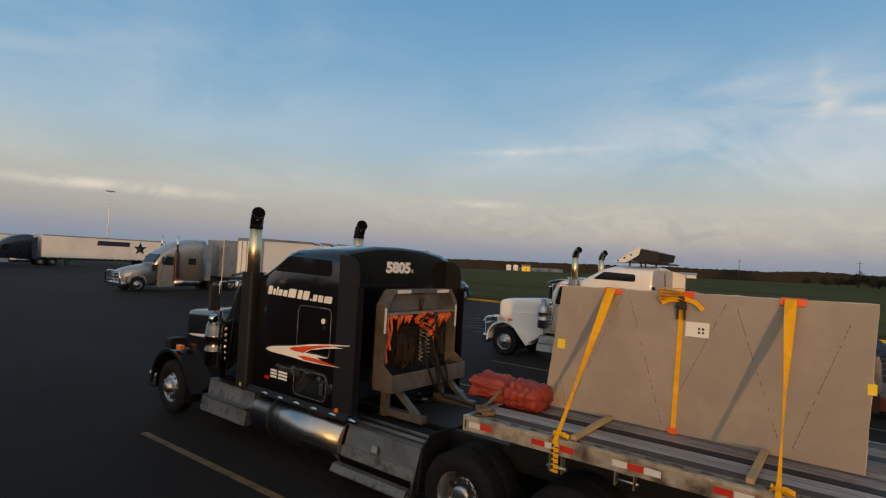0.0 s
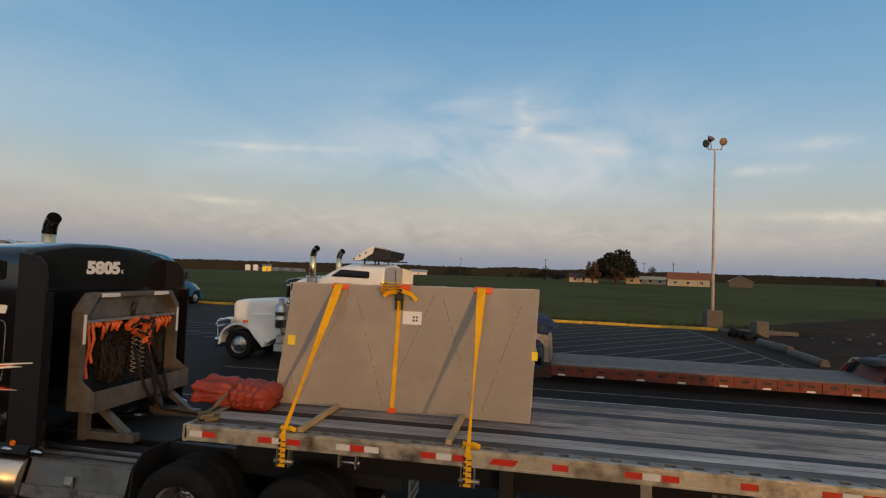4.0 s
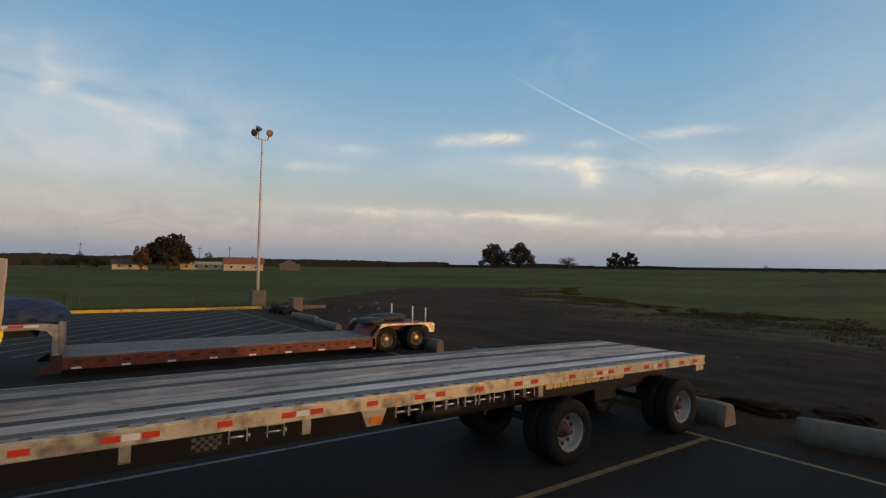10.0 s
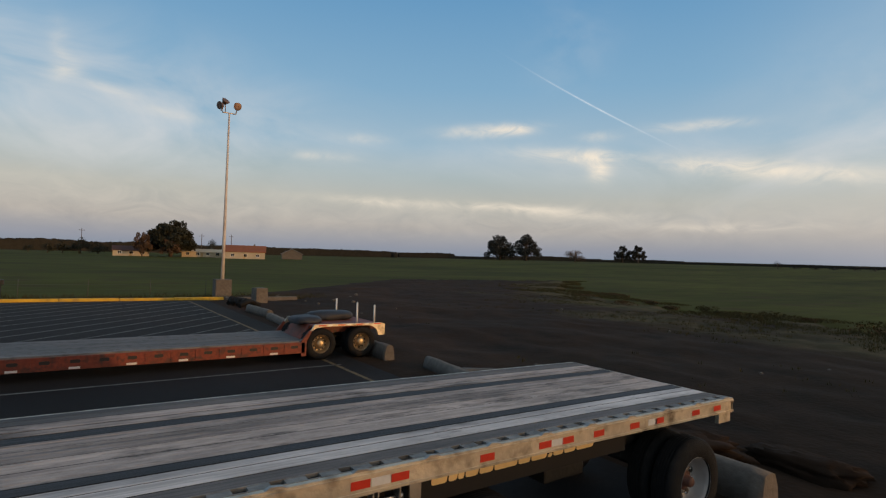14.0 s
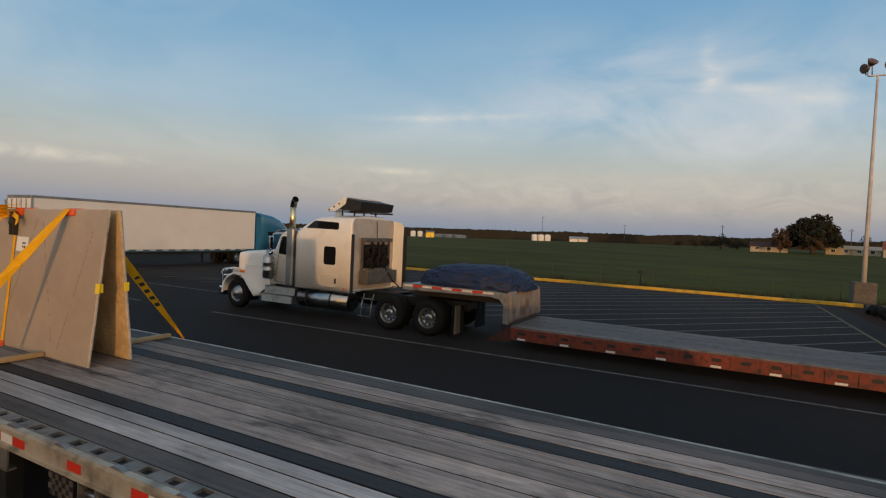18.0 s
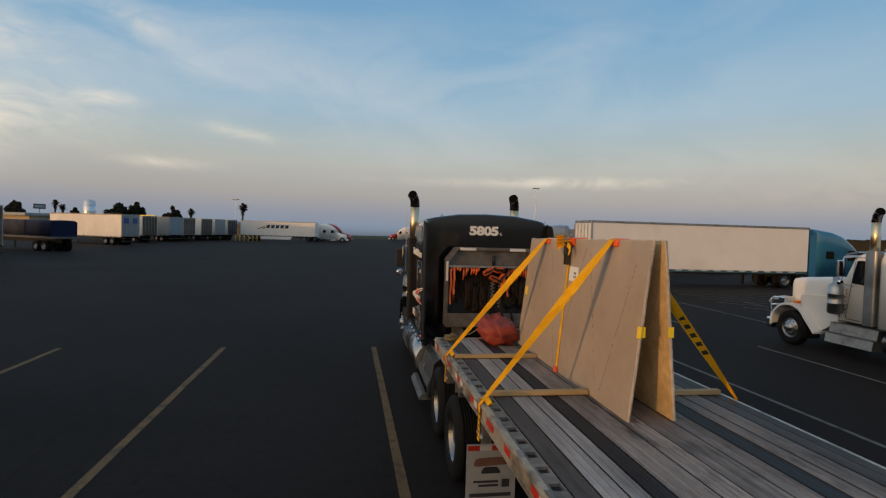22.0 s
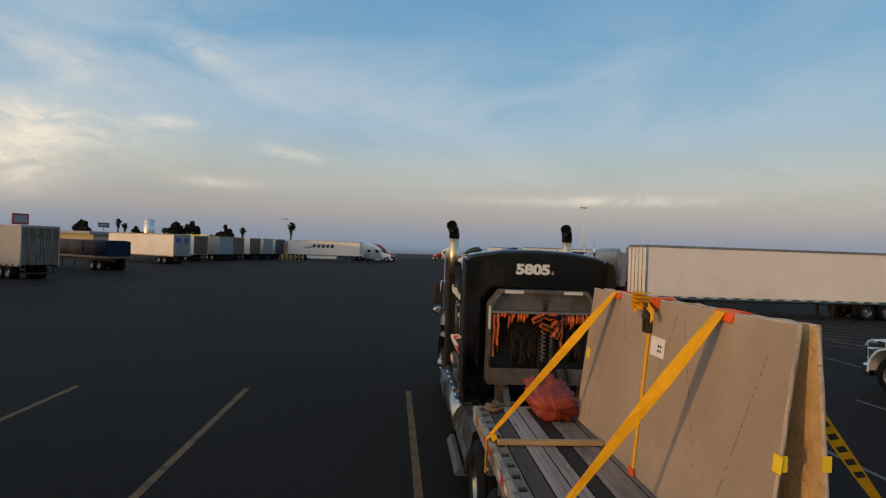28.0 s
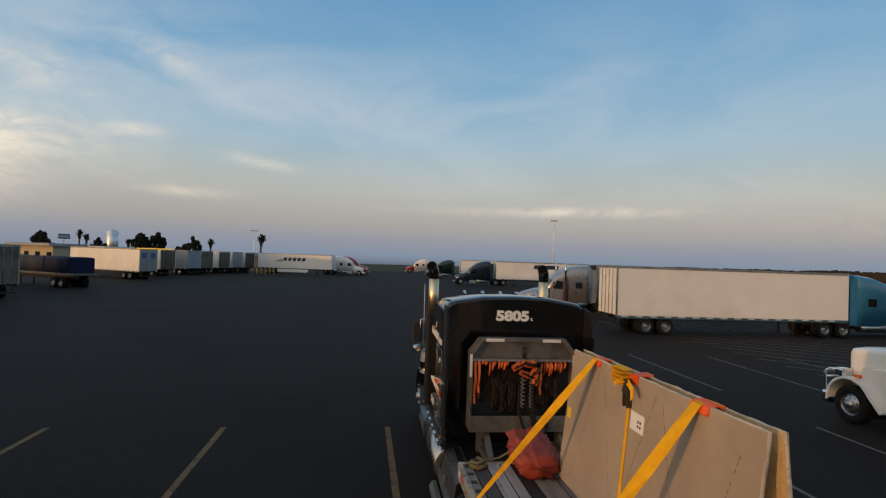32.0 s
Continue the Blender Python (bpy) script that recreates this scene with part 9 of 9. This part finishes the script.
for x, y, w, z0, z1, mm, lab in ((-196, -110.2, 3.9, 6.6, 8.3, M_NAVY, "dark blue roadside sign on a pole"), (-117.4, -85.4, 3.2, 5.4, 7.8, M_REDP, "red and blue roadside sign on a pole")):
    t = thing("pole_sign", lab, "sign", (x, y, 0), 58)
    bm = BM()
    box(bm, -0.15, 0.15, -w / 2, w / 2, z0, z1, 0.05)
    part("panel", bm, mm, t)
    bm = BM()
    box(bm, 0.15, 0.17, -w / 2 + 0.3, w / 2 - 0.3, z0 + 0.4, z1 - 0.4)
    part("plain_bar", bm, M_GREYSIDE, t)
    bm = BM()
    cyl(bm, (0, 0, 0), (0, 0, z0), 0.15, n=8)
    part("pole", bm, M_POLE, t)
for x, y, L, tn, z0, z1, mm, wallm, lab in ((-162.4, -108, 24, 55, 3.9, 4.7, M_GREYSIDE, M_HOUSE, "long flat white canopy roof on posts"), (-157, -49, 17, 76, 3.0, 4.0, M_BLUE_ROOF, M_CONC, "low building with a blue fascia"), (-190, -118, 40, 58, 3.4, 4.4, M_PAPER, M_HOUSE, "long low pale building behind the lot")):
    t = thing("service_building", lab, "building", (x, y, 0), tn, "service buildings")
    bm = BM()
    box(bm, 0, L, 0, 10, z0, z1, 0.05)
    part("roof", bm, mm, t)
    bm = BM()
    box(bm, 1, L - 1, 1.5, 9, -0.2, z0)
    part("wall", bm, wallm, t)
    for i in range(int(L / 6)):
        bm = BM()
        box(bm, 2 + i * 6, 4.4 + i * 6, 1.42, 1.5, 0.9, 2.3)
        part("window", bm, M_GLASS_D, t)

# unseen long building added far on the sun's side of the lot as a sun block: the low sun clears its roof only above the
# trailer deck
sun_block = thing("sun_block_building", "unseen long plain pale building added to block the low sun", "building", (58.3, -93.3, 0), 32)
bm = BM()
box(bm, -80, 12, -9, 0, -0.1, 5.25)
part("wall", bm, M_CONC, sun_block)
bm = BM()
box(bm, -80.3, 12.3, -9.3, 0.3, 5.25, 5.42, 0.03)
part("roof", bm, M_ROOF_G, sun_block)
for i in range(8):
    bm = BM()
    box(bm, -76 + i * 10.6, -72 + i * 10.6, 0.0, 0.06, 0, 3.4, 0.01)
    part("bay_door", bm, M_GREYSIDE, sun_block)
